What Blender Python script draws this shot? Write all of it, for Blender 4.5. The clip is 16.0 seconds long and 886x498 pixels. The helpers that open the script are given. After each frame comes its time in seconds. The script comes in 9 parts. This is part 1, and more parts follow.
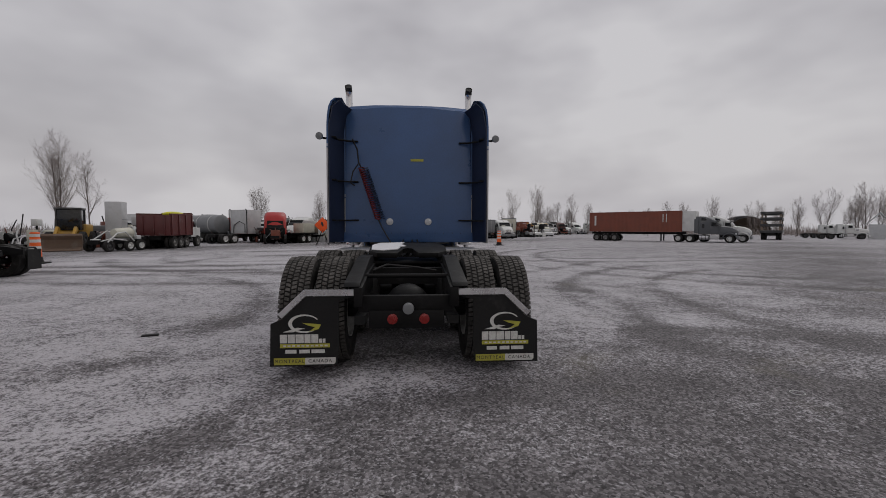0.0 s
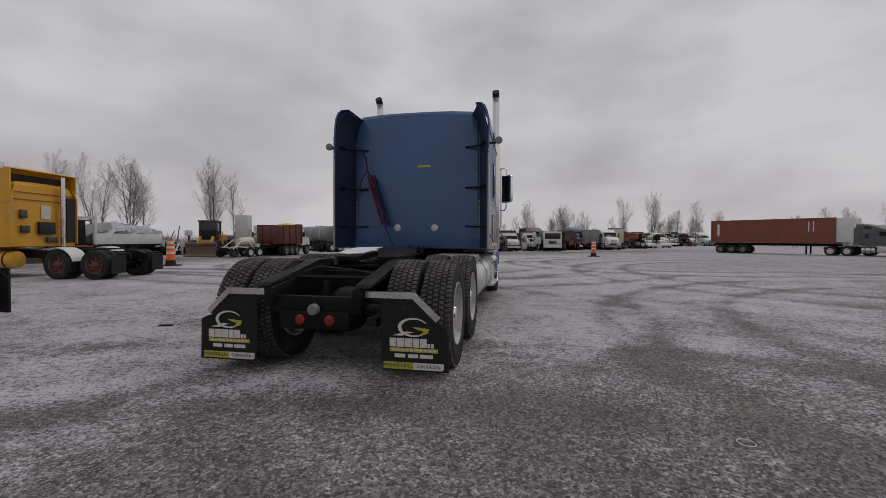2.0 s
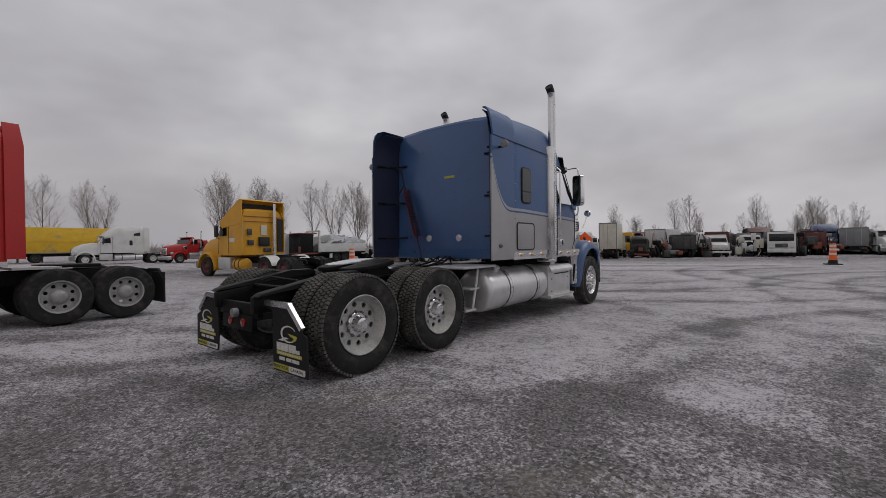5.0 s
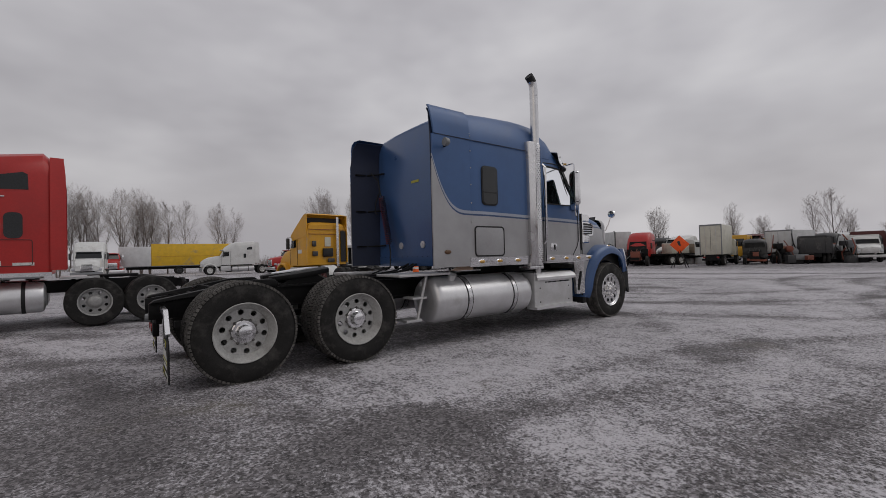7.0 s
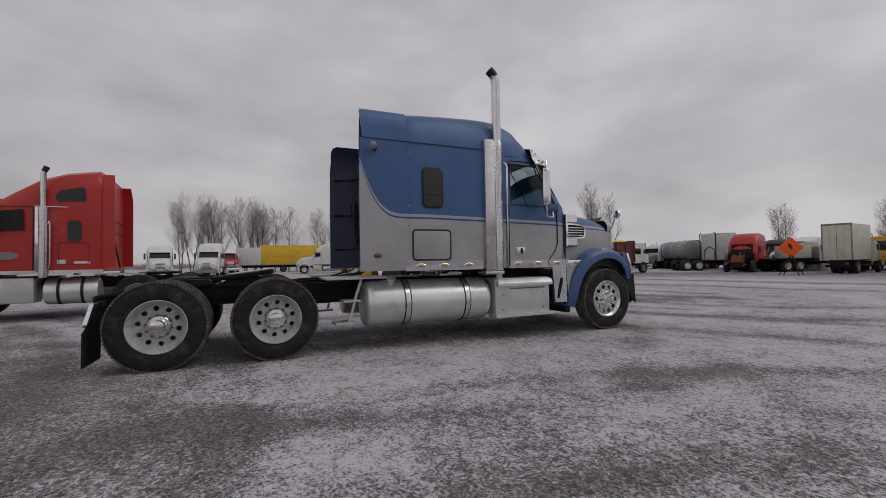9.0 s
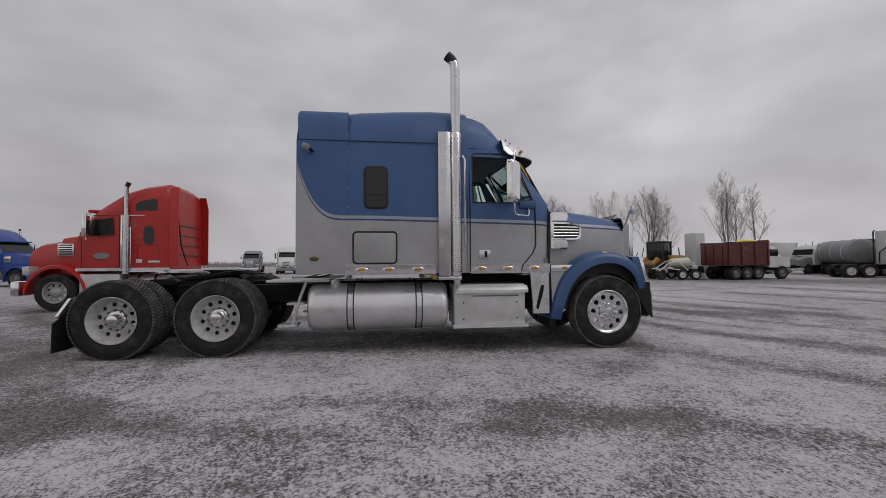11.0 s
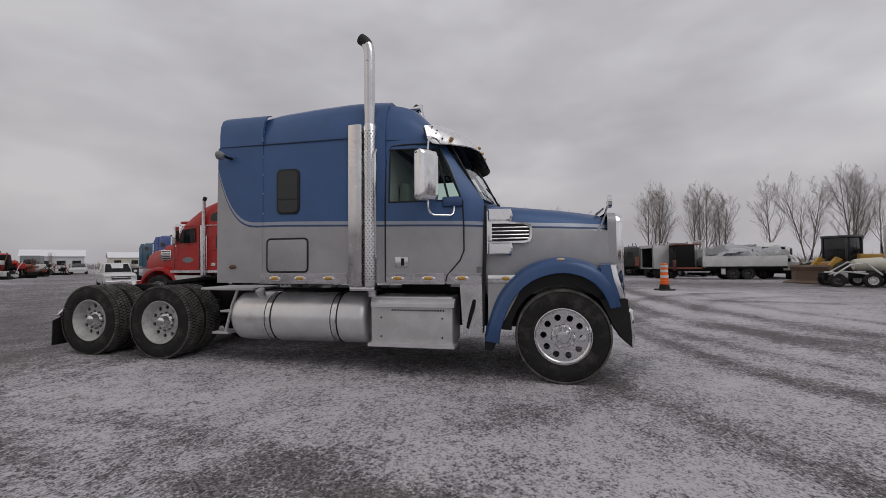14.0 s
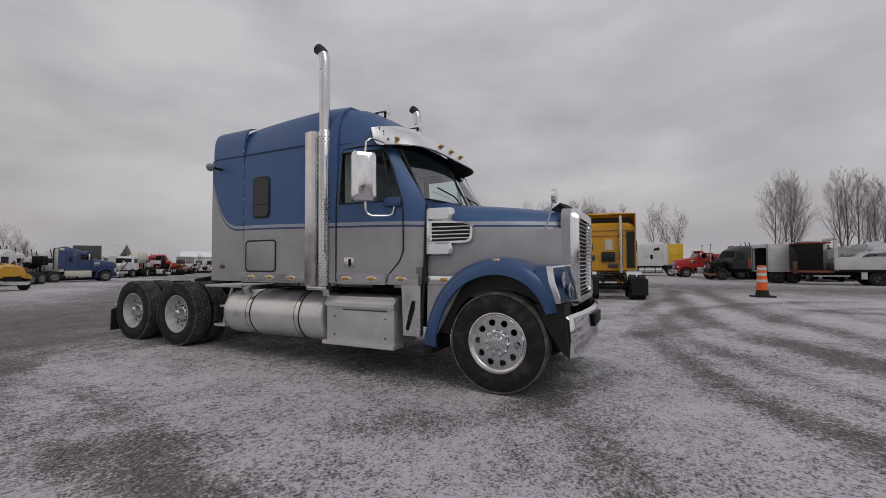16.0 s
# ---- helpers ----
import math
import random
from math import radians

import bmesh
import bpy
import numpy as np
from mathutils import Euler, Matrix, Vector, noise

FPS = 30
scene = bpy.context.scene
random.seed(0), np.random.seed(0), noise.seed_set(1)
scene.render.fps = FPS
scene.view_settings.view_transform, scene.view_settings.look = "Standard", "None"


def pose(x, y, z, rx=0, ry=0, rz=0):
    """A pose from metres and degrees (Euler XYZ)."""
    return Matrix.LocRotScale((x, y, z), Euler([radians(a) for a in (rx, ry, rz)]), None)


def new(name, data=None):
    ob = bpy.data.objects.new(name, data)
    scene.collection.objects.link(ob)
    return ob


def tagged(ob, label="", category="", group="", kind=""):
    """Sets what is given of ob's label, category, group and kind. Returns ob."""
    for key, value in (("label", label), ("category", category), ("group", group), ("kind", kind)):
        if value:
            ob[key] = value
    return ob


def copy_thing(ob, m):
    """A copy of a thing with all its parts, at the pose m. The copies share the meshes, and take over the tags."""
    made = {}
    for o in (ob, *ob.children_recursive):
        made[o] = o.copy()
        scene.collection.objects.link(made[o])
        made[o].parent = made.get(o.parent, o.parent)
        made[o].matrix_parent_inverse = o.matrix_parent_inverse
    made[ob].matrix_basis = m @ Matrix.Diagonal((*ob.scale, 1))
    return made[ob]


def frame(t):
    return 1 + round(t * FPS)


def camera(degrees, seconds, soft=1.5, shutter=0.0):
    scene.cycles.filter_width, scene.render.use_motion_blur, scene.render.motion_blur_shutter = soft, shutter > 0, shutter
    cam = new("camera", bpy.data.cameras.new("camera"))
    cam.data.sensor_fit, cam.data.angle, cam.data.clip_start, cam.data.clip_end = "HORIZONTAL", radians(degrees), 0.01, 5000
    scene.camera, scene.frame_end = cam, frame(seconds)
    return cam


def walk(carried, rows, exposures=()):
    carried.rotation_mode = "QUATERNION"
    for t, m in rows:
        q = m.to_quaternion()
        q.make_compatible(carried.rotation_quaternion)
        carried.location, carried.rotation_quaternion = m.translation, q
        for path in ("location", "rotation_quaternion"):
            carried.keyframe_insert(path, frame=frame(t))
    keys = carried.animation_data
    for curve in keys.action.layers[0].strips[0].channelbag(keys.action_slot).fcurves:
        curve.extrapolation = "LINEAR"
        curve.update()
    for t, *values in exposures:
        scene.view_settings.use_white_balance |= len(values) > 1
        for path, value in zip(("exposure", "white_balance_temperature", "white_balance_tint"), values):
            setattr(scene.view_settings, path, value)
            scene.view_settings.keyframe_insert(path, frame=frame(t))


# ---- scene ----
cam = camera(93.3, 16.0, soft=0.35)
ROWS = [
    (0.0, 0.044, -4.414, 1.337, -4.29, -2.78, -0.11),
    (0.5, 0.524, -4.422, 1.317, -0.24, -2.44, 0.14),
    (1.0, 0.952, -4.386, 1.293, 4.42, -2.14, 0.25),
    (1.5, 1.385, -4.270, 1.281, 7.56, -1.84, -0.01),
    (2.0, 1.807, -4.158, 1.259, 10.75, -1.33, -0.22),
    (2.5, 2.241, -3.993, 1.274, 14.28, -1.12, -0.36),
    (3.0, 2.694, -3.917, 1.273, 17.50, -0.89, -0.30),
    (3.5, 3.127, -3.716, 1.278, 21.48, -0.92, -0.34),
    (4.0, 3.573, -3.501, 1.298, 26.63, -0.67, -0.26),
    (4.5, 4.078, -3.235, 1.347, 32.85, -0.62, 0.08),
    (7.0, 5.893, -1.019, 1.264, 52.48, 0.92, 1.51),
    (7.5, 6.212, -0.505, 1.250, 55.10, 1.55, 0.95),
    (8.0, 6.504, -0.019, 1.236, 58.48, 1.69, 0.91),
    (8.5, 6.761, 0.485, 1.213, 62.00, 1.53, 0.98),
    (9.0, 6.979, 1.066, 1.247, 66.02, 1.44, 0.94),
    (11.5, 7.204, 4.200, 1.289, 85.82, 1.65, 0.31),
    (12.0, 7.125, 4.746, 1.331, 88.65, 1.61, 0.25),
    (12.5, 6.981, 5.305, 1.365, 92.13, 1.53, 0.24),
    (13.0, 6.770, 5.791, 1.378, 95.84, 1.44, 0.24),
    (13.5, 6.512, 6.222, 1.375, 99.09, 1.56, 0.25),
    (14.0, 6.250, 6.631, 1.375, 102.39, 1.63, 0.47),
    (14.5, 6.074, 7.058, 1.373, 105.86, 1.65, 0.32),
    (15.0, 5.859, 7.534, 1.391, 109.66, 1.69, 0.28),
    (15.5, 5.701, 8.005, 1.393, 113.26, 1.69, 0.50),
    (16.0, 5.512, 8.450, 1.358, 116.34, 1.85, 0.29),
]
walk(cam, [(t, pose(x, y, z, 90 + pitch, roll, yaw)) for t, x, y, z, yaw, pitch, roll in ROWS], [(0.0, -0.04), (8.5, -0.04), (11.5, 0.05), (16.0, 0.04)])

# ---- light: an overcast winter sky and a wide, weak sun ----
world = bpy.data.worlds.new("overcast")
scene.world = world
world.use_nodes = True


def node(tree, kind, links=(), **values):
    """A node with its properties and inputs set; links: (input, (node, output))."""
    made = tree.nodes.new(kind)
    for key, value in values.items():
        if key == "ins":
            for name, v in value.items():
                made.inputs[name].default_value = v
        elif key == "operation":
            made.operation = value
        elif key == "blend_type":
            made.blend_type = value
        elif key == "data_type":
            made.data_type = value
        elif key == "clamp":
            made.use_clamp = value
        elif key == "feature":
            made.feature = value
        elif key == "interpolation_type":
            made.interpolation_type = value
        elif key == "distance":
            made.distance = value
        elif key == "sky_type":
            made.sky_type = value
    for name, (src, out) in links:
        tree.links.new(src.outputs[out], made.inputs[name])
    return made


def ramp(tree, src, out, stops, constant=False):
    r = tree.nodes.new("ShaderNodeValToRGB")
    r.color_ramp.interpolation = "CONSTANT" if constant else "LINEAR"
    els = r.color_ramp.elements
    while len(els) < len(stops):
        els.new(0.5)
    for e, (p, c) in zip(els, stops):
        e.position = p
        e.color = (c, c, c, 1) if isinstance(c, (int, float)) else (*c, 1)
    tree.links.new(src.outputs[out], r.inputs["Fac"])
    return r


def mixc(tree, fac, a, b, blend="MIX"):
    """Mixes two colours; each is a colour or (node, output)."""
    m = tree.nodes.new("ShaderNodeMix")
    m.data_type, m.blend_type = "RGBA", blend
    for sock, v in ((m.inputs[0], fac), (m.inputs[6], a), (m.inputs[7], b)):
        if isinstance(v, tuple) and hasattr(v[0], "outputs"):
            tree.links.new(v[0].outputs[v[1]], sock)
        elif isinstance(v, (int, float)):
            sock.default_value = v
        else:
            sock.default_value = (*v, 1)
    return m


wt = world.node_tree
wt.nodes.clear()
sky = wt.nodes.new("ShaderNodeTexSky")
sky.sky_type, sky.sun_disc = "NISHITA", False
sky.sun_elevation, sky.sun_rotation = radians(38), radians(150)
sky.air_density, sky.dust_density = 2.0, 6.0
co = node(wt, "ShaderNodeTexCoord")
stretch = node(wt, "ShaderNodeMapping", [("Vector", (co, "Generated"))], ins={"Scale": (1.0, 1.0, 2.2), "Rotation": (0.1, 0.05, 0.7)})
cloud = node(wt, "ShaderNodeTexNoise", [("Vector", (stretch, 0))], ins={"Scale": 1.5, "Detail": 3.0, "Roughness": 0.45, "Distortion": 0.3})
puff = node(wt, "ShaderNodeTexNoise", [("Vector", (stretch, 0))], ins={"Scale": 3.6, "Detail": 3.0, "Roughness": 0.5})
both = node(wt, "ShaderNodeMath", [(0, (cloud, 0)), (1, (puff, 0))], operation="MULTIPLY")
deck = ramp(wt, both, 0, [(0.12, (0.40, 0.385, 0.41)), (0.25, (0.50, 0.485, 0.51)), (0.38, (0.60, 0.585, 0.605))])
thin = node(wt, "ShaderNodeVectorMath", [(0, (sky, 0))], operation="SCALE", ins={"Scale": 0.1})
cover = mixc(wt, 0.93, (thin, 0), (deck, 0))
# the cloud is a little thinner towards the north end of the yard
axis = node(wt, "ShaderNodeSeparateXYZ", [(0, (co, "Generated"))])
lean = node(wt, "ShaderNodeMapRange", [(0, (axis, "Y"))], ins={1: -1.0, 2: 0.6, 3: 0.88, 4: 1.03})
cover = mixc(wt, 1.0, (cover, 2), (lean, 0), "MULTIPLY")
bg = node(wt, "ShaderNodeBackground", [("Color", (cover, 2))], ins={"Strength": 1.0})
wt.links.new(bg.outputs[0], node(wt, "ShaderNodeOutputWorld").inputs[0])

sun = new("sun", bpy.data.lights.new("sun", "SUN"))
sun.data.energy, sun.data.angle, sun.data.color = 0.6, radians(40), (1.0, 0.97, 0.93)
sun.matrix_world = pose(0, 0, 30, 38, 0, 150)


# ---- materials ----
def surface(name, color, rough=0.6, metal=0.0, vary=0.12, scale=5.0, fine=60.0, bump=0.0, coat=0.0, dirt=None, dirt_amount=0.3, each=0.0, spec=0.5):
    """A plain surface with variation at two scales, wear, and optional dust or snow in patches."""
    m = bpy.data.materials.new(name)
    m.use_nodes = True
    t = m.node_tree
    b = t.nodes["Principled BSDF"]
    c = node(t, "ShaderNodeTexCoord")
    big = node(t, "ShaderNodeTexNoise", [("Vector", (c, "Object"))], ins={"Scale": scale, "Detail": 5.0, "Roughness": 0.6})
    small = node(t, "ShaderNodeTexNoise", [("Vector", (c, "Object"))], ins={"Scale": fine, "Detail": 3.0})
    k = ramp(t, big, 0, [(0.3, 1.0 - vary), (0.7, 1.0 + vary)])
    k2 = ramp(t, small, 0, [(0.3, 1.0 - vary * 0.6), (0.7, 1.0 + vary * 0.6)])
    out = mixc(t, 1.0, tuple(color), (k, 0), "MULTIPLY")
    out = mixc(t, 1.0, (out, 2), (k2, 0), "MULTIPLY")
    if each:
        info = node(t, "ShaderNodeObjectInfo")
        kk = ramp(t, info, "Random", [(0.0, 1.0 - each), (1.0, 1.0 + each)])
        out = mixc(t, 1.0, (out, 2), (kk, 0), "MULTIPLY")
    if dirt:
        patch = node(t, "ShaderNodeTexNoise", [("Vector", (c, "Object"))], ins={"Scale": scale * 0.7, "Detail": 8.0, "Roughness": 0.7})
        f = ramp(t, patch, 0, [(0.62 - 0.35 * dirt_amount, 0.0), (0.85 - 0.3 * dirt_amount, 0.9)])
        out = mixc(t, (f, 0), (out, 2), tuple(dirt))
    t.links.new(out.outputs[2], b.inputs["Base Color"])
    r = ramp(t, big, 0, [(0.3, max(0.02, rough - 0.08)), (0.7, min(1.0, rough + 0.08))])
    t.links.new(r.outputs[0], b.inputs["Roughness"])
    b.inputs["Metallic"].default_value = metal
    b.inputs["Coat Weight"].default_value = coat
    b.inputs["Specular IOR Level"].default_value = spec
    if bump:
        bp = node(t, "ShaderNodeBump", [("Height", (small, 0))], ins={"Strength": bump, "Distance": 0.01})
        t.links.new(bp.outputs[0], b.inputs["Normal"])
    return m


def glass(name, color=(0.66, 0.78, 0.74), gloss=1.35):
    """A thin pane: tinted and see-through, with a mirror film that grows towards grazing views."""
    m = bpy.data.materials.new(name)
    m.use_nodes = True
    t = m.node_tree
    out = t.nodes["Material Output"]
    t.nodes.remove(t.nodes["Principled BSDF"])
    clear = node(t, "ShaderNodeBsdfTransparent", ins={"Color": (*color, 1)})
    shine = node(t, "ShaderNodeBsdfGlossy", ins={"Color": (0.95, 0.97, 1.0, 1), "Roughness": 0.015})
    f = node(t, "ShaderNodeFresnel", ins={"IOR": gloss})
    mix = node(t, "ShaderNodeMixShader", [(0, (f, 0)), (1, (clear, 0)), (2, (shine, 0))])
    t.links.new(mix.outputs[0], out.inputs["Surface"])
    return m


def two_tone(name):
    """Blue over silver-grey with a curved divide, a pale stripe and a fine dark line, as on the cab's sides."""
    m = bpy.data.materials.new(name)
    m.use_nodes = True
    t = m.node_tree
    b = t.nodes["Principled BSDF"]
    c = node(t, "ShaderNodeTexCoord")
    xyz = node(t, "ShaderNodeSeparateXYZ", [(0, (c, "Object"))])
    s = node(t, "ShaderNodeMath", [(1, (xyz, "Y"))], operation="SUBTRACT", ins={0: 3.02})
    s = node(t, "ShaderNodeMath", [(0, (s, 0))], operation="DIVIDE", ins={1: 0.65})
    s = node(t, "ShaderNodeMath", [(0, (s, 0))], operation="MAXIMUM", ins={1: 0.0})
    s = node(t, "ShaderNodeMath", [(0, (s, 0))], operation="POWER", ins={1: 3.0})
    s = node(t, "ShaderNodeMath", [(0, (s, 0))], operation="MULTIPLY", ins={1: 0.75})
    h = node(t, "ShaderNodeMath", [(0, (xyz, "Y"))], operation="SUBTRACT", ins={1: 3.4})
    h = node(t, "ShaderNodeMath", [(0, (h, 0))], operation="MAXIMUM", ins={1: 0.0})
    h = node(t, "ShaderNodeMath", [(0, (h, 0))], operation="MULTIPLY", ins={1: 0.022})
    d = node(t, "ShaderNodeMath", [(0, (xyz, "Z")), (1, (s, 0))], operation="SUBTRACT")
    d = node(t, "ShaderNodeMath", [(0, (d, 0)), (1, (h, 0))], operation="ADD")
    f = node(t, "ShaderNodeMapRange", [(0, (d, 0))], ins={1: 1.73, 2: 2.13})
    tone = ramp(t, f, 0, [(0.0, (0.36, 0.36, 0.37)), (0.2875, (0.03, 0.06, 0.15)), (0.35, (0.34, 0.37, 0.43)), (0.46, (0.045, 0.105, 0.25))], True)
    metal = ramp(t, f, 0, [(0.0, 0.35), (0.2875, 0.1), (0.35, 0.4), (0.46, 0.1)], True)
    big = node(t, "ShaderNodeTexNoise", [("Vector", (c, "Object"))], ins={"Scale": 1.7, "Detail": 6.0, "Roughness": 0.65})
    k = ramp(t, big, 0, [(0.3, 0.86), (0.7, 1.12)])
    out = mixc(t, 1.0, (tone, 0), (k, 0), "MULTIPLY")
    low = node(t, "ShaderNodeMapRange", [(0, (xyz, "Z"))], ins={1: 0.95, 2: 1.7, 3: 1.0, 4: 0.0})
    spat = node(t, "ShaderNodeTexNoise", [("Vector", (c, "Object"))], ins={"Scale": 14.0, "Detail": 8.0, "Roughness": 0.75})
    sm = node(t, "ShaderNodeMath", [(0, (low, 0)), (1, (spat, 0))], operation="MULTIPLY")
    sf = ramp(t, sm, 0, [(0.25, 0.0), (0.75, 0.55)])
    out = mixc(t, (sf, 0), (out, 2), (0.25, 0.24, 0.23))
    t.links.new(out.outputs[2], b.inputs["Base Color"])
    t.links.new(metal.outputs[0], b.inputs["Metallic"])
    rr = ramp(t, big, 0, [(0.3, 0.33), (0.7, 0.5)])
    t.links.new(rr.outputs[0], b.inputs["Roughness"])
    return m


def ground_material():
    """Coarse grey crushed stone with a thin dusting of snow; the sheet's "snow" attribute says how much lies where."""
    m = bpy.data.materials.new("gravel_and_snow")
    m.use_nodes = True
    t = m.node_tree
    b = t.nodes["Principled BSDF"]
    c = node(t, "ShaderNodeTexCoord")
    lies = t.nodes.new("ShaderNodeAttribute")
    lies.attribute_name = "snow"
    noises = {}
    for name, scale, detail, rough in (("drift", 0.33, 6.0, 0.62), ("patch", 1.3, 6.0, 0.68), ("clump", 6.0, 5.0, 0.75), ("pebble", 17.0, 3.0, 0.6), ("grit", 42.0, 2.5, 0.7)):
        noises[name] = node(t, "ShaderNodeTexNoise", [("Vector", (c, "Object"))], ins={"Scale": scale, "Detail": detail, "Roughness": rough})
    a = node(t, "ShaderNodeMath", [(0, (lies, "Fac"))], operation="ADD", ins={1: 0.0})
    for name, amount in (("drift", 0.42), ("patch", 0.8), ("clump", 1.15), ("pebble", 1.3), ("grit", 2.6)):
        p = node(t, "ShaderNodeMath", [(0, (noises[name], 0))], operation="MULTIPLY_ADD", ins={1: amount, 2: -0.5 * amount})
        a = node(t, "ShaderNodeMath", [(0, (a, 0)), (1, (p, 0))], operation="ADD")
    snow = ramp(t, a, 0, [(0.20, 0.0), (0.5, 0.40), (0.70, 0.74), (1.0, 0.88)])
    # single stones
    cells = node(t, "ShaderNodeTexVoronoi", [("Vector", (c, "Object"))], ins={"Scale": 58.0, "Randomness": 1.0})
    rim = node(t, "ShaderNodeTexVoronoi", [("Vector", (c, "Object"))], feature="DISTANCE_TO_EDGE", ins={"Scale": 58.0})
    stone = ramp(t, cells, "Color", [(0.05, (0.045, 0.042, 0.044)), (0.5, (0.125, 0.118, 0.123)), (0.95, (0.29, 0.275, 0.287))])
    damp = ramp(t, noises["patch"], 0, [(0.35, 0.80), (0.65, 1.12)])
    stone2 = mixc(t, 1.0, (stone, 0), (damp, 0), "MULTIPLY")
    buff = node(t, "ShaderNodeTexNoise", [("Vector", (c, "Object"))], ins={"Scale": 0.8, "Detail": 3.0})
    bf = ramp(t, buff, 0, [(0.60, 0.0), (0.74, 0.45)])
    stone3 = mixc(t, (bf, 0), (stone2, 2), (0.185, 0.168, 0.135))
    out = mixc(t, (snow, 0), (stone3, 2), (0.60, 0.585, 0.62))
    t.links.new(out.outputs[2], b.inputs["Base Color"])
    b.inputs["Roughness"].default_value = 0.85
    b.inputs["Specular IOR Level"].default_value = 0.3
    hh = node(t, "ShaderNodeMath", [(0, (rim, 0)), (1, (noises["grit"], 0))], operation="ADD")
    bp = node(t, "ShaderNodeBump", [("Height", (hh, 0))], ins={"Strength": 0.65, "Distance": 0.012})
    t.links.new(bp.outputs[0], b.inputs["Normal"])
    return m


SNOW = (0.78, 0.79, 0.82)
M_GROUND = ground_material()
M_BODY = two_tone("two_tone_paint")
M_BLUE = surface("blue_paint", (0.035, 0.085, 0.21), 0.34, 0.1, 0.1, 1.6, 40, coat=0.15)
M_NAVY = surface("near_black_blue", (0.012, 0.02, 0.05), 0.45, 0.0, 0.15, 2, 40)
M_SILVER = surface("silver_paint", (0.36, 0.36, 0.37), 0.42, 0.35, 0.08, 2, 50)
M_BLACK = surface("black_steel", (0.006, 0.006, 0.0065), 0.55, 0.0, 0.3, 6, 50, 0.15, dirt=(0.035, 0.033, 0.032), dirt_amount=0.06, spec=0.2)
M_RUBBER = surface("tyre_rubber", (0.017, 0.0165, 0.016), 0.78, 0.0, 0.3, 7, 90, 0.25, dirt=(0.075, 0.071, 0.067), dirt_amount=0.34, spec=0.25)
M_TREAD = surface("worn_tread_rubber", (0.075, 0.072, 0.068), 0.9, 0.0, 0.35, 9, 90, 0.3, dirt=(0.19, 0.18, 0.17), dirt_amount=0.45, spec=0.2)
M_SEAL = surface("black_seal", (0.007, 0.007, 0.0075), 0.6, 0.0, 0.2)
M_CHROME = surface("chrome", (0.78, 0.78, 0.79), 0.12, 1.0, 0.05, 5, 60)
M_VISOR = surface("satin_polished_visor", (0.86, 0.86, 0.87), 0.28, 1.0, 0.04, 3, 60)
M_SHIELD = surface("splashed_polished_steel", (0.64, 0.63, 0.63), 0.22, 1.0, 0.1, 4, 70, dirt=(0.20, 0.17, 0.15), dirt_amount=0.16)
M_STEEL = surface("polished_steel", (0.66, 0.66, 0.67), 0.24, 1.0, 0.08, 4, 70, dirt=(0.4, 0.39, 0.38), dirt_amount=0.1)
M_ALU = surface("brushed_aluminium", (0.70, 0.70, 0.71), 0.38, 0.75, 0.1, 3, 120, 0.05, dirt=(0.42, 0.41, 0.40), dirt_amount=0.2)
M_ALUD = surface("dull_aluminium", (0.55, 0.55, 0.55), 0.5, 0.6, 0.1, 4, 90, 0.1, dirt=(0.66, 0.66, 0.68), dirt_amount=0.35)
M_WHEEL = surface("grey_white_wheel_paint", (0.43, 0.43, 0.42), 0.55, 0.1, 0.16, 9, 60, dirt=(0.17, 0.16, 0.15), dirt_amount=0.35)
M_DARKGLASS = surface("tinted_glass", (0.012, 0.014, 0.016), 0.06, 0.0, 0.05, 2, 30)
M_GLASS = glass("clear_glass", (0.76, 0.88, 0.83), 1.2)
M_LAMPGLASS = glass("lamp_glass", (0.93, 0.94, 0.94), 1.35)
M_SCREEN = glass("curved_screen_glass", (0.84, 0.92, 0.89), 2.1)
M_LENS_DULL = surface("dull_amber_lens", (0.10, 0.05, 0.02), 0.4, 0.0, 0.2, 20, 80)
M_LENS_RED = surface("red_lens", (0.24, 0.012, 0.01), 0.25, 0.0, 0.15, 20, 80, coat=0.5)
M_LENS_AMBER = surface("amber_lens", (0.48, 0.27, 0.05), 0.3, 0.0, 0.2, 20, 80, coat=0.3)
M_LENS_CLEAR = surface("clear_lens", (0.5, 0.52, 0.55), 0.2, 0.2, 0.15, 20, 80, coat=0.6)
M_FLAP = surface("black_rubber_flap", (0.012, 0.012, 0.0125), 0.65, 0.0, 0.25, 5, 60, 0.1, dirt=(0.05, 0.048, 0.046), dirt_amount=0.12, spec=0.3)
M_PRINT_W = surface("white_print", (0.62, 0.62, 0.60), 0.6, 0.0, 0.15, 20, 90)
M_PRINT_Y = surface("lime_print", (0.42, 0.40, 0.06), 0.6, 0.0, 0.15, 20, 90)
M_PRINT_K = surface("black_print", (0.03, 0.03, 0.03), 0.6, 0.0, 0.1)
M_SNOW = surface("thin_snow", SNOW, 0.9, 0.0, 0.05, 6, 80, 0.3)
M_SEAT = surface("grey_seat_cloth", (0.28, 0.30, 0.28), 0.9, 0.0, 0.15, 8, 90)
M_CABIN = surface("dark_cabin_trim", (0.17, 0.175, 0.175), 0.8, 0.0, 0.2)
M_LINER = surface("pale_cab_lining", (0.50, 0.51, 0.49), 0.9, 0.0, 0.1, 6, 80)
M_HOSE = surface("red_air_hose", (0.13, 0.012, 0.012), 0.5, 0.0, 0.15)
M_ORANGE = surface("orange_plastic", (0.80, 0.13, 0.02), 0.5, 0.0, 0.1, 8, 60)
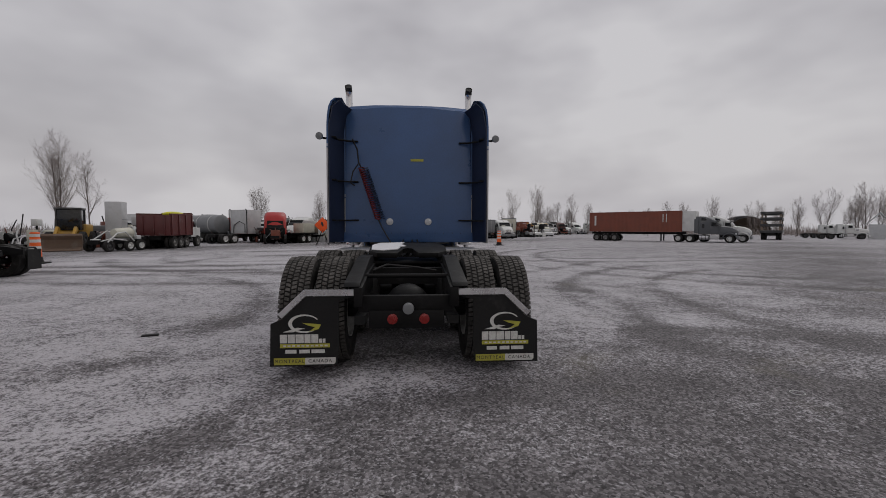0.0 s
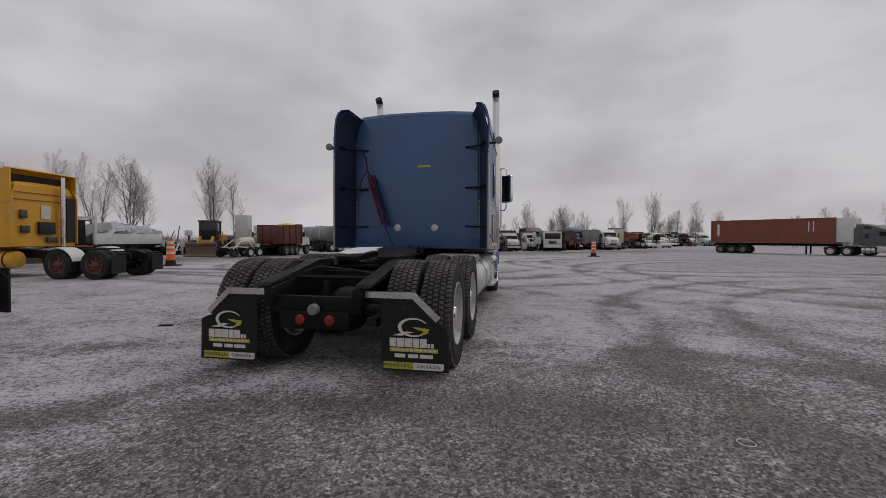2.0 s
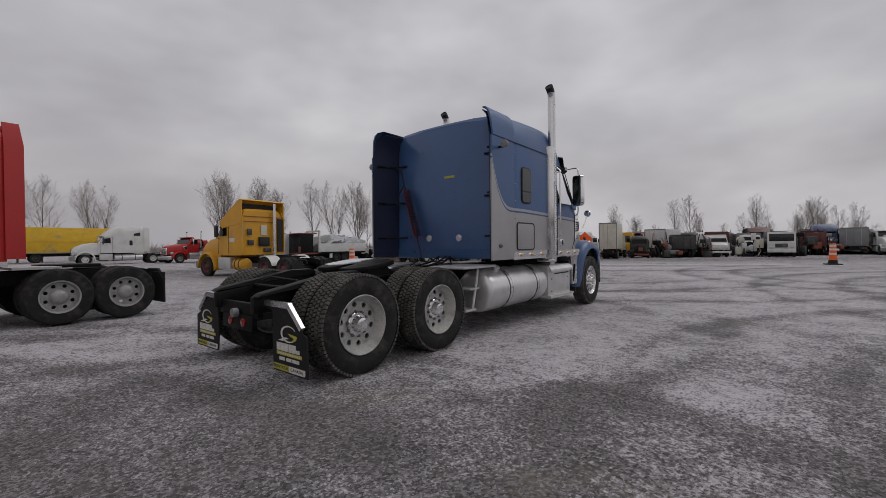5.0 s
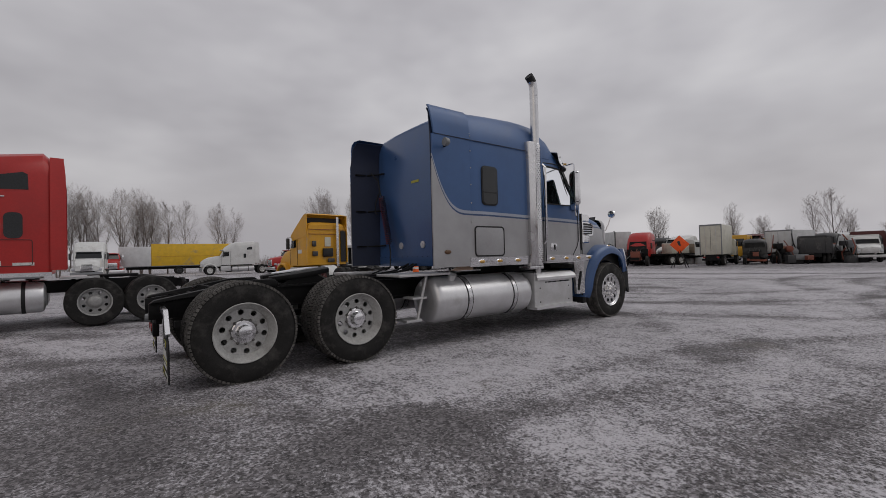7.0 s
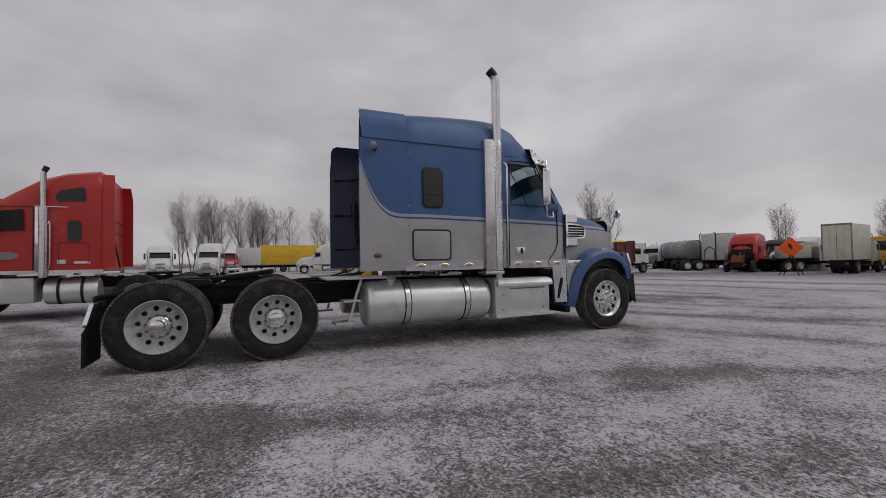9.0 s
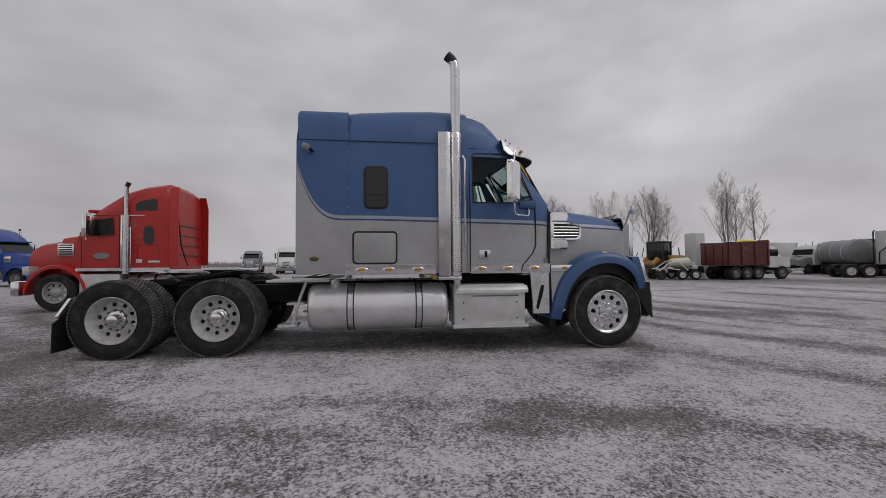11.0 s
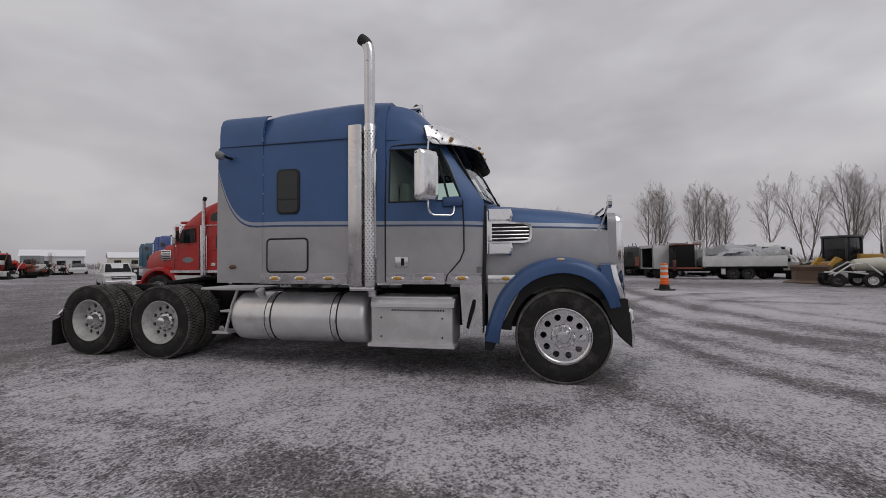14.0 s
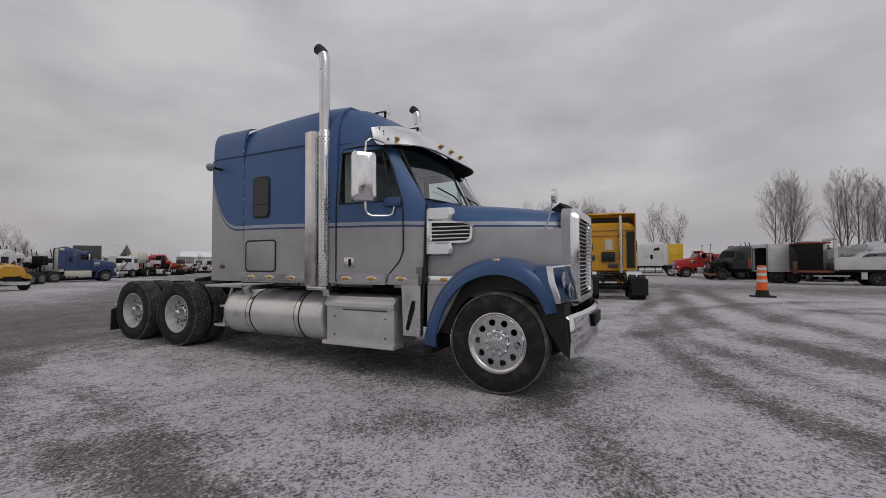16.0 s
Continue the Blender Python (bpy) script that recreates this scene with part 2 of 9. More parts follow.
M_SIGN = surface("orange_sign_sheet", (0.85, 0.10, 0.01), 0.5, 0.0, 0.08)
M_BARK = surface("grey_bark", (0.17, 0.145, 0.13), 0.95, 0.0, 0.25, 3, 30)
M_TWIG = surface("thin_twigs", (0.27, 0.235, 0.22), 0.95, 0.0, 0.2, 3, 30, each=0.2)


def paint(name, color, rough=0.4, dirt=(0.2, 0.19, 0.18), amount=0.2, metal=0.0):
    return surface(name, color, rough, metal, 0.1, 1.5, 30, 0.0, 0.1, dirt, amount)


P_RED = paint("red_paint", (0.40, 0.014, 0.012), 0.42, amount=0.1)
P_YELLOW = paint("yellow_paint", (0.62, 0.31, 0.012), 0.45)
P_WHITE = paint("white_paint", (0.62, 0.63, 0.62), 0.45, (0.35, 0.34, 0.33))
P_GREY = paint("grey_paint", (0.19, 0.20, 0.21), 0.45, (0.3, 0.3, 0.3))
P_DARK = paint("charcoal_paint", (0.035, 0.036, 0.038), 0.5)
P_MAROON = paint("maroon_paint", (0.10, 0.022, 0.022), 0.5)
P_RUST = paint("rusty_red_container_paint", (0.20, 0.055, 0.032), 0.6, (0.12, 0.05, 0.035), 0.25)
P_ROYAL = paint("royal_blue_paint", (0.018, 0.06, 0.26), 0.4)
P_DARKBLUE = paint("deep_blue_paint", (0.02, 0.045, 0.13), 0.4)
P_LOADER = paint("loader_yellow_paint", (0.42, 0.24, 0.03), 0.55, (0.15, 0.13, 0.10), 0.3)
P_CREAM = paint("cream_paint", (0.55, 0.54, 0.46), 0.55, (0.3, 0.29, 0.26))
P_BUS = paint("bus_yellow_paint", (0.55, 0.30, 0.02), 0.5)
P_SHED = paint("pale_sheet_metal", (0.55, 0.56, 0.57), 0.6, (0.4, 0.39, 0.38))
P_BLACK = paint("black_worn_paint", (0.012, 0.012, 0.013), 0.45, (0.09, 0.085, 0.08), 0.12)
P_SLATE = paint("slate_paint", (0.075, 0.08, 0.088), 0.4)
P_TAN = paint("tan_boards", (0.24, 0.19, 0.14), 0.8)


# ---- mesh helpers ----
def box(bm, lo, hi, bevel=0.0, seg=2, m=None):
    made = bmesh.ops.create_cube(bm, size=1.0)["verts"]
    ctr = [(a + b) / 2 for a, b in zip(lo, hi)]
    for v in made:
        v.co = Vector([c + p * (b - a) for c, p, a, b in zip(ctr, v.co, lo, hi)])
        if m is not None:
            v.co = m @ v.co
    if bevel:
        edges = {e for v in made for e in v.link_edges}
        bmesh.ops.bevel(bm, geom=list(edges), offset=bevel, segments=seg, affect="EDGES", profile=0.5)
    return bm


def ring_frame(d):
    d = d.normalized()
    u = d.cross(Vector((0, 0, 1)) if abs(d.z) < 0.9 else Vector((1, 0, 0))).normalized()
    return u, d.cross(u)


def tube(bm, pts, r, n=8, caps=True):
    """A round bar through pts; r: one radius or one for each point."""
    pts = [Vector(p) for p in pts]
    rs = r if isinstance(r, (list, tuple)) else [r] * len(pts)
    rings, u = [], None
    for i, p in enumerate(pts):
        d = (pts[min(i + 1, len(pts) - 1)] - pts[max(i - 1, 0)]).normalized()
        if u is None:
            u, w = ring_frame(d)
        else:
            u = (u - d * u.dot(d)).normalized()
            w = d.cross(u)
        rings.append([bm.verts.new(p + (u * math.cos(2 * math.pi * k / n) + w * math.sin(2 * math.pi * k / n)) * rs[i]) for k in range(n)])
    for a, b in zip(rings, rings[1:]):
        for k in range(n):
            bm.faces.new((a[k], a[(k + 1) % n], b[(k + 1) % n], b[k]))
    if caps:
        bm.faces.new(rings[0][::-1])
        bm.faces.new(rings[-1])
    return bm


def cyl(bm, a, b, r, n=16, r2=None):
    return tube(bm, [a, b], [r, r if r2 is None else r2], n)


def lathe(bm, prof, n=32, origin=(0, 0, 0), axis="x", closed=False):
    """Turns the profile [(along, radius)] round an axis through origin."""
    o = Vector(origin)
    ring = []
    for a, r in prof:
        row = []
        for k in range(n):
            c, s = r * math.cos(2 * math.pi * k / n), r * math.sin(2 * math.pi * k / n)
            p = {"x": (a, c, s), "y": (c, a, s), "z": (c, s, a)}[axis]
            row.append(bm.verts.new(o + Vector(p)))
        ring.append(row)
    pairs = list(zip(ring, ring[1:])) + ([(ring[-1], ring[0])] if closed else [])
    for a, b in pairs:
        for k in range(n):
            bm.faces.new((a[k], a[(k + 1) % n], b[(k + 1) % n], b[k]))
    if not closed:
        for row in (ring[0], ring[-1]):
            bm.faces.new(row)
    return bm


def prism(bm, poly, axis, lo, hi, bevel=0.0):
    """A polygon of the two other axes, drawn out along an axis from lo to hi."""
    def at(p, h):
        return {"x": (h, p[0], p[1]), "y": (p[0], h, p[1]), "z": (p[0], p[1], h)}[axis]
    a = [bm.verts.new(at(p, lo)) for p in poly]
    b = [bm.verts.new(at(p, hi)) for p in poly]
    n = len(poly)
    faces = [bm.faces.new(a), bm.faces.new(b[::-1])] + [bm.faces.new((a[k], b[k], b[(k + 1) % n], a[(k + 1) % n])) for k in range(n)]
    if bevel:
        edges = {e for f in faces for e in f.edges}
        bmesh.ops.bevel(bm, geom=list(edges), offset=bevel, segments=2, affect="EDGES", profile=0.5)
    return bm


def loft(bm, sections, caps=True, loop=True):
    """Skins a row of sections that have equally many points."""
    rows = [[bm.verts.new(p) for p in s] for s in sections]
    n = len(rows[0])
    for a, b in zip(rows, rows[1:]):
        for k in range(n if loop else n - 1):
            bm.faces.new((a[k], a[(k + 1) % n], b[(k + 1) % n], b[k]))
    if caps:
        bm.faces.new(rows[0][::-1])
        bm.faces.new(rows[-1])
    return bm


def ball(bm, c, r, n=12, flat=(1, 1, 1)):
    made = bmesh.ops.create_uvsphere(bm, u_segments=n, v_segments=max(6, n // 2), radius=1.0)["verts"]
    for v in made:
        v.co = Vector([a + b * r * f for a, b, f in zip(c, v.co, flat)])
    return bm


def rounded(w, h, r, n=4):
    """A rounded rectangle about (0, 0)."""
    pts = []
    for cx, cy, a0 in ((w / 2 - r, h / 2 - r, 0), (-w / 2 + r, h / 2 - r, 90), (-w / 2 + r, -h / 2 + r, 180), (w / 2 - r, -h / 2 + r, 270)):
        for k in range(n + 1):
            a = radians(a0 + 90 * k / n)
            pts.append((cx + r * math.cos(a), cy + r * math.sin(a)))
    return pts


def finish(bm, name, material, angle=35):
    bmesh.ops.recalc_face_normals(bm, faces=bm.faces)
    me = bpy.data.meshes.new(name)
    bm.to_mesh(me)
    bm.free()
    me.materials.append(material)
    me.polygons.foreach_set("use_smooth", [True] * len(me.polygons))
    me.set_sharp_from_angle(angle=radians(angle))
    return me


def part(name, bm, material, parent, label="", m=None, angle=35):
    """Links a bmesh, or a mesh made before, as one part of a thing."""
    me = bm if isinstance(bm, bpy.types.Mesh) else finish(bm, name, material, angle)
    ob = new(name, me)
    ob.parent = parent
    if m is not None:
        ob.matrix_basis = m
    if label:
        tagged(ob, label)
    return ob


def thing(name, label, category, m=None, group=""):
    ob = new(name)
    ob.empty_display_size = 0.3
    if m is not None:
        ob.matrix_basis = m
    return tagged(ob, label, category, group)


def lone(name, bm, material, label, category, kind="", m=None, group="", angle=35):
    ob = new(name, finish(bm, name, material, angle))
    if m is not None:
        ob.matrix_basis = m
    return tagged(ob, label, category, group, kind)


def B():
    return bmesh.new()


# ---- ground ----
def ground_z(x, y):
    """The yard's slight swells, and the shallow hollow round the lorry's front axle."""
    if max(abs(x), abs(y)) >= 40:
        return 0.0
    return 0.012 * noise.noise(Vector((x * 0.35, y * 0.35, 0))) - 0.078 * math.exp(-((x - 1.5) / 6) ** 2 - ((y - 7.5) / 5) ** 2) + 0.13 * math.exp(-((x + 6.6) / 3.0) ** 2 - ((y + 2.6) / 4.5) ** 2)


STREAKS = []


def streak(width, amount, *line):
    """Snow laid down (or driven off, where amount is negative) along a line on the yard."""
    STREAKS.append((width, amount, [Vector(p) for p in line]))


# snow left standing between the tracks, round the standing lorry
streak(0.25, 0.26, (-3.2, -0.9), (-3.2, -0.4), (-2.7, 0.5))
streak(0.22, 0.34, (-1.6, -2.1), (-1.4, -1.8), (-1.1, -1.5))
streak(0.45, 0.24, (1.8, 1.1), (2.6, 1.2), (2.9, 0.7))
streak(0.55, 0.26, (6.1, 4.8), (7.0, 4.0), (7.3, 3.0))
streak(0.22, 0.20, (-0.5, -1.1), (0.2, -1.1))
streak(0.9, 0.20, (-6.2, 2.4), (-5.0, 3.0), (-3.4, 4.4))
streak(0.6, 0.22, (1.7, 0.7), (2.5, 1.9), (3.3, 1.8))
streak(0.5, 0.26, (6.4, 6.1), (7.6, 5.9))
streak(0.35, 0.24, (4.0, 2.8), (4.2, 1.4))
streak(0.6, 0.22, (-4.4, 21.4), (2.4, 15.0), (5.6, 10.1))
streak(0.6, 0.20, (2.4, 1.2), (2.5, 2.6), (2.3, 4.9))
streak(0.4, 0.20, (4.0, 3.2), (4.6, 3.8), (4.8, 4.8))
streak(0.4, 0.22, (-2.4, -2.3), (-1.8, -1.4))
streak(0.5, 0.18, (2.7, 1.6), (3.2, 2.8), (3.3, 4.6))
streak(1.0, 0.24, (-7.6, 11.6), (-5.0, 11.2), (-3.4, 13.0))
streak(0.5, 0.18, (2.8, 1.5), (2.5, 2.1))
streak(0.7, 0.20, (-0.8, 9.1), (0.2, 10.2))
streak(1.0, 0.26, (-2.6, -0.5), (0.0, -0.9), (2.2, -1.1))
streak(0.7, 0.22, (3.2, 5.2), (3.2, 6.6))
# wheel tracks and turned-up stone
streak(0.8, -0.10, (4.3, -0.2), (4.7, 2.0), (5.3, 3.8))
streak(0.9, -0.22, (3.6, -2.0), (4.5, -0.9), (4.9, 0.4))
streak(0.3, -0.26, (-2.4, -0.9), (-2.0, -0.7), (-1.6, -0.5))
streak(0.25, -0.24, (5.4, 5.7), (3.1, 0.4), (1.8, -1.8))
streak(0.5, -0.30, (-2.8, 1.6), (-2.4, 1.7))
streak(1.3, -0.08, (1.8, -0.9), (3.3, -0.7), (4.1, -1.4))
streak(0.22, -0.30, (2.0, -1.1), (2.4, 0.1), (3.5, 1.4), (3.9, 3.1))
streak(0.25, -0.18, (3.1, 0.3), (3.4, 1.6), (3.8, 2.9), (4.0, 4.9), (3.6, 7.3))
streak(0.25, -0.22, (3.3, 6.4), (4.5, 5.6), (5.4, 4.8))
streak(0.9, -0.14, (2.4, -1.0), (2.7, 0.0))
streak(0.25, -0.14, (4.5, 1.4), (4.4, 2.7), (4.1, 4.4), (3.2, 7.0))
streak(0.22, -0.34, (3.9, 4.5), (3.2, 5.3), (2.5, 6.2), (1.8, 7.1), (-0.4, 8.2))
streak(0.5, -0.16, (1.7, -0.7), (-0.2, -1.6))
streak(0.42, -0.62, (-16.5, 9.3), (-13.1, 9.2), (-7.1, 9.35), (-5.0, 9.7), (-3.5, 10.1), (-2.5, 10.9), (-1.4, 12.2))
streak(0.42, -0.62, (-17.5, 10.6), (-14.4, 10.55), (-7.4, 10.95), (-5.2, 11.5), (-2.9, 12.3), (-1.0, 13.6))
streak(0.22, -0.45, (-15.0, 8.2), (-8.0, 8.45), (-3.0, 9.1), (-1.6, 9.7), (0.2, 10.6))
streak(0.25, -0.40, (-12.0, 12.6), (-6.0, 13.0), (-2.0, 14.6))
streak(0.3, -0.45, (-9.4, 12.1), (-8.8, 13.0), (-8.9, 13.8), (-8.4, 15.4))
streak(0.5, 0.34, (-14.0, 9.9), (-7.2, 10.15), (-4.4, 10.75))
streak(0.8, 0.36, (-13.5, 12.0), (-9.5, 12.8), (-5.0, 12.6))
streak(1.0, 0.34, (-13.0, 15.0), (-7.5, 14.6), (-4.5, 14.0))
streak(0.6, 0.34, (-10.5, 8.8), (-6.0, 8.7), (-3.6, 9.4))
# strips of snow across the way to the rows
streak(0.7, 0.36, (-8.0, 18.2), (-2.4, 20.6), (1.6, 23.2))
streak(0.6, 0.36, (-10.0, 22.0), (-2.6, 24.5), (5.0, 28.0))
streak(0.35, -0.5, (-9.0, 20.4), (-2.5, 22.4), (3.0, 25.4))
streak(0.35, -0.5, (-7.0, 16.6), (-1.4, 18.4), (3.4, 20.8))
# lorries have swung round in wide arcs, each leaving two ruts
for cx, cy, r, a0, a1 in ((9.0, 20.0, 6.0, 120, 330), (15.0, 14.0, 9.0, 90, 260), (-4.0, 18.0, 7.5, 200, 350), (-6.0, 24.0, 16.0, 250, 330), (2.0, -10.0, 9.0, 20, 140), (-9.0, 2.0, 6.5, -60, 70), (12.0, 2.0, 7.0, 110, 215)):
    for gauge in (0.0, 2.0):
        streak(0.24, -0.40, *[(cx + (r + gauge) * math.cos(radians(a)), cy + (r + gauge) * math.sin(radians(a))) for a in range(a0, a1, 14)])
        streak(0.5, 0.20, *[(cx + (r + gauge + 0.7) * math.cos(radians(a)), cy + (r + gauge + 0.7) * math.sin(radians(a))) for a in range(a0, a1, 14)])
# the driven lanes along the parked rows
streak(2.2, -0.42, (9.1, 2.9), (15.8, 10.0), (22.9, 18.2), (40.0, 38.0))
streak(3.2, -0.5, (-21.5, -6.0), (-20.5, 6.0), (-19.6, 13.5), (-17.6, 21.0), (-11.0, 29.5), (0.0, 34.0), (20.0, 50.0))
streak(3.0, -0.52, (1.0, -3.5), (-4.0, -9.0), (-8.5, -16.0), (-15.0, -25.5), (-33.0, -46.0), (-44.0, -60.0))
streak(1.2, 0.5, (-2.2, -16.0), (-6.9, -21.0), (-12.0, -28.0), (-19.0, -36.5))


def snow_cover(x, y):
    """How much snow lies at a place: 0 bare stone, 1 white."""
    p = Vector((x, y))
    lie = 0.58 - 0.17 * math.exp(-((x - 5.0) / 4.5) ** 2 - ((y + 5.0) / 4.0) ** 2) - 0.12 * math.exp(-((x - 20) / 12) ** 2 - ((y - 20) / 12) ** 2)
    lie -= 0.17 * max(0.0, min(1.0, (3.0 - y) / 4.0)) * max(0.0, min(1.0, (x + 2.5) / 3.0))
    wob = 0.28 * noise.noise(Vector((x * 0.9, y * 0.9, 3.0)))
    for width, amount, line in STREAKS:
        near = 9e9
        for a, b in zip(line, line[1:]):
            d = b - a
            f = max(0.0, min(1.0, (p - a).dot(d) / d.length_squared))
            near = min(near, (p - a - d * f).length)
            if near < width * 0.2:
                break
        if near < 3 * width:
            lie += (0.62 if amount > 0 else 0.85) * amount * math.exp(-((near * (1 + wob)) / width) ** 2)
    # less snow under the standing lorry; this paints its shadow darker into the ground
    out_by = max(abs(x) - 1.05, abs(y - 3.5) - 4.0)
    lie -= 0.36 * max(0.0, min(1.0, (0.25 - out_by) / 0.5))
    near = max(0.0, min(1.0, (14.0 - math.hypot(x - 4.0, y - 4.0)) / 4.0))
    return min(lie, 0.95 - 0.27 * near)


def make_ground():
    xs = sorted({round(0.17 * i, 3) for i in range(-60, 61)} | {round(-10.2 - 0.22 * i, 3) for i in range(1, 60)} | {round(10.2 + i ** 2.2 * 0.35, 3) for i in range(1, 37)} | {round(-23.2 - i ** 2.2 * 0.35, 3) for i in range(1, 36)})
    ys = sorted({round(-7.0 + 0.17 * i, 3) for i in range(0, 133)} | {round(15.6 + 0.3 * i, 3) for i in range(1, 36)} | {round(26.1 + i ** 2.2 * 0.35, 3) for i in range(1, 36)} | {round(-7.0 - i ** 2.2 * 0.35, 3) for i in range(1, 37)})
    verts = [(x, y, ground_z(x, y)) for x in xs for y in ys]
    n = len(ys)
    faces = [(i * n + k, (i + 1) * n + k, (i + 1) * n + k + 1, i * n + k + 1) for i in range(len(xs) - 1) for k in range(n - 1)]
    me = bpy.data.meshes.new("ground")
    me.from_pydata(verts, [], faces)
    lies = me.attributes.new("snow", "FLOAT", "POINT")
    lies.data.foreach_set("value", [snow_cover(x, y) for x, y, z in verts])
    me.polygons.foreach_set("use_smooth", [True] * len(me.polygons))
    me.materials.append(M_GROUND)
    tagged(new("ground", me), "grey crushed-stone yard dusted with patchy snow", "ground", kind="structure")


make_ground()


# ---- wheels ----
def tyre_mesh(r=0.535, w=0.28, rim=0.285, lugs=44, drive=True):
    bm = B()
    h = w / 2
    lathe(bm, [(-h * 0.80, rim), (-h * 0.98, rim + 0.05), (-h, r - 0.13), (-h * 0.96, r - 0.05), (-h * 0.80, r - 0.016), (0, r - 0.012), (h * 0.80, r - 0.016), (h * 0.96, r - 0.05), (h, r - 0.13),
               (h * 0.98, rim + 0.05), (h * 0.80, rim), (h * 0.55, rim - 0.012), (-h * 0.55, rim - 0.012)], 48, closed=True)
    return bm


def tread_mesh(r=0.535, w=0.28, lugs=62):
    """Rows of tread blocks with grooves between them."""
    bm = B()
    rows = ((-0.40, 0.17), (-0.205, 0.155), (0.0, 0.17), (0.205, 0.155), (0.40, 0.17))
    step = 2 * math.pi / lugs
    for i, (c, width) in enumerate(rows):
        for k in range(lugs):
            a0 = (k + (0.5 if i % 2 else 0.0)) * step
            low, top, hw, ha = r - 0.03, r - (0.006 if abs(c) > 0.3 else 0.0), width * w / 2, step * 0.37
            skew = 0.10 * step * (1 if i % 2 else -1)
            corner = []
            for rr, k1 in ((low, 1.0), (top, 0.9)):
                for sx, sa in ((-1, -1), (1, -1), (1, 1), (-1, 1)):
                    a = a0 + sa * ha * k1 + sx * skew
                    corner.append(bm.verts.new((c * w + sx * hw * k1, rr * math.cos(a), rr * math.sin(a))))
            lo, hi = corner[:4], corner[4:]
            bm.faces.new(hi)
            for j in range(4):
                bm.faces.new((lo[j], lo[(j + 1) % 4], hi[(j + 1) % 4], hi[j]))
    return bm


def holed_disc(bm, x, r1, r2, rh, hr, holes=10, thick=0.02):
    """A wheel disc from radius r1 to r2 with round openings of radius hr on the circle rh, seen from +x."""
    n = 16
    for side in (x, x - thick):
        for k in range(holes):
            a0, a1 = 2 * math.pi * k / holes, 2 * math.pi * (k + 1) / holes
            am = (a0 + a1) / 2
            outer = [(r2, a0 + (a1 - a0) * j / 4) for j in range(5)] + [(r2 + (r1 - r2) * j / 4, a1) for j in (1, 2, 3)] + \
                    [(r1, a1 - (a1 - a0) * j / 4) for j in range(5)] + [(r1 + (r2 - r1) * j / 4, a0) for j in (1, 2, 3)]
            pts = [Vector((side, r * math.cos(a), r * math.sin(a))) for r, a in outer]
            c = Vector((side, rh * math.cos(am), rh * math.sin(am)))
            hole = [c + (p - c).normalized() * hr for p in pts]
            o, h = [bm.verts.new(p) for p in pts], [bm.verts.new(p) for p in hole]
            for j in range(n):
                bm.faces.new((o[j], o[(j + 1) % n], h[(j + 1) % n], h[j]))
            if side == x:
                h2 = [bm.verts.new(p - Vector((thick, 0, 0))) for p in hole]
                for j in range(n):
                    bm.faces.new((h[j], h[(j + 1) % n], h2[(j + 1) % n], h2[j]))
    bmesh.ops.remove_doubles(bm, verts=bm.verts, dist=0.0004)
    return bm


def rim_mesh(material, dish):
    """A rim about x, its face towards +x; dish: how far the disc lies in from the outer lip."""
    bm = B()
    lip = 0.13
    cone = 0.026 if dish > 0.1 else 0.0
    lathe(bm, [(lip, 0.300), (lip + 0.004, 0.292), (lip - 0.01, 0.283), (lip - dish * 0.3, 0.283 - 0.25 * cone), (lip - dish * 0.6, 0.262 - 0.6 * cone + 0.004), (lip - dish, 0.258 - cone), (lip - dish - 0.01, 0.266 - cone), (-0.13, 0.268), (-0.13, 0.286), (0.05, 0.280)], 48, closed=True)
    x = lip - dish
    holed_disc(bm, x, 0.125, 0.262 - cone, 0.203 - cone * 0.1, 0.034 if cone == 0.0 else 0.029)
    return finish(bm, "rim", material, 40)


def hub_mesh(x, reach, material, cap=0.075):
    bm = B()
    lathe(bm, [(x - 0.02, 0.128), (x + 0.012, 0.126), (x + 0.02, 0.115), (x + 0.022, cap + 0.015), (x + reach * 0.7, cap), (x + reach * 0.93, cap * 0.92), (x + reach, cap * 0.55)], 32)
    return finish(bm, "hub_cap", material, 30)


def nut_mesh(material):
    bm = B()
    tube(bm, [(0, 0, 0), (0.03, 0, 0), (0.045, 0, 0)], [0.017, 0.016, 0.008], 6)
    return finish(bm, "wheel_nut", material, 50)


def rib_mesh(r=0.535, w=0.28):
    """Five plain ribs round a steering tyre."""
    bm = B()
    for c, width in ((-0.40, 0.17), (-0.205, 0.16), (0.0, 0.17), (0.205, 0.16), (0.40, 0.17)):
        hw, drop = width * w / 2, 0.012 if abs(c) > 0.3 else 0.0
        lathe(bm, [(c * w - hw, r - 0.03), (c * w - hw, r - 0.002 - drop * (c < 0)), (c * w + hw, r - 0.002 - drop * (c > 0)), (c * w + hw, r - 0.03)], 64, closed=True)
    return bm


M_NUT = surface("dull_nut_steel", (0.13, 0.125, 0.12), 0.55, 0.3, 0.3, 20, 80)
W_TYRE = finish(tyre_mesh(rim=0.305), "tyre", M_RUBBER, 40)
W_TREAD = finish(tread_mesh(lugs=74), "tread", M_TREAD, 30)
W_RIM_D = rim_mesh(M_WHEEL, 0.115)
W_RIM_F = rim_mesh(M_STEEL, 0.03)
W_HUB_D = hub_mesh(0.02, 0.10, M_CHROME)
W_HUB_F = hub_mesh(0.11, 0.06, M_STEEL, 0.07)
W_NUT_D = nut_mesh(M_NUT)
W_NUT_F = nut_mesh(M_CHROME)
W_RIM_D.transform(Matrix.Diagonal((1, 1.05, 1.05, 1)))
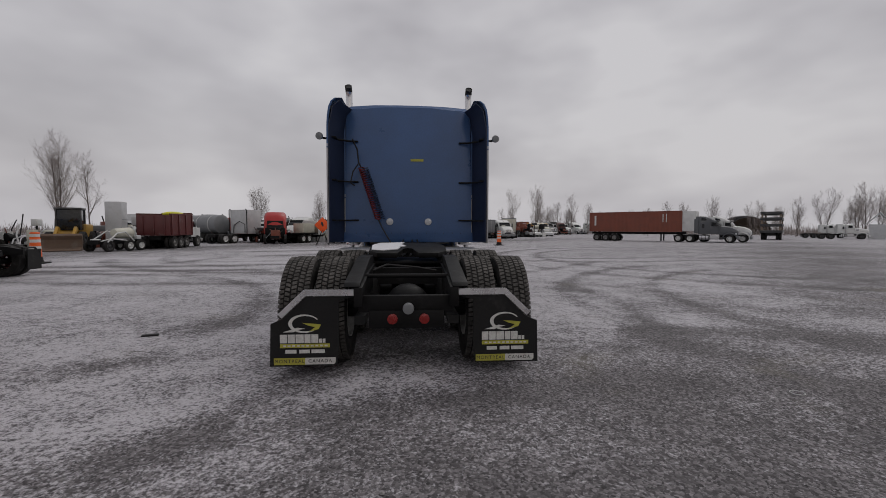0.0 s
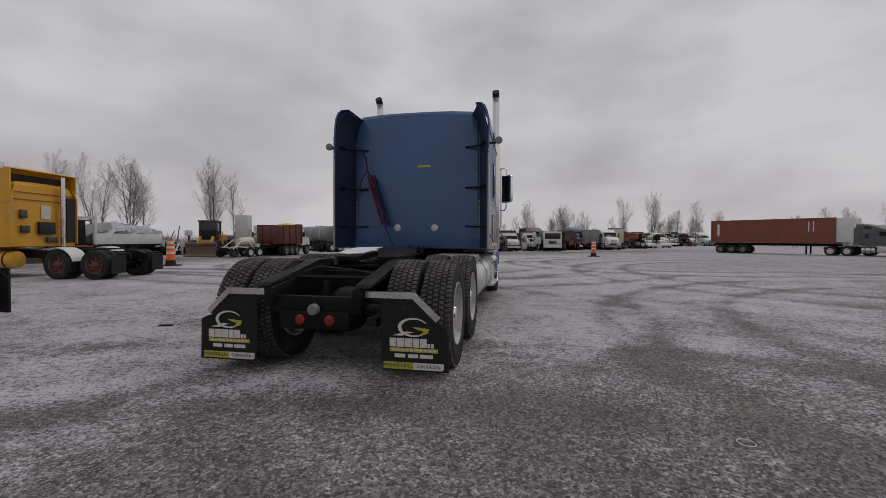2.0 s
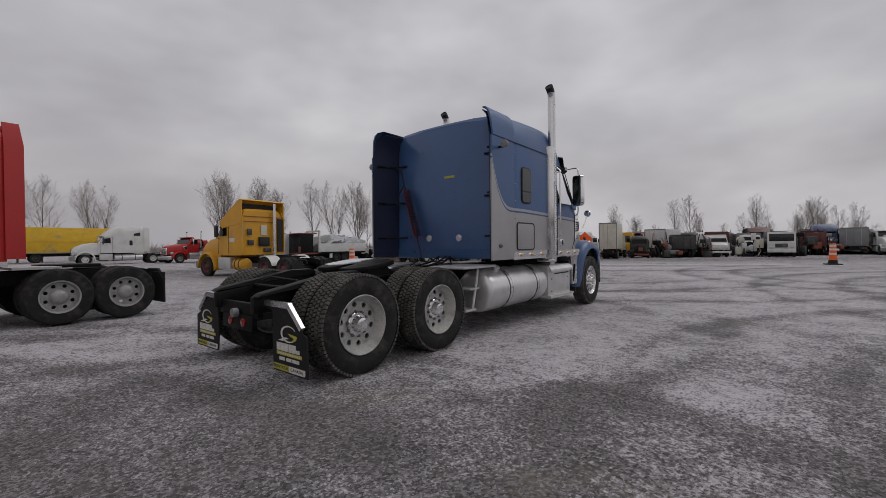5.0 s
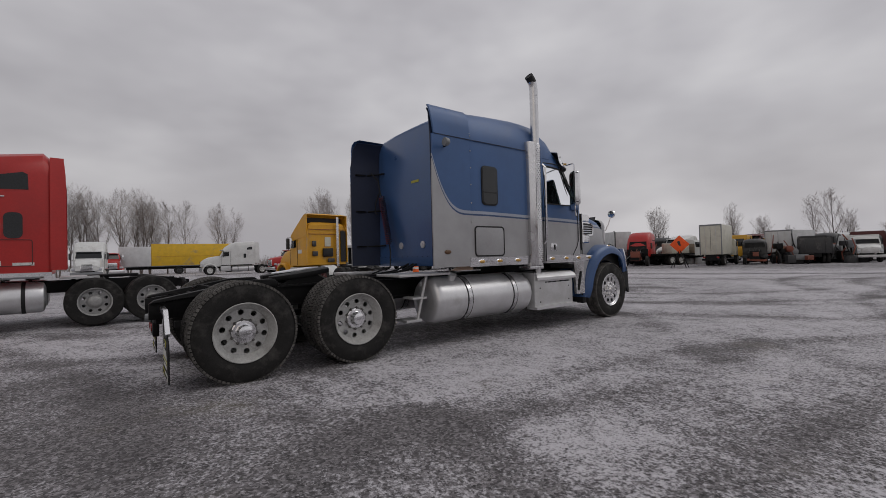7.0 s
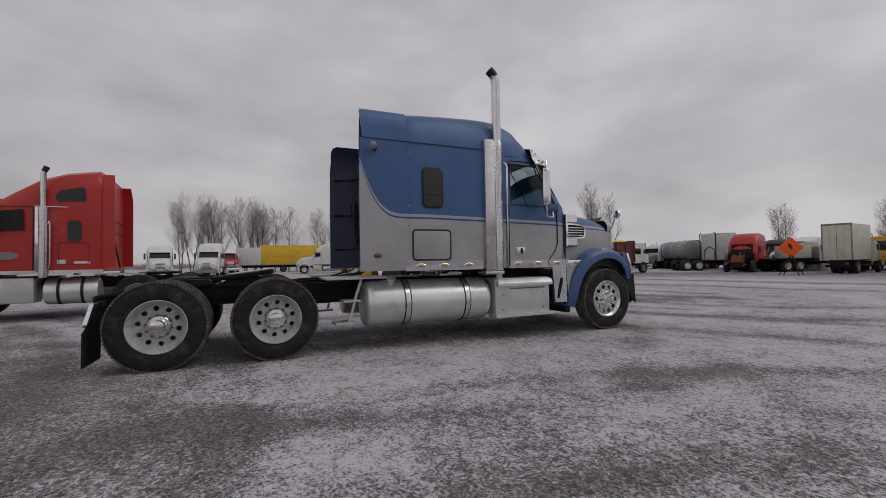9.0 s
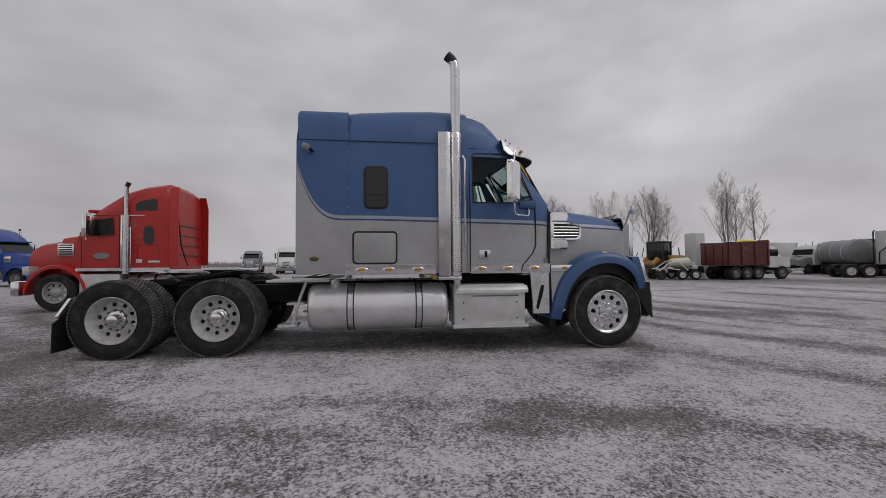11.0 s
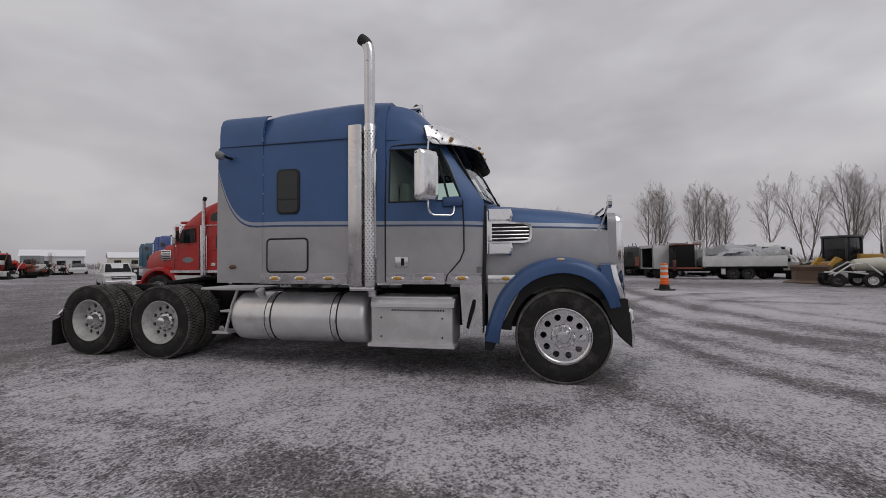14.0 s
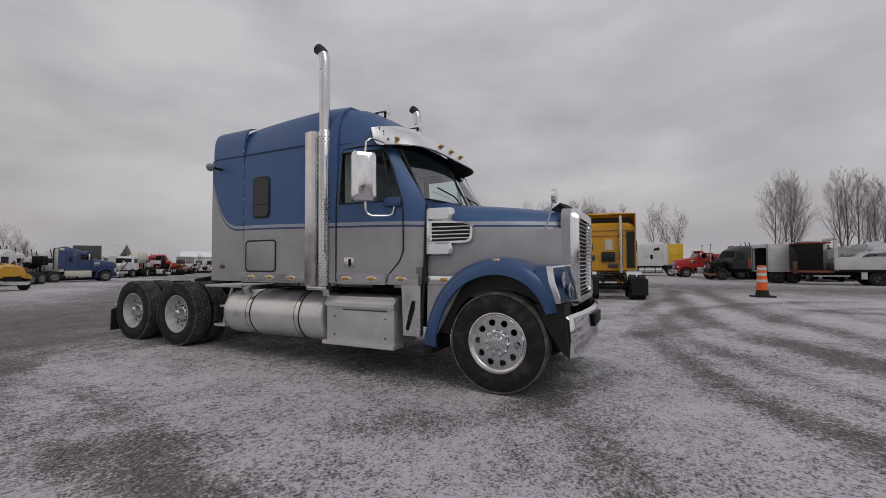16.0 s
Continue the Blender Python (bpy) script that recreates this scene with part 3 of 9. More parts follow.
W_RIM_F.transform(Matrix.Diagonal((1, 1.06, 1.06, 1)))
W_TYRE_F = finish(tyre_mesh(rim=0.302), "tyre", M_RUBBER, 40)
W_TREAD_F = finish(rib_mesh(), "tread", M_TREAD, 30)


def wheel(parent, x, y, z, side, front=False, outer=True, turn=0.0, size=1.0):
    """One wheel with its tyre; side: +1 faces +x, -1 faces -x."""
    m = Matrix.Translation((x, y, z)) @ (Matrix.Identity(4) if side > 0 else Matrix.Rotation(math.pi, 4, "Z")) @ Matrix.Rotation(radians(turn), 4, "X") @ Matrix.Diagonal((1, size, size, 1))
    rim = part("wheel", W_RIM_F if front else W_RIM_D, None, parent, "polished ten-hole wheel" if front else "grey-white ten-hole steel wheel", m)
    part("tyre", W_TYRE_F if front else W_TYRE, None, rim)
    part("tread", W_TREAD_F if front else W_TREAD, None, rim)
    if outer:
        part("hub_cap", W_HUB_F if front else W_HUB_D, None, rim, "shiny hub cap")
        for k in range(10):
            a = 2 * math.pi * (k + 0.5) / 10
            part("wheel_nut", W_NUT_F if front else W_NUT_D, None, rim, "", Matrix.Translation((0.10, 0.118 * math.cos(a), 0.118 * math.sin(a))) @ Matrix.Scale(1.5, 4) if front else Matrix.Translation((0.006, 0.13 * math.cos(a), 0.13 * math.sin(a))))
    return rim


# ---- the blue tractor ----
truck = thing("semi_truck", "blue and silver conventional sleeper tractor with twin chrome stacks", "truck")


def mirror_pts(pts):
    return pts + [(-x, *r) for x, *r in pts[::-1]]


def sleeper():
    bm = B()
    secs = []
    for y, h, w in ((2.885, 3.39, 1.255), (2.94, 3.45, 1.275), (3.2, 3.485, 1.285), (3.7, 3.52, 1.285), (4.2, 3.545, 1.28), (4.5, 3.55, 1.265), (4.78, 3.545, 1.23)):
        half = [(w, 1.10), (w, 1.5), (w, 1.95), (w, 2.4), (w, 2.8), (w - 0.005, 2.97), (w - 0.03, 3.12), (w - 0.085, h - 0.22), (w - 0.16, h - 0.105), (w - 0.29, h - 0.03), (0.6, h), (0.2, h + 0.008)]
        secs.append([(x, y, z) for x, z in mirror_pts(half)])
    loft(bm, secs)
    part("sleeper_body", bm, M_BODY, truck, "blue over silver-grey sleeper with curved pinstripe", angle=30)
    # rear wall, with rounded top corners
    bm = B()
    poly = [(-1.235, 1.10), (1.235, 1.10), (1.235, 1.24), (1.07, 1.26), (1.07, 3.1), (1.04, 3.24), (0.96, 3.33), (0.8, 3.37), (0.4, 3.395), (0, 3.40),
            (-0.4, 3.395), (-0.8, 3.37), (-0.96, 3.33), (-1.04, 3.24), (-1.07, 3.1), (-1.07, 1.26), (-1.235, 1.24)]
    prism(bm, poly, "y", 2.855, 2.90, 0.015)
    wall = part("rear_wall", bm, M_BLUE, truck, "plain deep blue sleeper back")
    for x in (-0.33, 0.33):
        bm = B()
        lathe(bm, [(2.835, 0.045), (2.838, 0.058), (2.85, 0.062), (2.86, 0.06)], 20, (x, 0, 1.455), "y")
        part("round_lamp", bm, M_LENS_CLEAR, wall, "small round clear work lamp")
    bm = B()
    box(bm, (0.03, 2.848, 2.49), (0.25, 2.853, 2.53))
    part("sticker", bm, M_PRINT_Y, wall, "small yellow sticker")
    bm = B()
    for k in range(13):
        ball(bm, (-0.9 + k * 0.15, 2.853, 1.26), 0.009, 6)
    tagged(part("rivet_row", bm, M_NAVY, wall), kind="stuff")
    for s in (-1, 1):
        bm = B()
        loft(bm, [[(s * 1.292, 2.36, 1.10), (s * 1.2835, 3.06, 1.10), (s * 1.27, 3.06, 1.10), (s * 1.27, 2.36, 1.10)],
                  [(s * 1.294, 2.36, 2.2), (s * 1.2845, 3.06, 2.2), (s * 1.27, 3.06, 2.2), (s * 1.27, 2.36, 2.2)],
                  [(s * 1.292, 2.37, 2.955), (s * 1.2835, 3.06, 2.955), (s * 1.268, 3.06, 2.955), (s * 1.268, 2.37, 2.955)]])
        ext = part("side_extender", bm, M_BODY, truck, "silver and blue side fairing panel")
        bm = B()
        loft(bm, [[(s * x1, y0, z), (s * x1, 3.06, z), (s * (x1 - 0.03), 3.06, z), (s * (x1 - 0.03), y0, z)] for x1, y0, z in
                  ((1.298, 2.40, 2.965), (1.287, 2.39, 3.12), (1.262, 2.38, 3.26), (1.222, 2.38, 3.35), (1.165, 2.40, 3.40), (1.09, 2.46, 3.42))])
        part("roof_extender", bm, M_BODY, ext, "blue upper fairing curving inwards")
        # inner face coloured far darker than the outside of the same fairing
        bm = B()
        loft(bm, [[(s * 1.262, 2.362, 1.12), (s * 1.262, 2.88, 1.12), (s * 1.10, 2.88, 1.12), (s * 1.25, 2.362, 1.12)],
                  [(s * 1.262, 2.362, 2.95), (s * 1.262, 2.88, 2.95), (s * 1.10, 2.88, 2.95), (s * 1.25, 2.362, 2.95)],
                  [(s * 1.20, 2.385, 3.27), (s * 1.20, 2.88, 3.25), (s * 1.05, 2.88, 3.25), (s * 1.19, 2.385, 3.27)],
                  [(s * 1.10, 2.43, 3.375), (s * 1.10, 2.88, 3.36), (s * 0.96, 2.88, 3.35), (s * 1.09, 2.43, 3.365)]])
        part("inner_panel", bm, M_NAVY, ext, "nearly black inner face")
        for z in (2.80, 2.12, 1.47):
            bm = B()
            tube(bm, [(s * 0.86, 2.845, z + 0.01), (s * 1.0, 2.80, z + 0.005), (s * 1.25, 2.60, z)], 0.016, 6)
            box(bm, (min(s * 1.16, s * 1.255), 2.44, z - 0.012), (max(s * 1.16, s * 1.255), 2.62, z + 0.012))
            part("bracket", bm, M_BLACK, ext)
        bm = B()
        lathe(bm, [(-0.05, 0.02), (-0.025, 0.05), (0.025, 0.06), (0.04, 0.056), (0.045, 0.02)], 20, (0, 0, 0), "y")
        lamp = part("spot_lamp", bm, P_GREY, truck, "round grey spot lamp on a short arm", pose(s * 1.43, 2.52, 2.82, 0, 0, 0 if s > 0 else 0) @ Matrix.Rotation(math.pi, 4, "Z"))
        bm = B()
        tube(bm, [(s * 1.29, 2.58, 2.80), (s * 1.37, 2.57, 2.80), (s * 1.43, 2.55, 2.82)], 0.018, 8)
        part("lamp_arm", bm, M_BLACK, truck)
        # window, locker door, markers, rivets
        bm = B()
        pr = rounded(0.335, 0.60, 0.07)
        prism(bm, [(3.445 + a, 2.31 + b) for a, b in pr], "x", min(s * 1.283, s * 1.300), max(s * 1.283, s * 1.300), 0.004)
        win = part("sleeper_window", bm, M_SEAL, truck, "small dark upright window with black frame")
        bm = B()
        prism(bm, [(3.445 + a * 0.86, 2.31 + b * 0.92) for a, b in pr], "x", min(s * 1.296, s * 1.304), max(s * 1.296, s * 1.304))
        part("pane", bm, M_DARKGLASS, win)
        bm = B()
        box(bm, (min(s * 1.300, s * 1.308), 3.30, 2.20), (max(s * 1.300, s * 1.308), 3.59, 2.215))
        part("slider_bar", bm, M_SEAL, win)
        bm = B()
        loop = [(3.43 + a, 1.465 + b) for a, b in rounded(0.60, 0.44, 0.05, 5)]
        tube(bm, [(s * 1.288, a, b) for a, b in loop + loop[:2]], 0.011, 6)
        lid = part("locker_seal", bm, M_SEAL, truck, "black rubber seal of a square locker door")
        bm = B()
        prism(bm, [(3.43 + a, 1.465 + b) for a, b in rounded(0.575, 0.415, 0.045, 5)], "x", min(s * 1.278, s * 1.293), max(s * 1.278, s * 1.293), 0.004)
        part("locker_door", bm, M_SILVER, lid)
        bm = B()
        ball(bm, (s * 1.292, 2.605, 1.315), 1.0, 14, (0.018, 0.062, 0.032))
        part("oval_marker", bm, M_LENS_DULL, truck, "oval dull amber side marker")
        bm = B()
        for z in (1.75, 2.03, 2.30, 2.55, 2.80, 3.02):
            ball(bm, (s * 1.288, 3.07, z), 0.011, 6)
        for k in range(4):
            ball(bm, (s * (1.285 - 0.03 * k), 3.055, 3.05 + 0.1 * k), 0.011, 6)
        tagged(part("rivet_line", bm, M_SILVER, truck), kind="stuff")
        bm = B()
        box(bm, (min(s * 1.284, s * 1.296), 2.42, 2.957), (max(s * 1.284, s * 1.296), 4.3, 2.966))
        part("seam", bm, M_NAVY, truck)


sleeper()


def cab_side(s):
    """One side of the cab with the door's window opening left out of it."""
    zs = (1.10, 1.5, 1.86, 2.12, 2.36, 2.6, 2.80, 2.93)
    bm = B()
    grid = []
    for z in zs:
        f = max(0.0, (z - 2.12) / 0.68)
        low = max(0.0, (1.86 - z) / 0.76)
        row = []
        for c, (ya, yb, xa, xb) in enumerate(((4.76, 4.76, 1.252, 1.20), (4.84, 4.84, 1.252, 1.19), (5.12, 5.10, 1.25, 1.17), (5.44, 5.30, 1.24, 1.14), (5.76, 5.47, 1.215, 1.09), (5.90, 5.52, 1.17, 1.05), (6.02, 5.56, 1.09, 1.00))):
            row.append(bm.verts.new((s * (xa + (xb - xa) * f + 0.0 * low), ya + (yb - ya) * min(f, 1.15), z)))
        grid.append(row)
    for i in range(len(zs) - 1):
        for j in range(6):
            if 3 <= i <= 5 and 1 <= j <= 3:
                continue
            bm.faces.new((grid[i][j], grid[i][j + 1], grid[i + 1][j + 1], grid[i + 1][j]))
    hole = [grid[3][j].co.copy() for j in (1, 2, 3, 4)] + [grid[i][4].co.copy() for i in (4, 5, 6)] + [grid[6][j].co.copy() for j in (3, 2, 1)] + [grid[i][1].co.copy() for i in (5, 4)]
    side = part("cab_side", bm, M_BODY, truck, "blue over silver cab side with door", angle=40)
    bm = B()
    tube(bm, hole + hole[:2], 0.011, 6)
    part("window_seal", bm, M_SEAL, side)
    bm = B()
    bm.faces.new([bm.verts.new(p + Vector((-s * 0.012, 0, 0))) for p in hole])
    pane = part("door_glass", bm, M_GLASS, side, "clear door window")
    pane.visible_shadow = False
    bm = B()
    tube(bm, [(s * 1.19, 5.60, 2.13), (s * 1.10, 5.42, 2.78)], 0.014, 6)
    part("quarter_bar", bm, M_SEAL, side)
    # door outline and its fittings
    def px(y, z):
        f = max(0.0, (z - 2.12) / 0.68)
        k = max(0.0, (y - 5.0) / 0.76)
        return s * (1.256 - 0.037 * k - (0.07 + 0.05 * k) * f)
    line = [(4.79, 1.12), (4.79, 1.6), (4.79, 2.12), (4.79, 2.6), (4.80, 2.76), (4.86, 2.85), (5.1, 2.865), (5.36, 2.865), (5.47, 2.82), (5.60, 2.55), (5.70, 2.3), (5.78, 2.10), (5.79, 1.8), (5.79, 1.5), (5.74, 1.38), (5.58, 1.2), (5.56, 1.12)]
    bm = B()
    tube(bm, [(px(y, z), y, z) for y, z in line], 0.009, 5)
    part("door_gap", bm, M_SEAL, side)
    bm = B()
    box(bm, (min(s * 1.246, s * 1.262), 4.92, 1.30), (max(s * 1.246, s * 1.262), 5.09, 1.43), 0.01)
    handle = part("door_handle", bm, M_STEEL, side, "recessed chrome door handle")
    bm = B()
    box(bm, (min(s * 1.256, s * 1.266), 5.0, 1.32), (max(s * 1.256, s * 1.266), 5.04, 1.41))
    part("latch", bm, M_BLACK, handle)
    bm = B()
    box(bm, (min(s * 1.235, s * 1.262), 5.53, 2.04), (max(s * 1.235, s * 1.262), 5.78, 2.16), 0.02)
    part("mirror_foot", bm, M_BLUE, side)
    # chrome marker strip along the sill
    for y0, y1, x, lamps in ((3.02, 4.28, 1.297, (3.25, 3.62, 4.03)), (4.80, 5.55, 1.262, (4.95, 5.35)), (5.57, 6.0, 1.232, (5.76,))):
        bm = B()
        loft(bm, [[(s * (x - 0.03), y, 1.225), (s * x, y, 1.225), (s * x, y, 1.215), (s * (x - 0.014), y, 1.088), (s * (x - 0.04), y, 1.088)] for y in (y0, y1)])
        strip = part("sill_strip", bm, M_CHROME, truck, "chrome sill strip with amber markers", angle=10)
        for y in lamps:
            bm = B()
            ball(bm, (s * (x - 0.004), y, 1.162), 1.0, 12, (0.026, 0.062, 0.026))
            lamp = part("marker_lamp", bm, M_LENS_AMBER, strip)
            bm = B()
            ball(bm, (s * (x - 0.006), y, 1.158), 1.0, 12, (0.012, 0.09, 0.036))
            part("lamp_bezel", bm, M_CHROME, strip)


for s in (-1, 1):
    cab_side(s)


def cab_front():
    bm = B()
    secs = []
    for y, side, h, w in ((4.76, 2.93, 3.545, 1.20), (4.9, 2.93, 3.52, 1.18), (5.06, 2.93, 3.45, 1.16), (5.2, 2.93, 3.31, 1.13), (5.34, 2.93, 3.13, 1.10), (5.46, 2.93, 3.01, 1.05), (5.56, 2.93, 2.96, 1.0)):
        d = h - side
        half = [(w, side), (w - 0.02, side + d * 0.35), (w - 0.08, side + d * 0.62), (w - 0.2, side + d * 0.85), (w - 0.42, side + d * 0.96), (0.3, h), (0.08, h)]
        bow = 0.10 if y > 5.4 else 0.03
        secs.append([(x, y + bow * (1 - (x / w) ** 2), z) for x, z in mirror_pts(half)])
    loft(bm, secs, caps=False, loop=False)
    part("cab_roof", bm, M_BODY, truck, "rounded blue cab roof", angle=40)

    def arc(z, y, w, bow, n=12):
        return [Vector((w * (2 * k / n - 1), y + bow * (1 - (2 * k / n - 1) ** 2), z)) for k in range(n + 1)]
    low, top = arc(2.14, 5.99, 1.07, 0.14), arc(2.95, 5.55, 0.99, 0.11)
    bm = B()
    loft(bm, [low, [(a + b) / 2 + Vector((0, 0.02, 0)) for a, b in zip(low, top)], top], caps=False, loop=False)
    ws = part("windscreen", bm, M_SCREEN, truck, "clear curved two-piece windscreen")
    ws.visible_shadow = False
    bm = B()
    tube(bm, low + top[::-1] + low[:2], 0.012, 6)
    tube(bm, [(0, 6.135, 2.14), (0, 5.92, 2.55), (0, 5.665, 2.95)], 0.013, 6)
    for x in (-0.55, 0.25):
        tube(bm, [(x, 6.13, 2.15), (x + 0.15, 6.09, 2.25), (x + 0.5, 6.02, 2.32)], 0.01, 5)
    part("screen_seal", bm, M_SEAL, ws)
    # cowl between screen and bonnet, and the bulkhead under it
    bm = B()
    loft(bm, [[(x, y, 2.14) for x, y in ((-1.09, 5.9), (-0.6, 6.1), (0, 6.16), (0.6, 6.1), (1.09, 5.9), (1.09, 5.6), (-1.09, 5.6))],
              [(x, y, 1.05) for x, y in ((-1.12, 5.9), (-0.6, 6.1), (0, 6.16), (0.6, 6.1), (1.12, 5.9), (1.12, 5.6), (-1.12, 5.6))]])
    part("cowl", bm, M_BODY, truck)
    bm = B()
    box(bm, (-1.15, 4.70, 1.12), (1.15, 6.0, 1.3))
    box(bm, (-1.14, 4.70, 1.3), (1.14, 4.78, 2.95))
    part("cab_floor", bm, M_CABIN, truck)
    bm = B()
    box(bm, (-1.05, 5.58, 1.5), (1.05, 5.95, 2.12), 0.05)
    part("dashboard", bm, M_CABIN, truck)
    bm = B()
    loft(bm, [[(x, y, z + 0.10 * (1 - (x / 1.0) ** 2)) for x in (-1.0, -0.6, 0.0, 0.6, 1.0)] for y, z in ((4.80, 2.88), (5.1, 2.89), (5.5, 2.84))], caps=False, loop=False)
    bmesh.ops.solidify(bm, geom=list(bm.faces), thickness=0.02)
    part("headliner", bm, M_LINER, truck, "pale grey cab headliner")
    bm = B()
    box(bm, (-1.08, 4.79, 1.9), (1.08, 4.81, 2.86))
    part("rear_trim", bm, M_LINER, truck, "pale grey trim behind the seats")
    for x in (-0.58, 0.58):
        bm = B()
        box(bm, (x - 0.25, 4.88, 1.62), (x + 0.25, 5.4, 1.78), 0.05)
        seat = part("seat", bm, M_SEAT, truck, "grey cloth cab seat")
        bm = B()
        box(bm, (x - 0.24, 4.83, 1.76), (x + 0.24, 4.98, 2.45), 0.05)
        part("backrest", bm, M_SEAT, seat)
        bm = B()
        box(bm, (x - 0.2, 4.92, 1.3), (x + 0.2, 5.35, 1.62))
        part("seat_base", bm, M_CABIN, seat)
    bm = B()
    ringp = [(-0.58 + 0.22 * math.cos(a), 5.42 - 0.09 * math.sin(a), 2.05 + 0.2 * math.sin(a)) for a in [2 * math.pi * k / 20 for k in range(22)]]
    tube(bm, ringp, 0.016, 6)
    tube(bm, [(-0.58, 5.42, 2.05), (-0.58, 5.62, 1.85)], 0.03, 8)
    part("steering_wheel", bm, M_SEAL, truck)
    # sun visor
    bm = B()
    n = 20
    us = [2 * k / n - 1 for k in range(n + 1)]
    us = [math.copysign(1 - (1 - abs(u)) ** 1.5, u) for u in us]
    back = [Vector((1.175 * u, 5.29 + 0.14 * (1 - u ** 4), 3.09 + 0.20 * (1 - u * u))) for u in us]
    tip = [Vector((1.185 * u, 5.49 + 0.45 * (1 - u ** 6), 2.845)) for u in us]
    mid = [(a + b) / 2 + Vector((0, 0.05, 0.045)) * (1 - u ** 10) + Vector((0, -0.06, -0.035)) * u ** 10 for a, b, u in zip(back, tip, us)]
    lo = [a * 0.22 + b * 0.78 + Vector((0, 0.035, 0.028)) * (1 - u ** 10) + Vector((0, -0.05, -0.03)) * u ** 10 for a, b, u in zip(back, tip, us)]
    thick = Vector((0, -0.004, -0.012))
    ringed = [[*r, *[p + thick for p in r[::-1]]] for r in (back, mid, lo, tip)]
    loft(bm, ringed)
    visor = part("sun_visor", bm, M_VISOR, truck, "deep polished sun visor with amber lights")
    bm = B()
    loft(bm, [[p + Vector((0, -0.02, -0.03)) for p in back], [p + Vector((0, -0.01, -0.03)) for p in mid], [p + Vector((0, -0.02, -0.016)) for p in tip]], caps=False, loop=False)
    part("visor_underside", bm, M_SEAL, visor, "dark underside")
    for k in (2, 8, 10, 12, 18):
        bm = B()
        ball(bm, lo[k] + Vector((0, 0.012, 0.012)), 1.0, 12, (0.055, 0.028, 0.022))
        part("visor_lamp", bm, M_LENS_AMBER, visor)
    for f in (0.12, 0.45, 0.8):
        for k in (0, n):
            bm = B()
            side_in = 0.06 if k == 0 else -0.06
            q = back[k] * (1 - f) + tip[k] * f + Vector((side_in, 0.06, 0.045 * (1 - abs(2 * f - 1)) + 0.012))
            ball(bm, q, 0.012, 6)
            part("visor_bolt", bm, M_BLACK, visor)
    # horn and lamp on the roof
    for x, y, z in ((0.42, 4.95, 3.60), (-0.45, 5.0, 3.60)):
        bm = B()
        lathe(bm, [(-0.34, 0.014), (-0.02, 0.022), (0.06, 0.04), (0.10, 0.075), (0.104, 0.066)], 20, (x, y, z), "y")
        horn = part("air_horn", bm, M_CHROME, truck, "chrome trumpet air horn")
        bm = B()
        cyl(bm, (x, y - 0.1, z - 0.1), (x, y - 0.1, z), 0.018)
        part("horn_foot", bm, M_BLACK, horn)
        bm = B()
        cyl(bm, (x, y + 0.04, z - 0.16), (x, y + 0.04, z - 0.02), 0.018)
        part("horn_foot", bm, M_BLACK, horn)


cab_front()


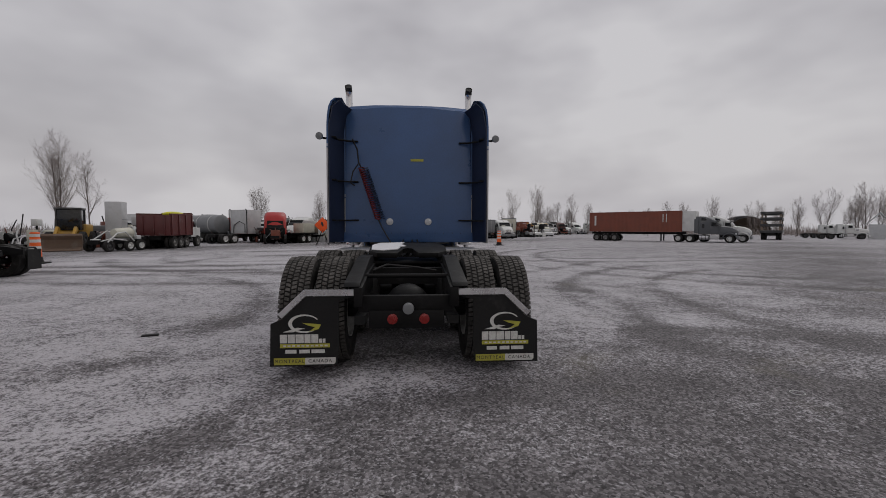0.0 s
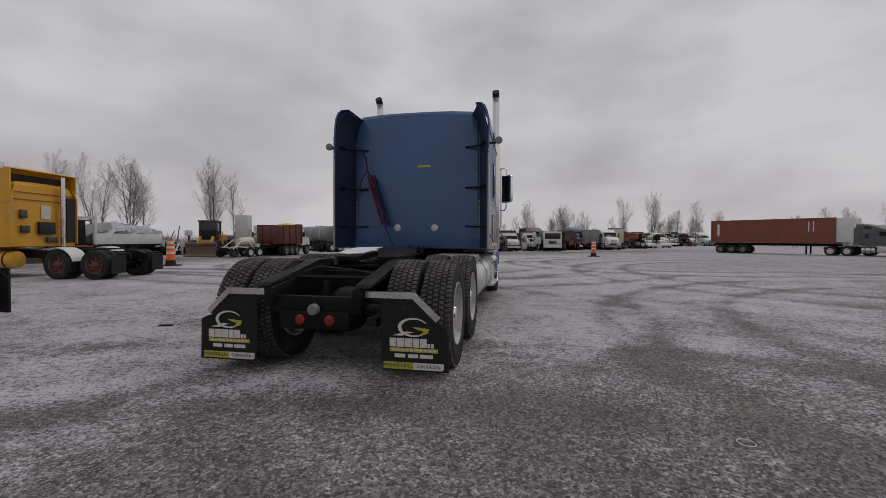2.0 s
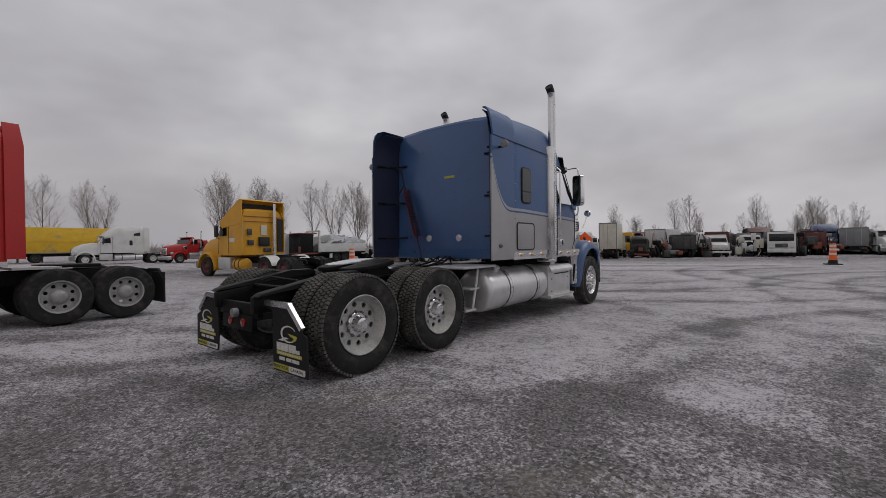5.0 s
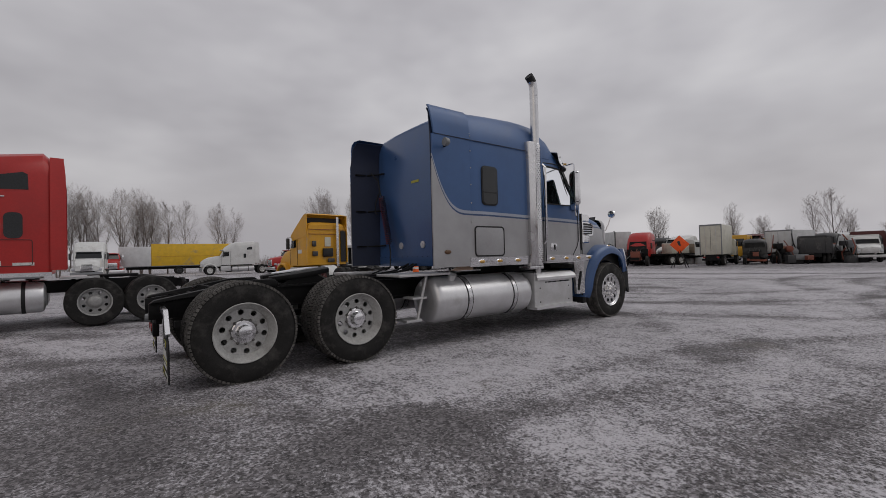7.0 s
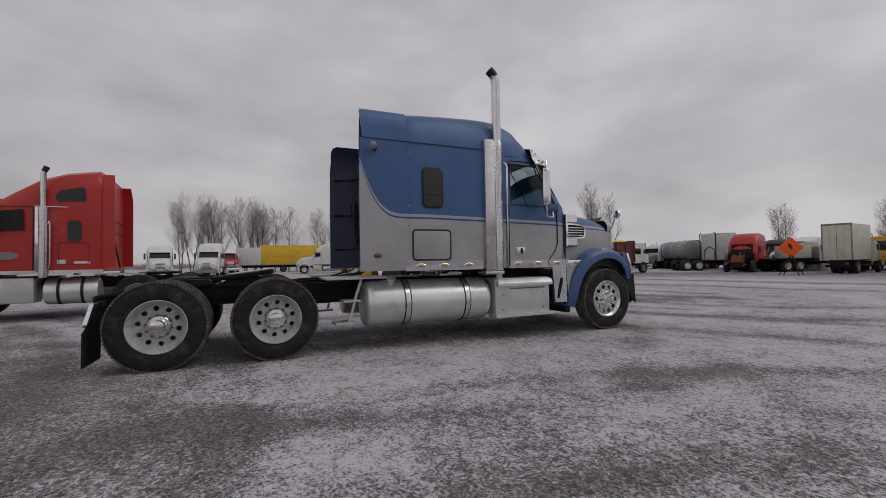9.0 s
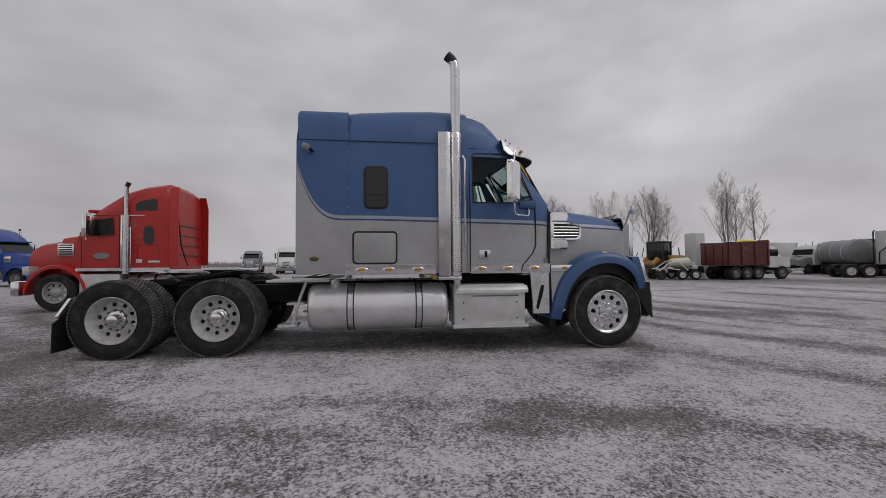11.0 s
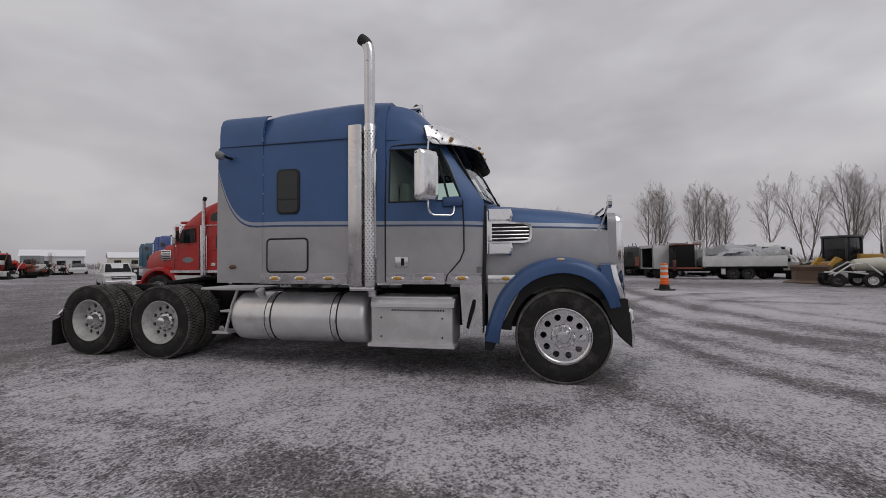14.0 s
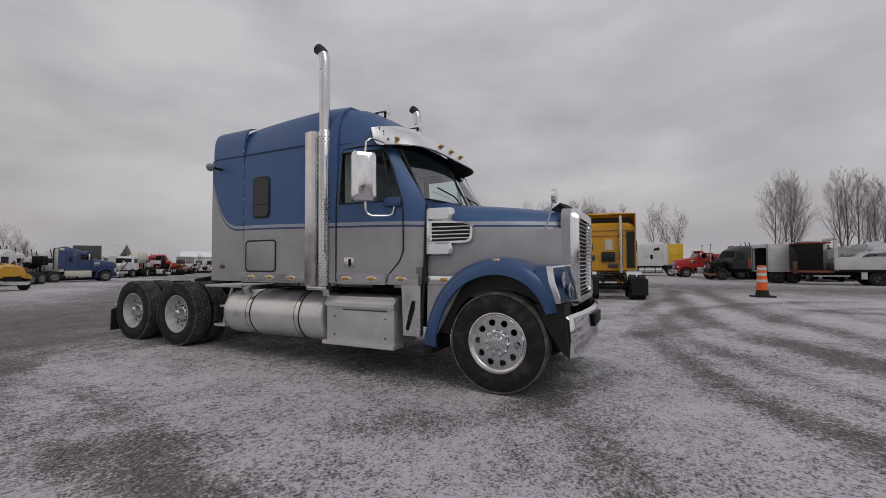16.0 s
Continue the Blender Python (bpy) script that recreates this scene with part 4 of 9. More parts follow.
def bonnet():
    bm = B()
    secs = []
    for y, w, top in ((6.03, 1.04, 2.12), (6.3, 1.0, 2.105), (6.6, 0.95, 2.075), (6.95, 0.87, 2.04), (7.25, 0.78, 2.0), (7.46, 0.69, 1.965), (7.58, 0.60, 1.915)):
        half = [(w - 0.06, 0.95), (w, 1.2), (w, 1.5), (w - 0.01, 1.74), (w - 0.04, top - 0.20), (w - 0.11, top - 0.10), (w - 0.22, top - 0.045), (w * 0.55, top - 0.008), (w * 0.2, top + 0.012)]
        secs.append([(x, y, z) for x, z in mirror_pts(half)])
    loft(bm, secs)
    hood = part("bonnet", bm, M_BODY, truck, "long tapering blue and silver bonnet", angle=30)
    for s in (-1, 1):
        # gap at the cowl
        bm = B()
        tube(bm, [(s * 1.06, 6.035, 2.06), (s * 1.09, 6.03, 1.8), (s * 1.11, 6.03, 1.4), (s * 1.13, 6.02, 1.1), (s * 1.15, 6.0, 0.5)], 0.02, 6)
        part("cowl_gap", bm, M_SEAL, hood)
        bm = B()
        loft(bm, [[(s * (x + dx), y, z) for x, y, z in ((1.10, 5.72, 1.10), (1.12, 6.0, 1.10), (1.13, 6.0, 0.48), (1.12, 5.76, 0.48))] for dx in (0.0, 0.05)])
        kick = part("kick_panel", bm, M_STEEL, truck, "polished kick panel behind the front wheel")
        bm = B()
        prism(bm, [(5.80, 0.56), (5.83, 0.54), (5.91, 0.80), (5.92, 0.90), (5.885, 0.90), (5.84, 0.74)], "x", min(s * 1.172, s * 1.182), max(s * 1.172, s * 1.182))
        part("black_inlay", bm, M_BLACK, kick)
        bm = B()
        loft(bm, [[(s * (x + dx), y, z) for x, y, z in ((1.05, 6.06, 1.10), (1.05, 6.5, 1.10), (1.09, 6.18, 0.5), (1.09, 6.07, 0.5))] for dx in (0.0, 0.05)])
        part("bonnet_skirt", bm, M_SILVER, hood)
        bm = B()
        box(bm, (min(s * 1.06, s * 1.115), 6.06, 1.10), (max(s * 1.06, s * 1.115), 6.45, 1.20), 0.004)
        strip = part("sill_strip", bm, M_CHROME, hood)
        bm = B()
        ball(bm, (s * 1.118, 6.28, 1.155), 1.0, 12, (0.02, 0.05, 0.025))
        part("marker_lamp", bm, M_LENS_AMBER, strip)
        # intake vent with louvres
        bm = B()
        def vx(y):
            return 1.09 - 0.2 * (y - 6.07)
        loop = [(6.065, 1.83), (6.09, 1.855), (6.30, 1.855), (6.52, 1.84), (6.59, 1.815), (6.605, 1.77), (6.60, 1.65), (6.575, 1.605), (6.52, 1.59), (6.30, 1.585), (6.09, 1.585), (6.065, 1.61)]
        outer = [Vector((s * (vx(y) + 0.03), y, z)) for y, z in loop]
        ctr = Vector((s * (vx(6.335) + 0.03), 6.335, 1.72))
        inner = [Vector((p.x, ctr.y + (p.y - ctr.y) * 0.885, ctr.z + (p.z - ctr.z) * 0.80)) for p in outer]
        base = [p - Vector((s * 0.05, 0, 0)) for p in outer]
        deep = [p - Vector((s * 0.03, 0, 0)) for p in inner]
        loft(bm, [base, outer, inner, deep], caps=False)
        vent = part("air_intake", bm, M_CHROME, hood, "chrome air intake with dark louvres")
        bm = B()
        bm.faces.new([bm.verts.new(p) for p in deep])
        part("intake_back", bm, M_SEAL, vent)
        for k in range(4):
            bm = B()
            z = 1.645 + k * 0.045
            tube(bm, [(s * (vx(y) + 0.012), y, z + 0.01 * (y - 6.3)) for y in (6.10, 6.35, 6.56)], 0.009, 6)
            part("louvre", bm, M_CHROME, vent)
        for z0, z1 in ((1.855, 2.01), (1.44, 1.60)):
            bm = B()
            loft(bm, [[(s * (vx(y) + d), y, z) for y, z in ((6.07 + e, z0 + e), (6.07 + e, z1 - e), (6.35 - e, z1 - e), (6.375 - e, (z0 + z1) / 2), (6.35 - e, z0 + e))] for d, e in ((-0.06, 0.0), (0.03, 0.0), (0.055, 0.022))])
            cap = part("intake_cap", bm, M_CHROME, vent, "chrome cap of the air intake")
        bm = B()
        loft(bm, [[(s * (vx(y) + d), y, z) for y, z in ((6.06, 1.46), (6.06, 1.99), (6.12, 1.99), (6.12, 1.46))] for d in (-0.06, 0.028)])
        part("intake_spine", bm, M_CHROME, vent)
        # fender
        key = [(6.0, 0.40), (6.03, 0.58), (6.10, 0.80), (6.20, 1.0), (6.36, 1.19), (6.58, 1.335), (6.86, 1.41), (7.12, 1.395), (7.34, 1.305), (7.50, 1.14), (7.58, 0.97), (7.61, 0.84)]
        path = []
        for k in range(len(key) - 1):
            p0, p1, p2, p3 = (Vector(key[min(max(k + o, 0), len(key) - 1)]) for o in (-1, 0, 1, 2))
            for q in range(5):
                f = q / 5
                path.append(0.5 * (2 * p1 + (p2 - p0) * f + (2 * p0 - 5 * p1 + 4 * p2 - p3) * f * f + (3 * p1 - p0 - 3 * p2 + p3) * f ** 3))
        path.append(Vector(key[-1]))
        outline = []
        for k, (y, z) in enumerate(path):
            a, b = path[max(k - 1, 0)], path[min(k + 1, len(path) - 1)]
            d = Vector((0, b[0] - a[0], b[1] - a[1])).normalized()
            n = Vector((0, -d.z, d.y))
            e = max(0.0, (k - 40) / 15)
            wide = 1.205 - 0.05 * max(0.0, 1 - k / 5) - 0.06 * e
            side_h = 0.19 - 0.05 * e
            prof = ((0.50, 0.0), (0.85, 0.0), (1.03, -0.004), (1.11, -0.016), (1.16, -0.04), (wide - 0.012, -0.075), (wide, -0.115), (wide + 0.004, -side_h), (wide - 0.022, -side_h - 0.008), (wide - 0.032, -0.10), (1.08, -0.05), (0.50, -0.03))
            outline.append([Vector((s * x, y, z)) + n * o for x, o in prof])
        bm = B()
        loft(bm, outline)
        fen = part("front_fender", bm, M_BLUE, truck, "blue rounded front fender", angle=40)
        bm = B()
        ball(bm, (s * 1.12, 6.93, 1.372), 1.0, 14, (0.035, 0.062, 0.03))
        part("fender_lamp_rim", bm, M_CHROME, fen)
        bm = B()
        ball(bm, (s * 1.133, 6.93, 1.374), 1.0, 14, (0.035, 0.044, 0.02))
        part("fender_lamp", bm, M_LENS_AMBER, fen)
        bm = B()
        prism(bm, [(6.1, 0.5), (6.25, 0.95), (6.55, 1.25), (6.9, 1.34), (7.2, 1.28), (7.48, 1.0), (7.55, 0.8), (7.5, 0.5)], "x", min(s * 0.46, s * 0.55), max(s * 0.46, s * 0.55))
        part("wheel_well", bm, M_SEAL, fen)
        # flat black sheet added across the arch gap, standing in for its shade
        bm = B()
        inner_edge, outer_edge = [], []
        for y, z in path[4:-2]:
            d = Vector((0, y - 6.94, z - 0.48)).normalized()
            inner_edge.append(Vector((s * 1.045, 6.94 + d.y * 0.60, 0.48 + d.z * 0.60)))
            outer_edge.append(Vector((s * 1.06, y - d.y * 0.05, z - d.z * 0.05)))
        loft(bm, [inner_edge, outer_edge], caps=False, loop=False)
        part("wheel_arch_liner", bm, M_SEAL, fen)
        bm = B()
        prism(bm, [(7.36, 0.92), (7.66, 0.92), (7.70, 0.37), (7.62, 0.44), (7.48, 0.66)], "x", min(s * 0.80, s * 1.13), max(s * 0.80, s * 1.13))
        part("splash_guard", bm, M_FLAP, fen)
        bm = B()
        box(bm, (min(s * 0.6, s * 1.12), 6.02, 0.28), (max(s * 0.6, s * 1.12), 6.12, 0.48), 0.01)
        part("mud_flap", bm, M_FLAP, fen)
        # headlamp
        def face(k, d):
            cs = [Vector((1.14, 7.53, 1.315)), Vector((0.64, 7.645, 1.335)), Vector((0.62, 7.735, 0.92)), Vector((1.15, 7.63, 0.93)), Vector((1.165, 7.56, 1.15))]
            cc = sum(cs, Vector()) / 5
            return [Vector((s * (cc + (p - cc) * k).x, (cc + (p - cc) * k).y + d, (cc + (p - cc) * k).z)) for p in cs]
        bm = B()
        loft(bm, [face(0.99, -0.07), face(1.0, -0.035), face(0.97, 0.0), face(0.90, 0.005), face(0.87, -0.05)])
        head = part("headlamp", bm, M_CHROME, truck, "chrome headlamp housing with clear lens")
        bm = B()
        loft(bm, [face(1.0, -0.17), face(0.995, -0.04)])
        part("lamp_shroud", bm, M_BLUE, head, "blue fender edge round the lamp")
        for x, z in ((0.97, 1.17), (0.82, 1.05)):
            bm = B()
            lathe(bm, [(-0.04, 0.03), (-0.015, 0.075), (0.0, 0.085), (0.004, 0.078), (-0.01, 0.03)], 18, (s * x, 7.62 + 0.28 * (1.0 - x), z), "y")
            part("bulb_reflector", bm, M_STEEL, head)
        bm = B()
        bm.faces.new([bm.verts.new(p) for p in face(0.89, 0.0)])
        part("lens", bm, M_LAMPGLASS, head).visible_shadow = False
        # mirror on the fender, on a stalk
        bm = B()
        tube(bm, [(s * 0.80, 7.40, 1.72), (s * 0.84, 7.45, 1.85), (s * 0.87, 7.50, 2.02)], 0.012, 6)
        lathe(bm, [(-0.03, 0.02), (-0.02, 0.075), (0.02, 0.085), (0.025, 0.07)], 18, (s * 0.88, 7.52, 2.08), "y")
        part("fender_mirror", bm, M_CHROME, hood, "small round chrome mirror on a stalk")
    bm = B()
    loft(bm, [[(x, 7.40 + 0.06 * (1 - (x / 0.55) ** 2), 1.965) for x in (-0.55, -0.3, 0, 0.3, 0.55)], [(x, 7.50 + 0.07 * (1 - (x / 0.55) ** 2), 2.055) for x in (-0.5, -0.28, 0, 0.28, 0.5)]], caps=False, loop=False)
    bmesh.ops.solidify(bm, geom=list(bm.faces), thickness=0.006)
    part("bug_deflector", bm, M_DARKGLASS, hood, "dark plastic bug deflector")
    # grille
    bm = B()
    def ringo(w, z0, z1, r, y, n=5):
        return [Vector((a, y - 0.02 * abs(a), (z0 + z1) / 2 + b)) for a, b in rounded(w, z1 - z0, r, n)]
    loft(bm, [ringo(1.235, 0.845, 1.985, 0.16, 7.655), ringo(1.22, 0.86, 1.98, 0.16, 7.70), ringo(1.16, 0.89, 1.955, 0.15, 7.745), ringo(0.98, 0.96, 1.87, 0.1, 7.735), ringo(0.96, 0.97, 1.86, 0.1, 7.66)], caps=False)
    grille = part("grille_surround", bm, M_CHROME, truck, "tall chrome radiator surround")
    bm = B()
    loft(bm, [ringo(1.24, 0.84, 1.99, 0.16, 7.55), ringo(1.232, 0.848, 1.984, 0.16, 7.66)], caps=False)
    part("grille_shell", bm, M_SILVER, grille, "silver bonnet edge behind the surround")
    bm = B()
    box(bm, (-0.5, 7.60, 0.94), (0.5, 7.67, 1.9))
    part("grille_back", bm, M_SEAL, grille)
    for k in range(19):
        z = 1.0 + k * 0.0465
        bm = B()
        prism(bm, [(7.665, z - 0.012), (7.725, z - 0.016), (7.735, z - 0.004), (7.675, z + 0.012)], "x", -0.485, 0.485)
        part("grille_bar", bm, M_CHROME, grille)
    # bumper
    bm = B()
    secs = []
    for x, y, lo, hi in ((-1.10, 7.70, 0.37, 0.79), (-1.08, 7.72, 0.36, 0.80), (-1.0, 7.745, 0.35, 0.81), (-0.6, 7.80, 0.35, 0.81), (0, 7.83, 0.35, 0.81), (0.6, 7.80, 0.35, 0.81), (1.0, 7.745, 0.35, 0.81), (1.08, 7.72, 0.36, 0.80), (1.10, 7.70, 0.37, 0.79)):
        secs.append([(x, y - 0.03, lo), (x, y, lo + 0.02), (x, y + 0.015, (lo + hi) / 2), (x, y, hi - 0.03), (x, y - 0.04, hi), (x * 0.985, y - 0.05, hi - 0.02), (x * 0.985, y - 0.04, lo)])
    loft(bm, secs)
    bump = part("front_bumper", bm, M_CHROME, truck, "deep polished front bumper", angle=45)
    bm = B()
    box(bm, (-0.3, 7.83, 0.60), (0.3, 7.86, 0.74), 0.005)
    part("plate_recess", bm, M_BLACK, bump)


bonnet()


def fittings():
    for s in (-1, 1):
        # exhaust stack with heat shield
        bm = B()
        x0, x1 = (1.17, 1.335)
        prism(bm, [(s * x0, 4.30), (s * x1, 4.32), (s * (x1 + 0.012), 4.44), (s * x1, 4.50), (s * x0, 4.50)], "z", 1.06, 3.12, 0.012)
        shield = part("heat_shield", bm, M_SHIELD, truck, "tall polished stack shield")
        bm = B()
        lathe(bm, [(1.06, 0.085), (3.10, 0.085), (3.125, 0.075)], 24, (s * 1.245, 4.585, 0), "z")
        muff = part("muffler", bm, M_STEEL, shield, "round perforated muffler guard")
        bm = B()
        for k in range(58):
            for j in range(5):
                a = radians(-62 + 31 * (j + 0.5 * (k % 2)))
                c = Vector((s * 1.245 + s * 0.086 * math.cos(a), 4.585 + 0.086 * math.sin(a), 1.12 + k * 0.0335))
                n = Vector((s * math.cos(a), math.sin(a), 0))
                cyl(bm, c - n * 0.002, c + n * 0.002, 0.0078, 6)
        tagged(part("perforation", bm, M_SEAL, muff), kind="stuff")
        bm = B()
        lathe(bm, [(3.0, 0.070), (3.6, 0.070), (3.95, 0.070)], 20, (s * 1.25, 4.585, 0), "z")
        tip = [(s * 1.25, 4.585, 3.93), (s * 1.25, 4.585, 4.05), (s * 1.25, 4.57, 4.14), (s * 1.25, 4.53, 4.21), (s * 1.25, 4.47, 4.26)]
        tube(bm, tip, [0.070, 0.070, 0.070, 0.070, 0.070], 20, False)
        pipe = part("exhaust_pipe", bm, M_STEEL, shield, "chrome exhaust pipe with curved tip")
        bm = B()
        tube(bm, [(s * 1.25, 4.52, 4.218), (s * 1.25, 4.474, 4.256)], 0.066, 20)
        tube(bm, [(s * 1.25, 4.56, 4.165), (s * 1.25, 4.53, 4.21), (s * 1.25, 4.468, 4.262)], 0.0712, 20, False)
        part("sooty_mouth", bm, M_SEAL, pipe)
        bm = B()
        tube(bm, [(s * 1.30, 4.69, 2.78), (s * 1.36, 4.70, 2.72), (s * 1.36, 4.70, 1.5), (s * 1.30, 4.69, 1.42)], 0.015, 8)
        part("grab_rail", bm, M_CHROME, truck, "long chrome grab rail")
        bm = B()
        box(bm, (min(s * 1.05, s * 1.30), 4.32, 1.0), (max(s * 1.05, s * 1.30), 4.66, 1.055), 0.01)
        lathe(bm, [(0.93, 0.05), (1.05, 0.06)], 16, (s * 1.22, 4.60, 0), "z")
        part("stack_base", bm, M_STEEL, shield)
        # door mirror, turned in towards the driver
        turned = Matrix.Translation((s * 1.455, 5.39, 0)) @ Matrix.Rotation(radians(-38 * s), 4, "Z")
        bm = B()
        loft(bm, [[(a, y, 2.395 + b) for a, b in rounded(w, h, 0.05, 4)] for y, w, h in ((-0.055, 0.27, 0.58), (-0.045, 0.30, 0.61), (0.02, 0.30, 0.61), (0.05, 0.265, 0.575), (0.065, 0.19, 0.50))])
        mir = part("door_mirror", bm, M_CHROME, truck, "large chrome door mirror on tubular arms", turned)
        for z in (2.14, 2.645):
            bm = B()
            box(bm, (min(s * 0.148, s * 0.153), -0.03, z), (max(s * 0.148, s * 0.153), 0.01, z + 0.012))
            part("slot", bm, M_SEAL, mir)
        bm = B()
        prism(bm, [(a, 2.395 + b) for a, b in rounded(0.25, 0.55, 0.03, 3)], "y", -0.061, -0.053)
        part("mirror_glass", bm, M_DARKGLASS, mir)
        bm = B()
        tube(bm, [(s * 1.12, 5.50, 2.86), (s * 1.30, 5.47, 2.87), (s * 1.40, 5.44, 2.865), (s * 1.44, 5.41, 2.82), (s * 1.45, 5.40, 2.70)], 0.013, 8)
        part("mirror_arm", bm, M_CHROME, mir, "", turned.inverted())
        bm = B()
        tube(bm, [(s * 1.44, 5.40, 2.09), (s * 1.44, 5.40, 2.0), (s * 1.425, 5.42, 1.95), (s * 1.40, 5.46, 1.925), (s * 1.30, 5.64, 1.925), (s * 1.27, 5.67, 1.95), (s * 1.24, 5.68, 2.04)], 0.013, 8)
        part("mirror_arm", bm, M_CHROME, mir, "", turned.inverted())
        # fuel tank
        bm = B()
        lathe(bm, [(2.48, 0.20), (2.49, 0.30), (2.53, 0.333), (2.60, 0.34), (4.38, 0.34), (4.44, 0.333), (4.47, 0.30), (4.475, 0.2)], 40, (s * 0.87, 0, 0.615), "y")
        tank = part("fuel_tank", bm, M_ALU, truck, "long round bare aluminium fuel tank", angle=50)
        for y in (3.08, 4.05):
            bm = B()
            lathe(bm, [(y - 0.035, 0.338), (y - 0.035, 0.348), (y + 0.035, 0.348), (y + 0.035, 0.338)], 40, (s * 0.87, 0, 0.615), "y")
            part("tank_strap", bm, M_STEEL, tank, "steel tank strap")
            bm = B()
            lathe(bm, [(y - 0.052, 0.336), (y - 0.052, 0.3435), (y + 0.052, 0.3435), (y + 0.052, 0.336)], 40, (s * 0.87, 0, 0.615), "y")
            part("strap_liner", bm, M_SEAL, tank)
        bm = B()
        lathe(bm, [(0.0, 0.055), (0.05, 0.055), (0.055, 0.065), (0.085, 0.065), (0.09, 0.04)], 16, (0, 0, 0), "z")
        part("filler_cap", bm, M_ALUD, tank, "", pose(s * 1.02, 2.86, 0.915, 0, s * 26, 0))
        # step and battery box
        bm = B()
        box(bm, (min(s * 0.62, s * 1.17), 4.56, 0.33), (max(s * 0.62, s * 1.17), 5.63, 0.93), 0.02)
        batt = part("battery_box", bm, M_ALUD, truck, "aluminium battery box with step treads")
        bm = B()
        prism(bm, [(s * 1.10, 0.80), (s * 1.225, 0.80), (s * 1.225, 0.845), (s * 1.17, 0.905), (s * 1.10, 0.905)], "y", 4.58, 5.66)
        part("upper_step", bm, M_ALU, batt)
        bm = B()
        prism(bm, [(s * 1.0, 0.30), (s * 1.235, 0.30), (s * 1.235, 0.345), (s * 1.0, 0.345)], "y", 4.54, 5.66)
        part("lower_step", bm, M_ALU, batt)
        for y, z in [(4.85 + 0.035 * k, 0.755) for k in range(20)] + [(4.7, 0.66), (5.5, 0.66), (4.7, 0.42), (5.5, 0.42)]:
            part("tread_hole", ball(B(), (s * 1.172, y, z), 0.012, 6), M_BLACK, batt)
        # steps and deck behind the cab
        bm = B()
        box(bm, (min(s * 0.46, s * 1.10), 1.92, 0.985), (max(s * 0.46, s * 1.10), 2.78, 1.02), 0.006)
        deck = part("deck_plate", bm, M_ALUD, truck, "frosted chequer-plate deck behind the cab")
        bm = B()
        for y0, y1 in ((2.42, 2.30), ):
            tube(bm, [(s * 0.98, y0 + 0.02, 0.985), (s * 1.0, 2.36, 0.75), (s * 1.0, 2.26, 0.38)], 0.022, 8)
        box(bm, (min(s * 0.76, s * 1.02), 2.18, 0.66), (max(s * 0.76, s * 1.02), 2.42, 0.69), 0.004)
        box(bm, (min(s * 0.76, s * 1.03), 2.06, 0.35), (max(s * 0.76, s * 1.03), 2.32, 0.385), 0.004)
        part("ladder", bm, M_ALUD, deck, "small two-rung aluminium ladder")
        # chassis rail with the sloped tail
        bm = B()
        prism(bm, [(-0.80, 0.66), (-0.80, 0.83), (-0.2, 0.90), (0.4, 0.93), (7.4, 0.93), (7.4, 0.70), (0.0, 0.68)], "x", min(s * 0.38, s * 0.455), max(s * 0.38, s * 0.455), 0.006)
        rail = part("chassis_rail", bm, M_BLACK, truck, "black frame rail")
        bm = B()
        prism(bm, [(-0.80, 0.835), (-0.75, 0.87), (0.15, 1.03), (0.46, 1.035), (0.52, 0.99), (0.5, 0.935), (-0.2, 0.905)], "x", min(s * 0.40, s * 0.54), max(s * 0.40, s * 0.54), 0.008)
        part("approach_ramp", bm, M_BLACK, rail, "black sloped trailer ramp")
    # cross members, axles, rear lamps
    bm = B()
    box(bm, (-0.42, -0.74, 0.60), (0.42, -0.68, 0.75), 0.01)
    cross = part("end_crossmember", bm, M_BLACK, truck, "black rear crossmember with lamps")
    bm = B()
    box(bm, (-0.33, -0.76, 0.46), (0.33, -0.70, 0.62), 0.01)
    part("lamp_bracket", bm, M_BLACK, cross)
    for x, z in ((-0.125, 0.545), (0.155, 0.545)):
        bm = B()
        lathe(bm, [(-0.775, 0.03), (-0.772, 0.045), (-0.75, 0.048), (-0.74, 0.048)], 20, (x, 0, z), "y")
        part("tail_lamp", bm, M_LENS_RED, cross, "round red tail lamp")
    bm = B()
    lathe(bm, [(-0.82, 0.02), (-0.815, 0.045), (-0.79, 0.05), (-0.76, 0.05)], 20, (0.015, 0, 0.64), "y")
    part("socket", bm, P_GREY, cross, "round grey trailer socket")
    bm = B()
    for y in (0.3, 1.0, 1.7, 2.3, 3.4, 4.6):
        part("crossmember", box(B(), (-0.4, y - 0.05, 0.72), (0.4, y + 0.05, 0.9)), M_BLACK, truck)
    cyl(bm, (-0.42, -0.35, 0.88), (0.42, -0.35, 0.88), 0.022, 10)
    part("cross_tube", bm, M_BLACK, truck)
    for y in (0.0, 1.29):
        bm = B()
        cyl(bm, (-1.0, y, 0.5), (1.0, y, 0.5), 0.085, 16)
        ball(bm, (0, y, 0.52), 0.24, 18)
        axle = part("drive_axle", bm, M_BLACK, truck, "black drive axle")
        for s in (-1, 1):
            bm = B()
            lathe(bm, [(0.55, 0.08), (0.58, 0.12), (0.68, 0.13), (0.78, 0.12), (0.8, 0.09)], 18, (s * 0.44, y + 0.3, 0), "z")
            cyl(bm, (s * 0.56, y - 0.25, 0.62), (s * 0.50, y - 0.12, 0.95), 0.04, 10)
            box(bm, (s * 0.44 - 0.05, y - 0.5, 0.44), (s * 0.44 + 0.05, y + 0.45, 0.52))
            part("air_spring", bm, M_SEAL, axle)
    bm = B()
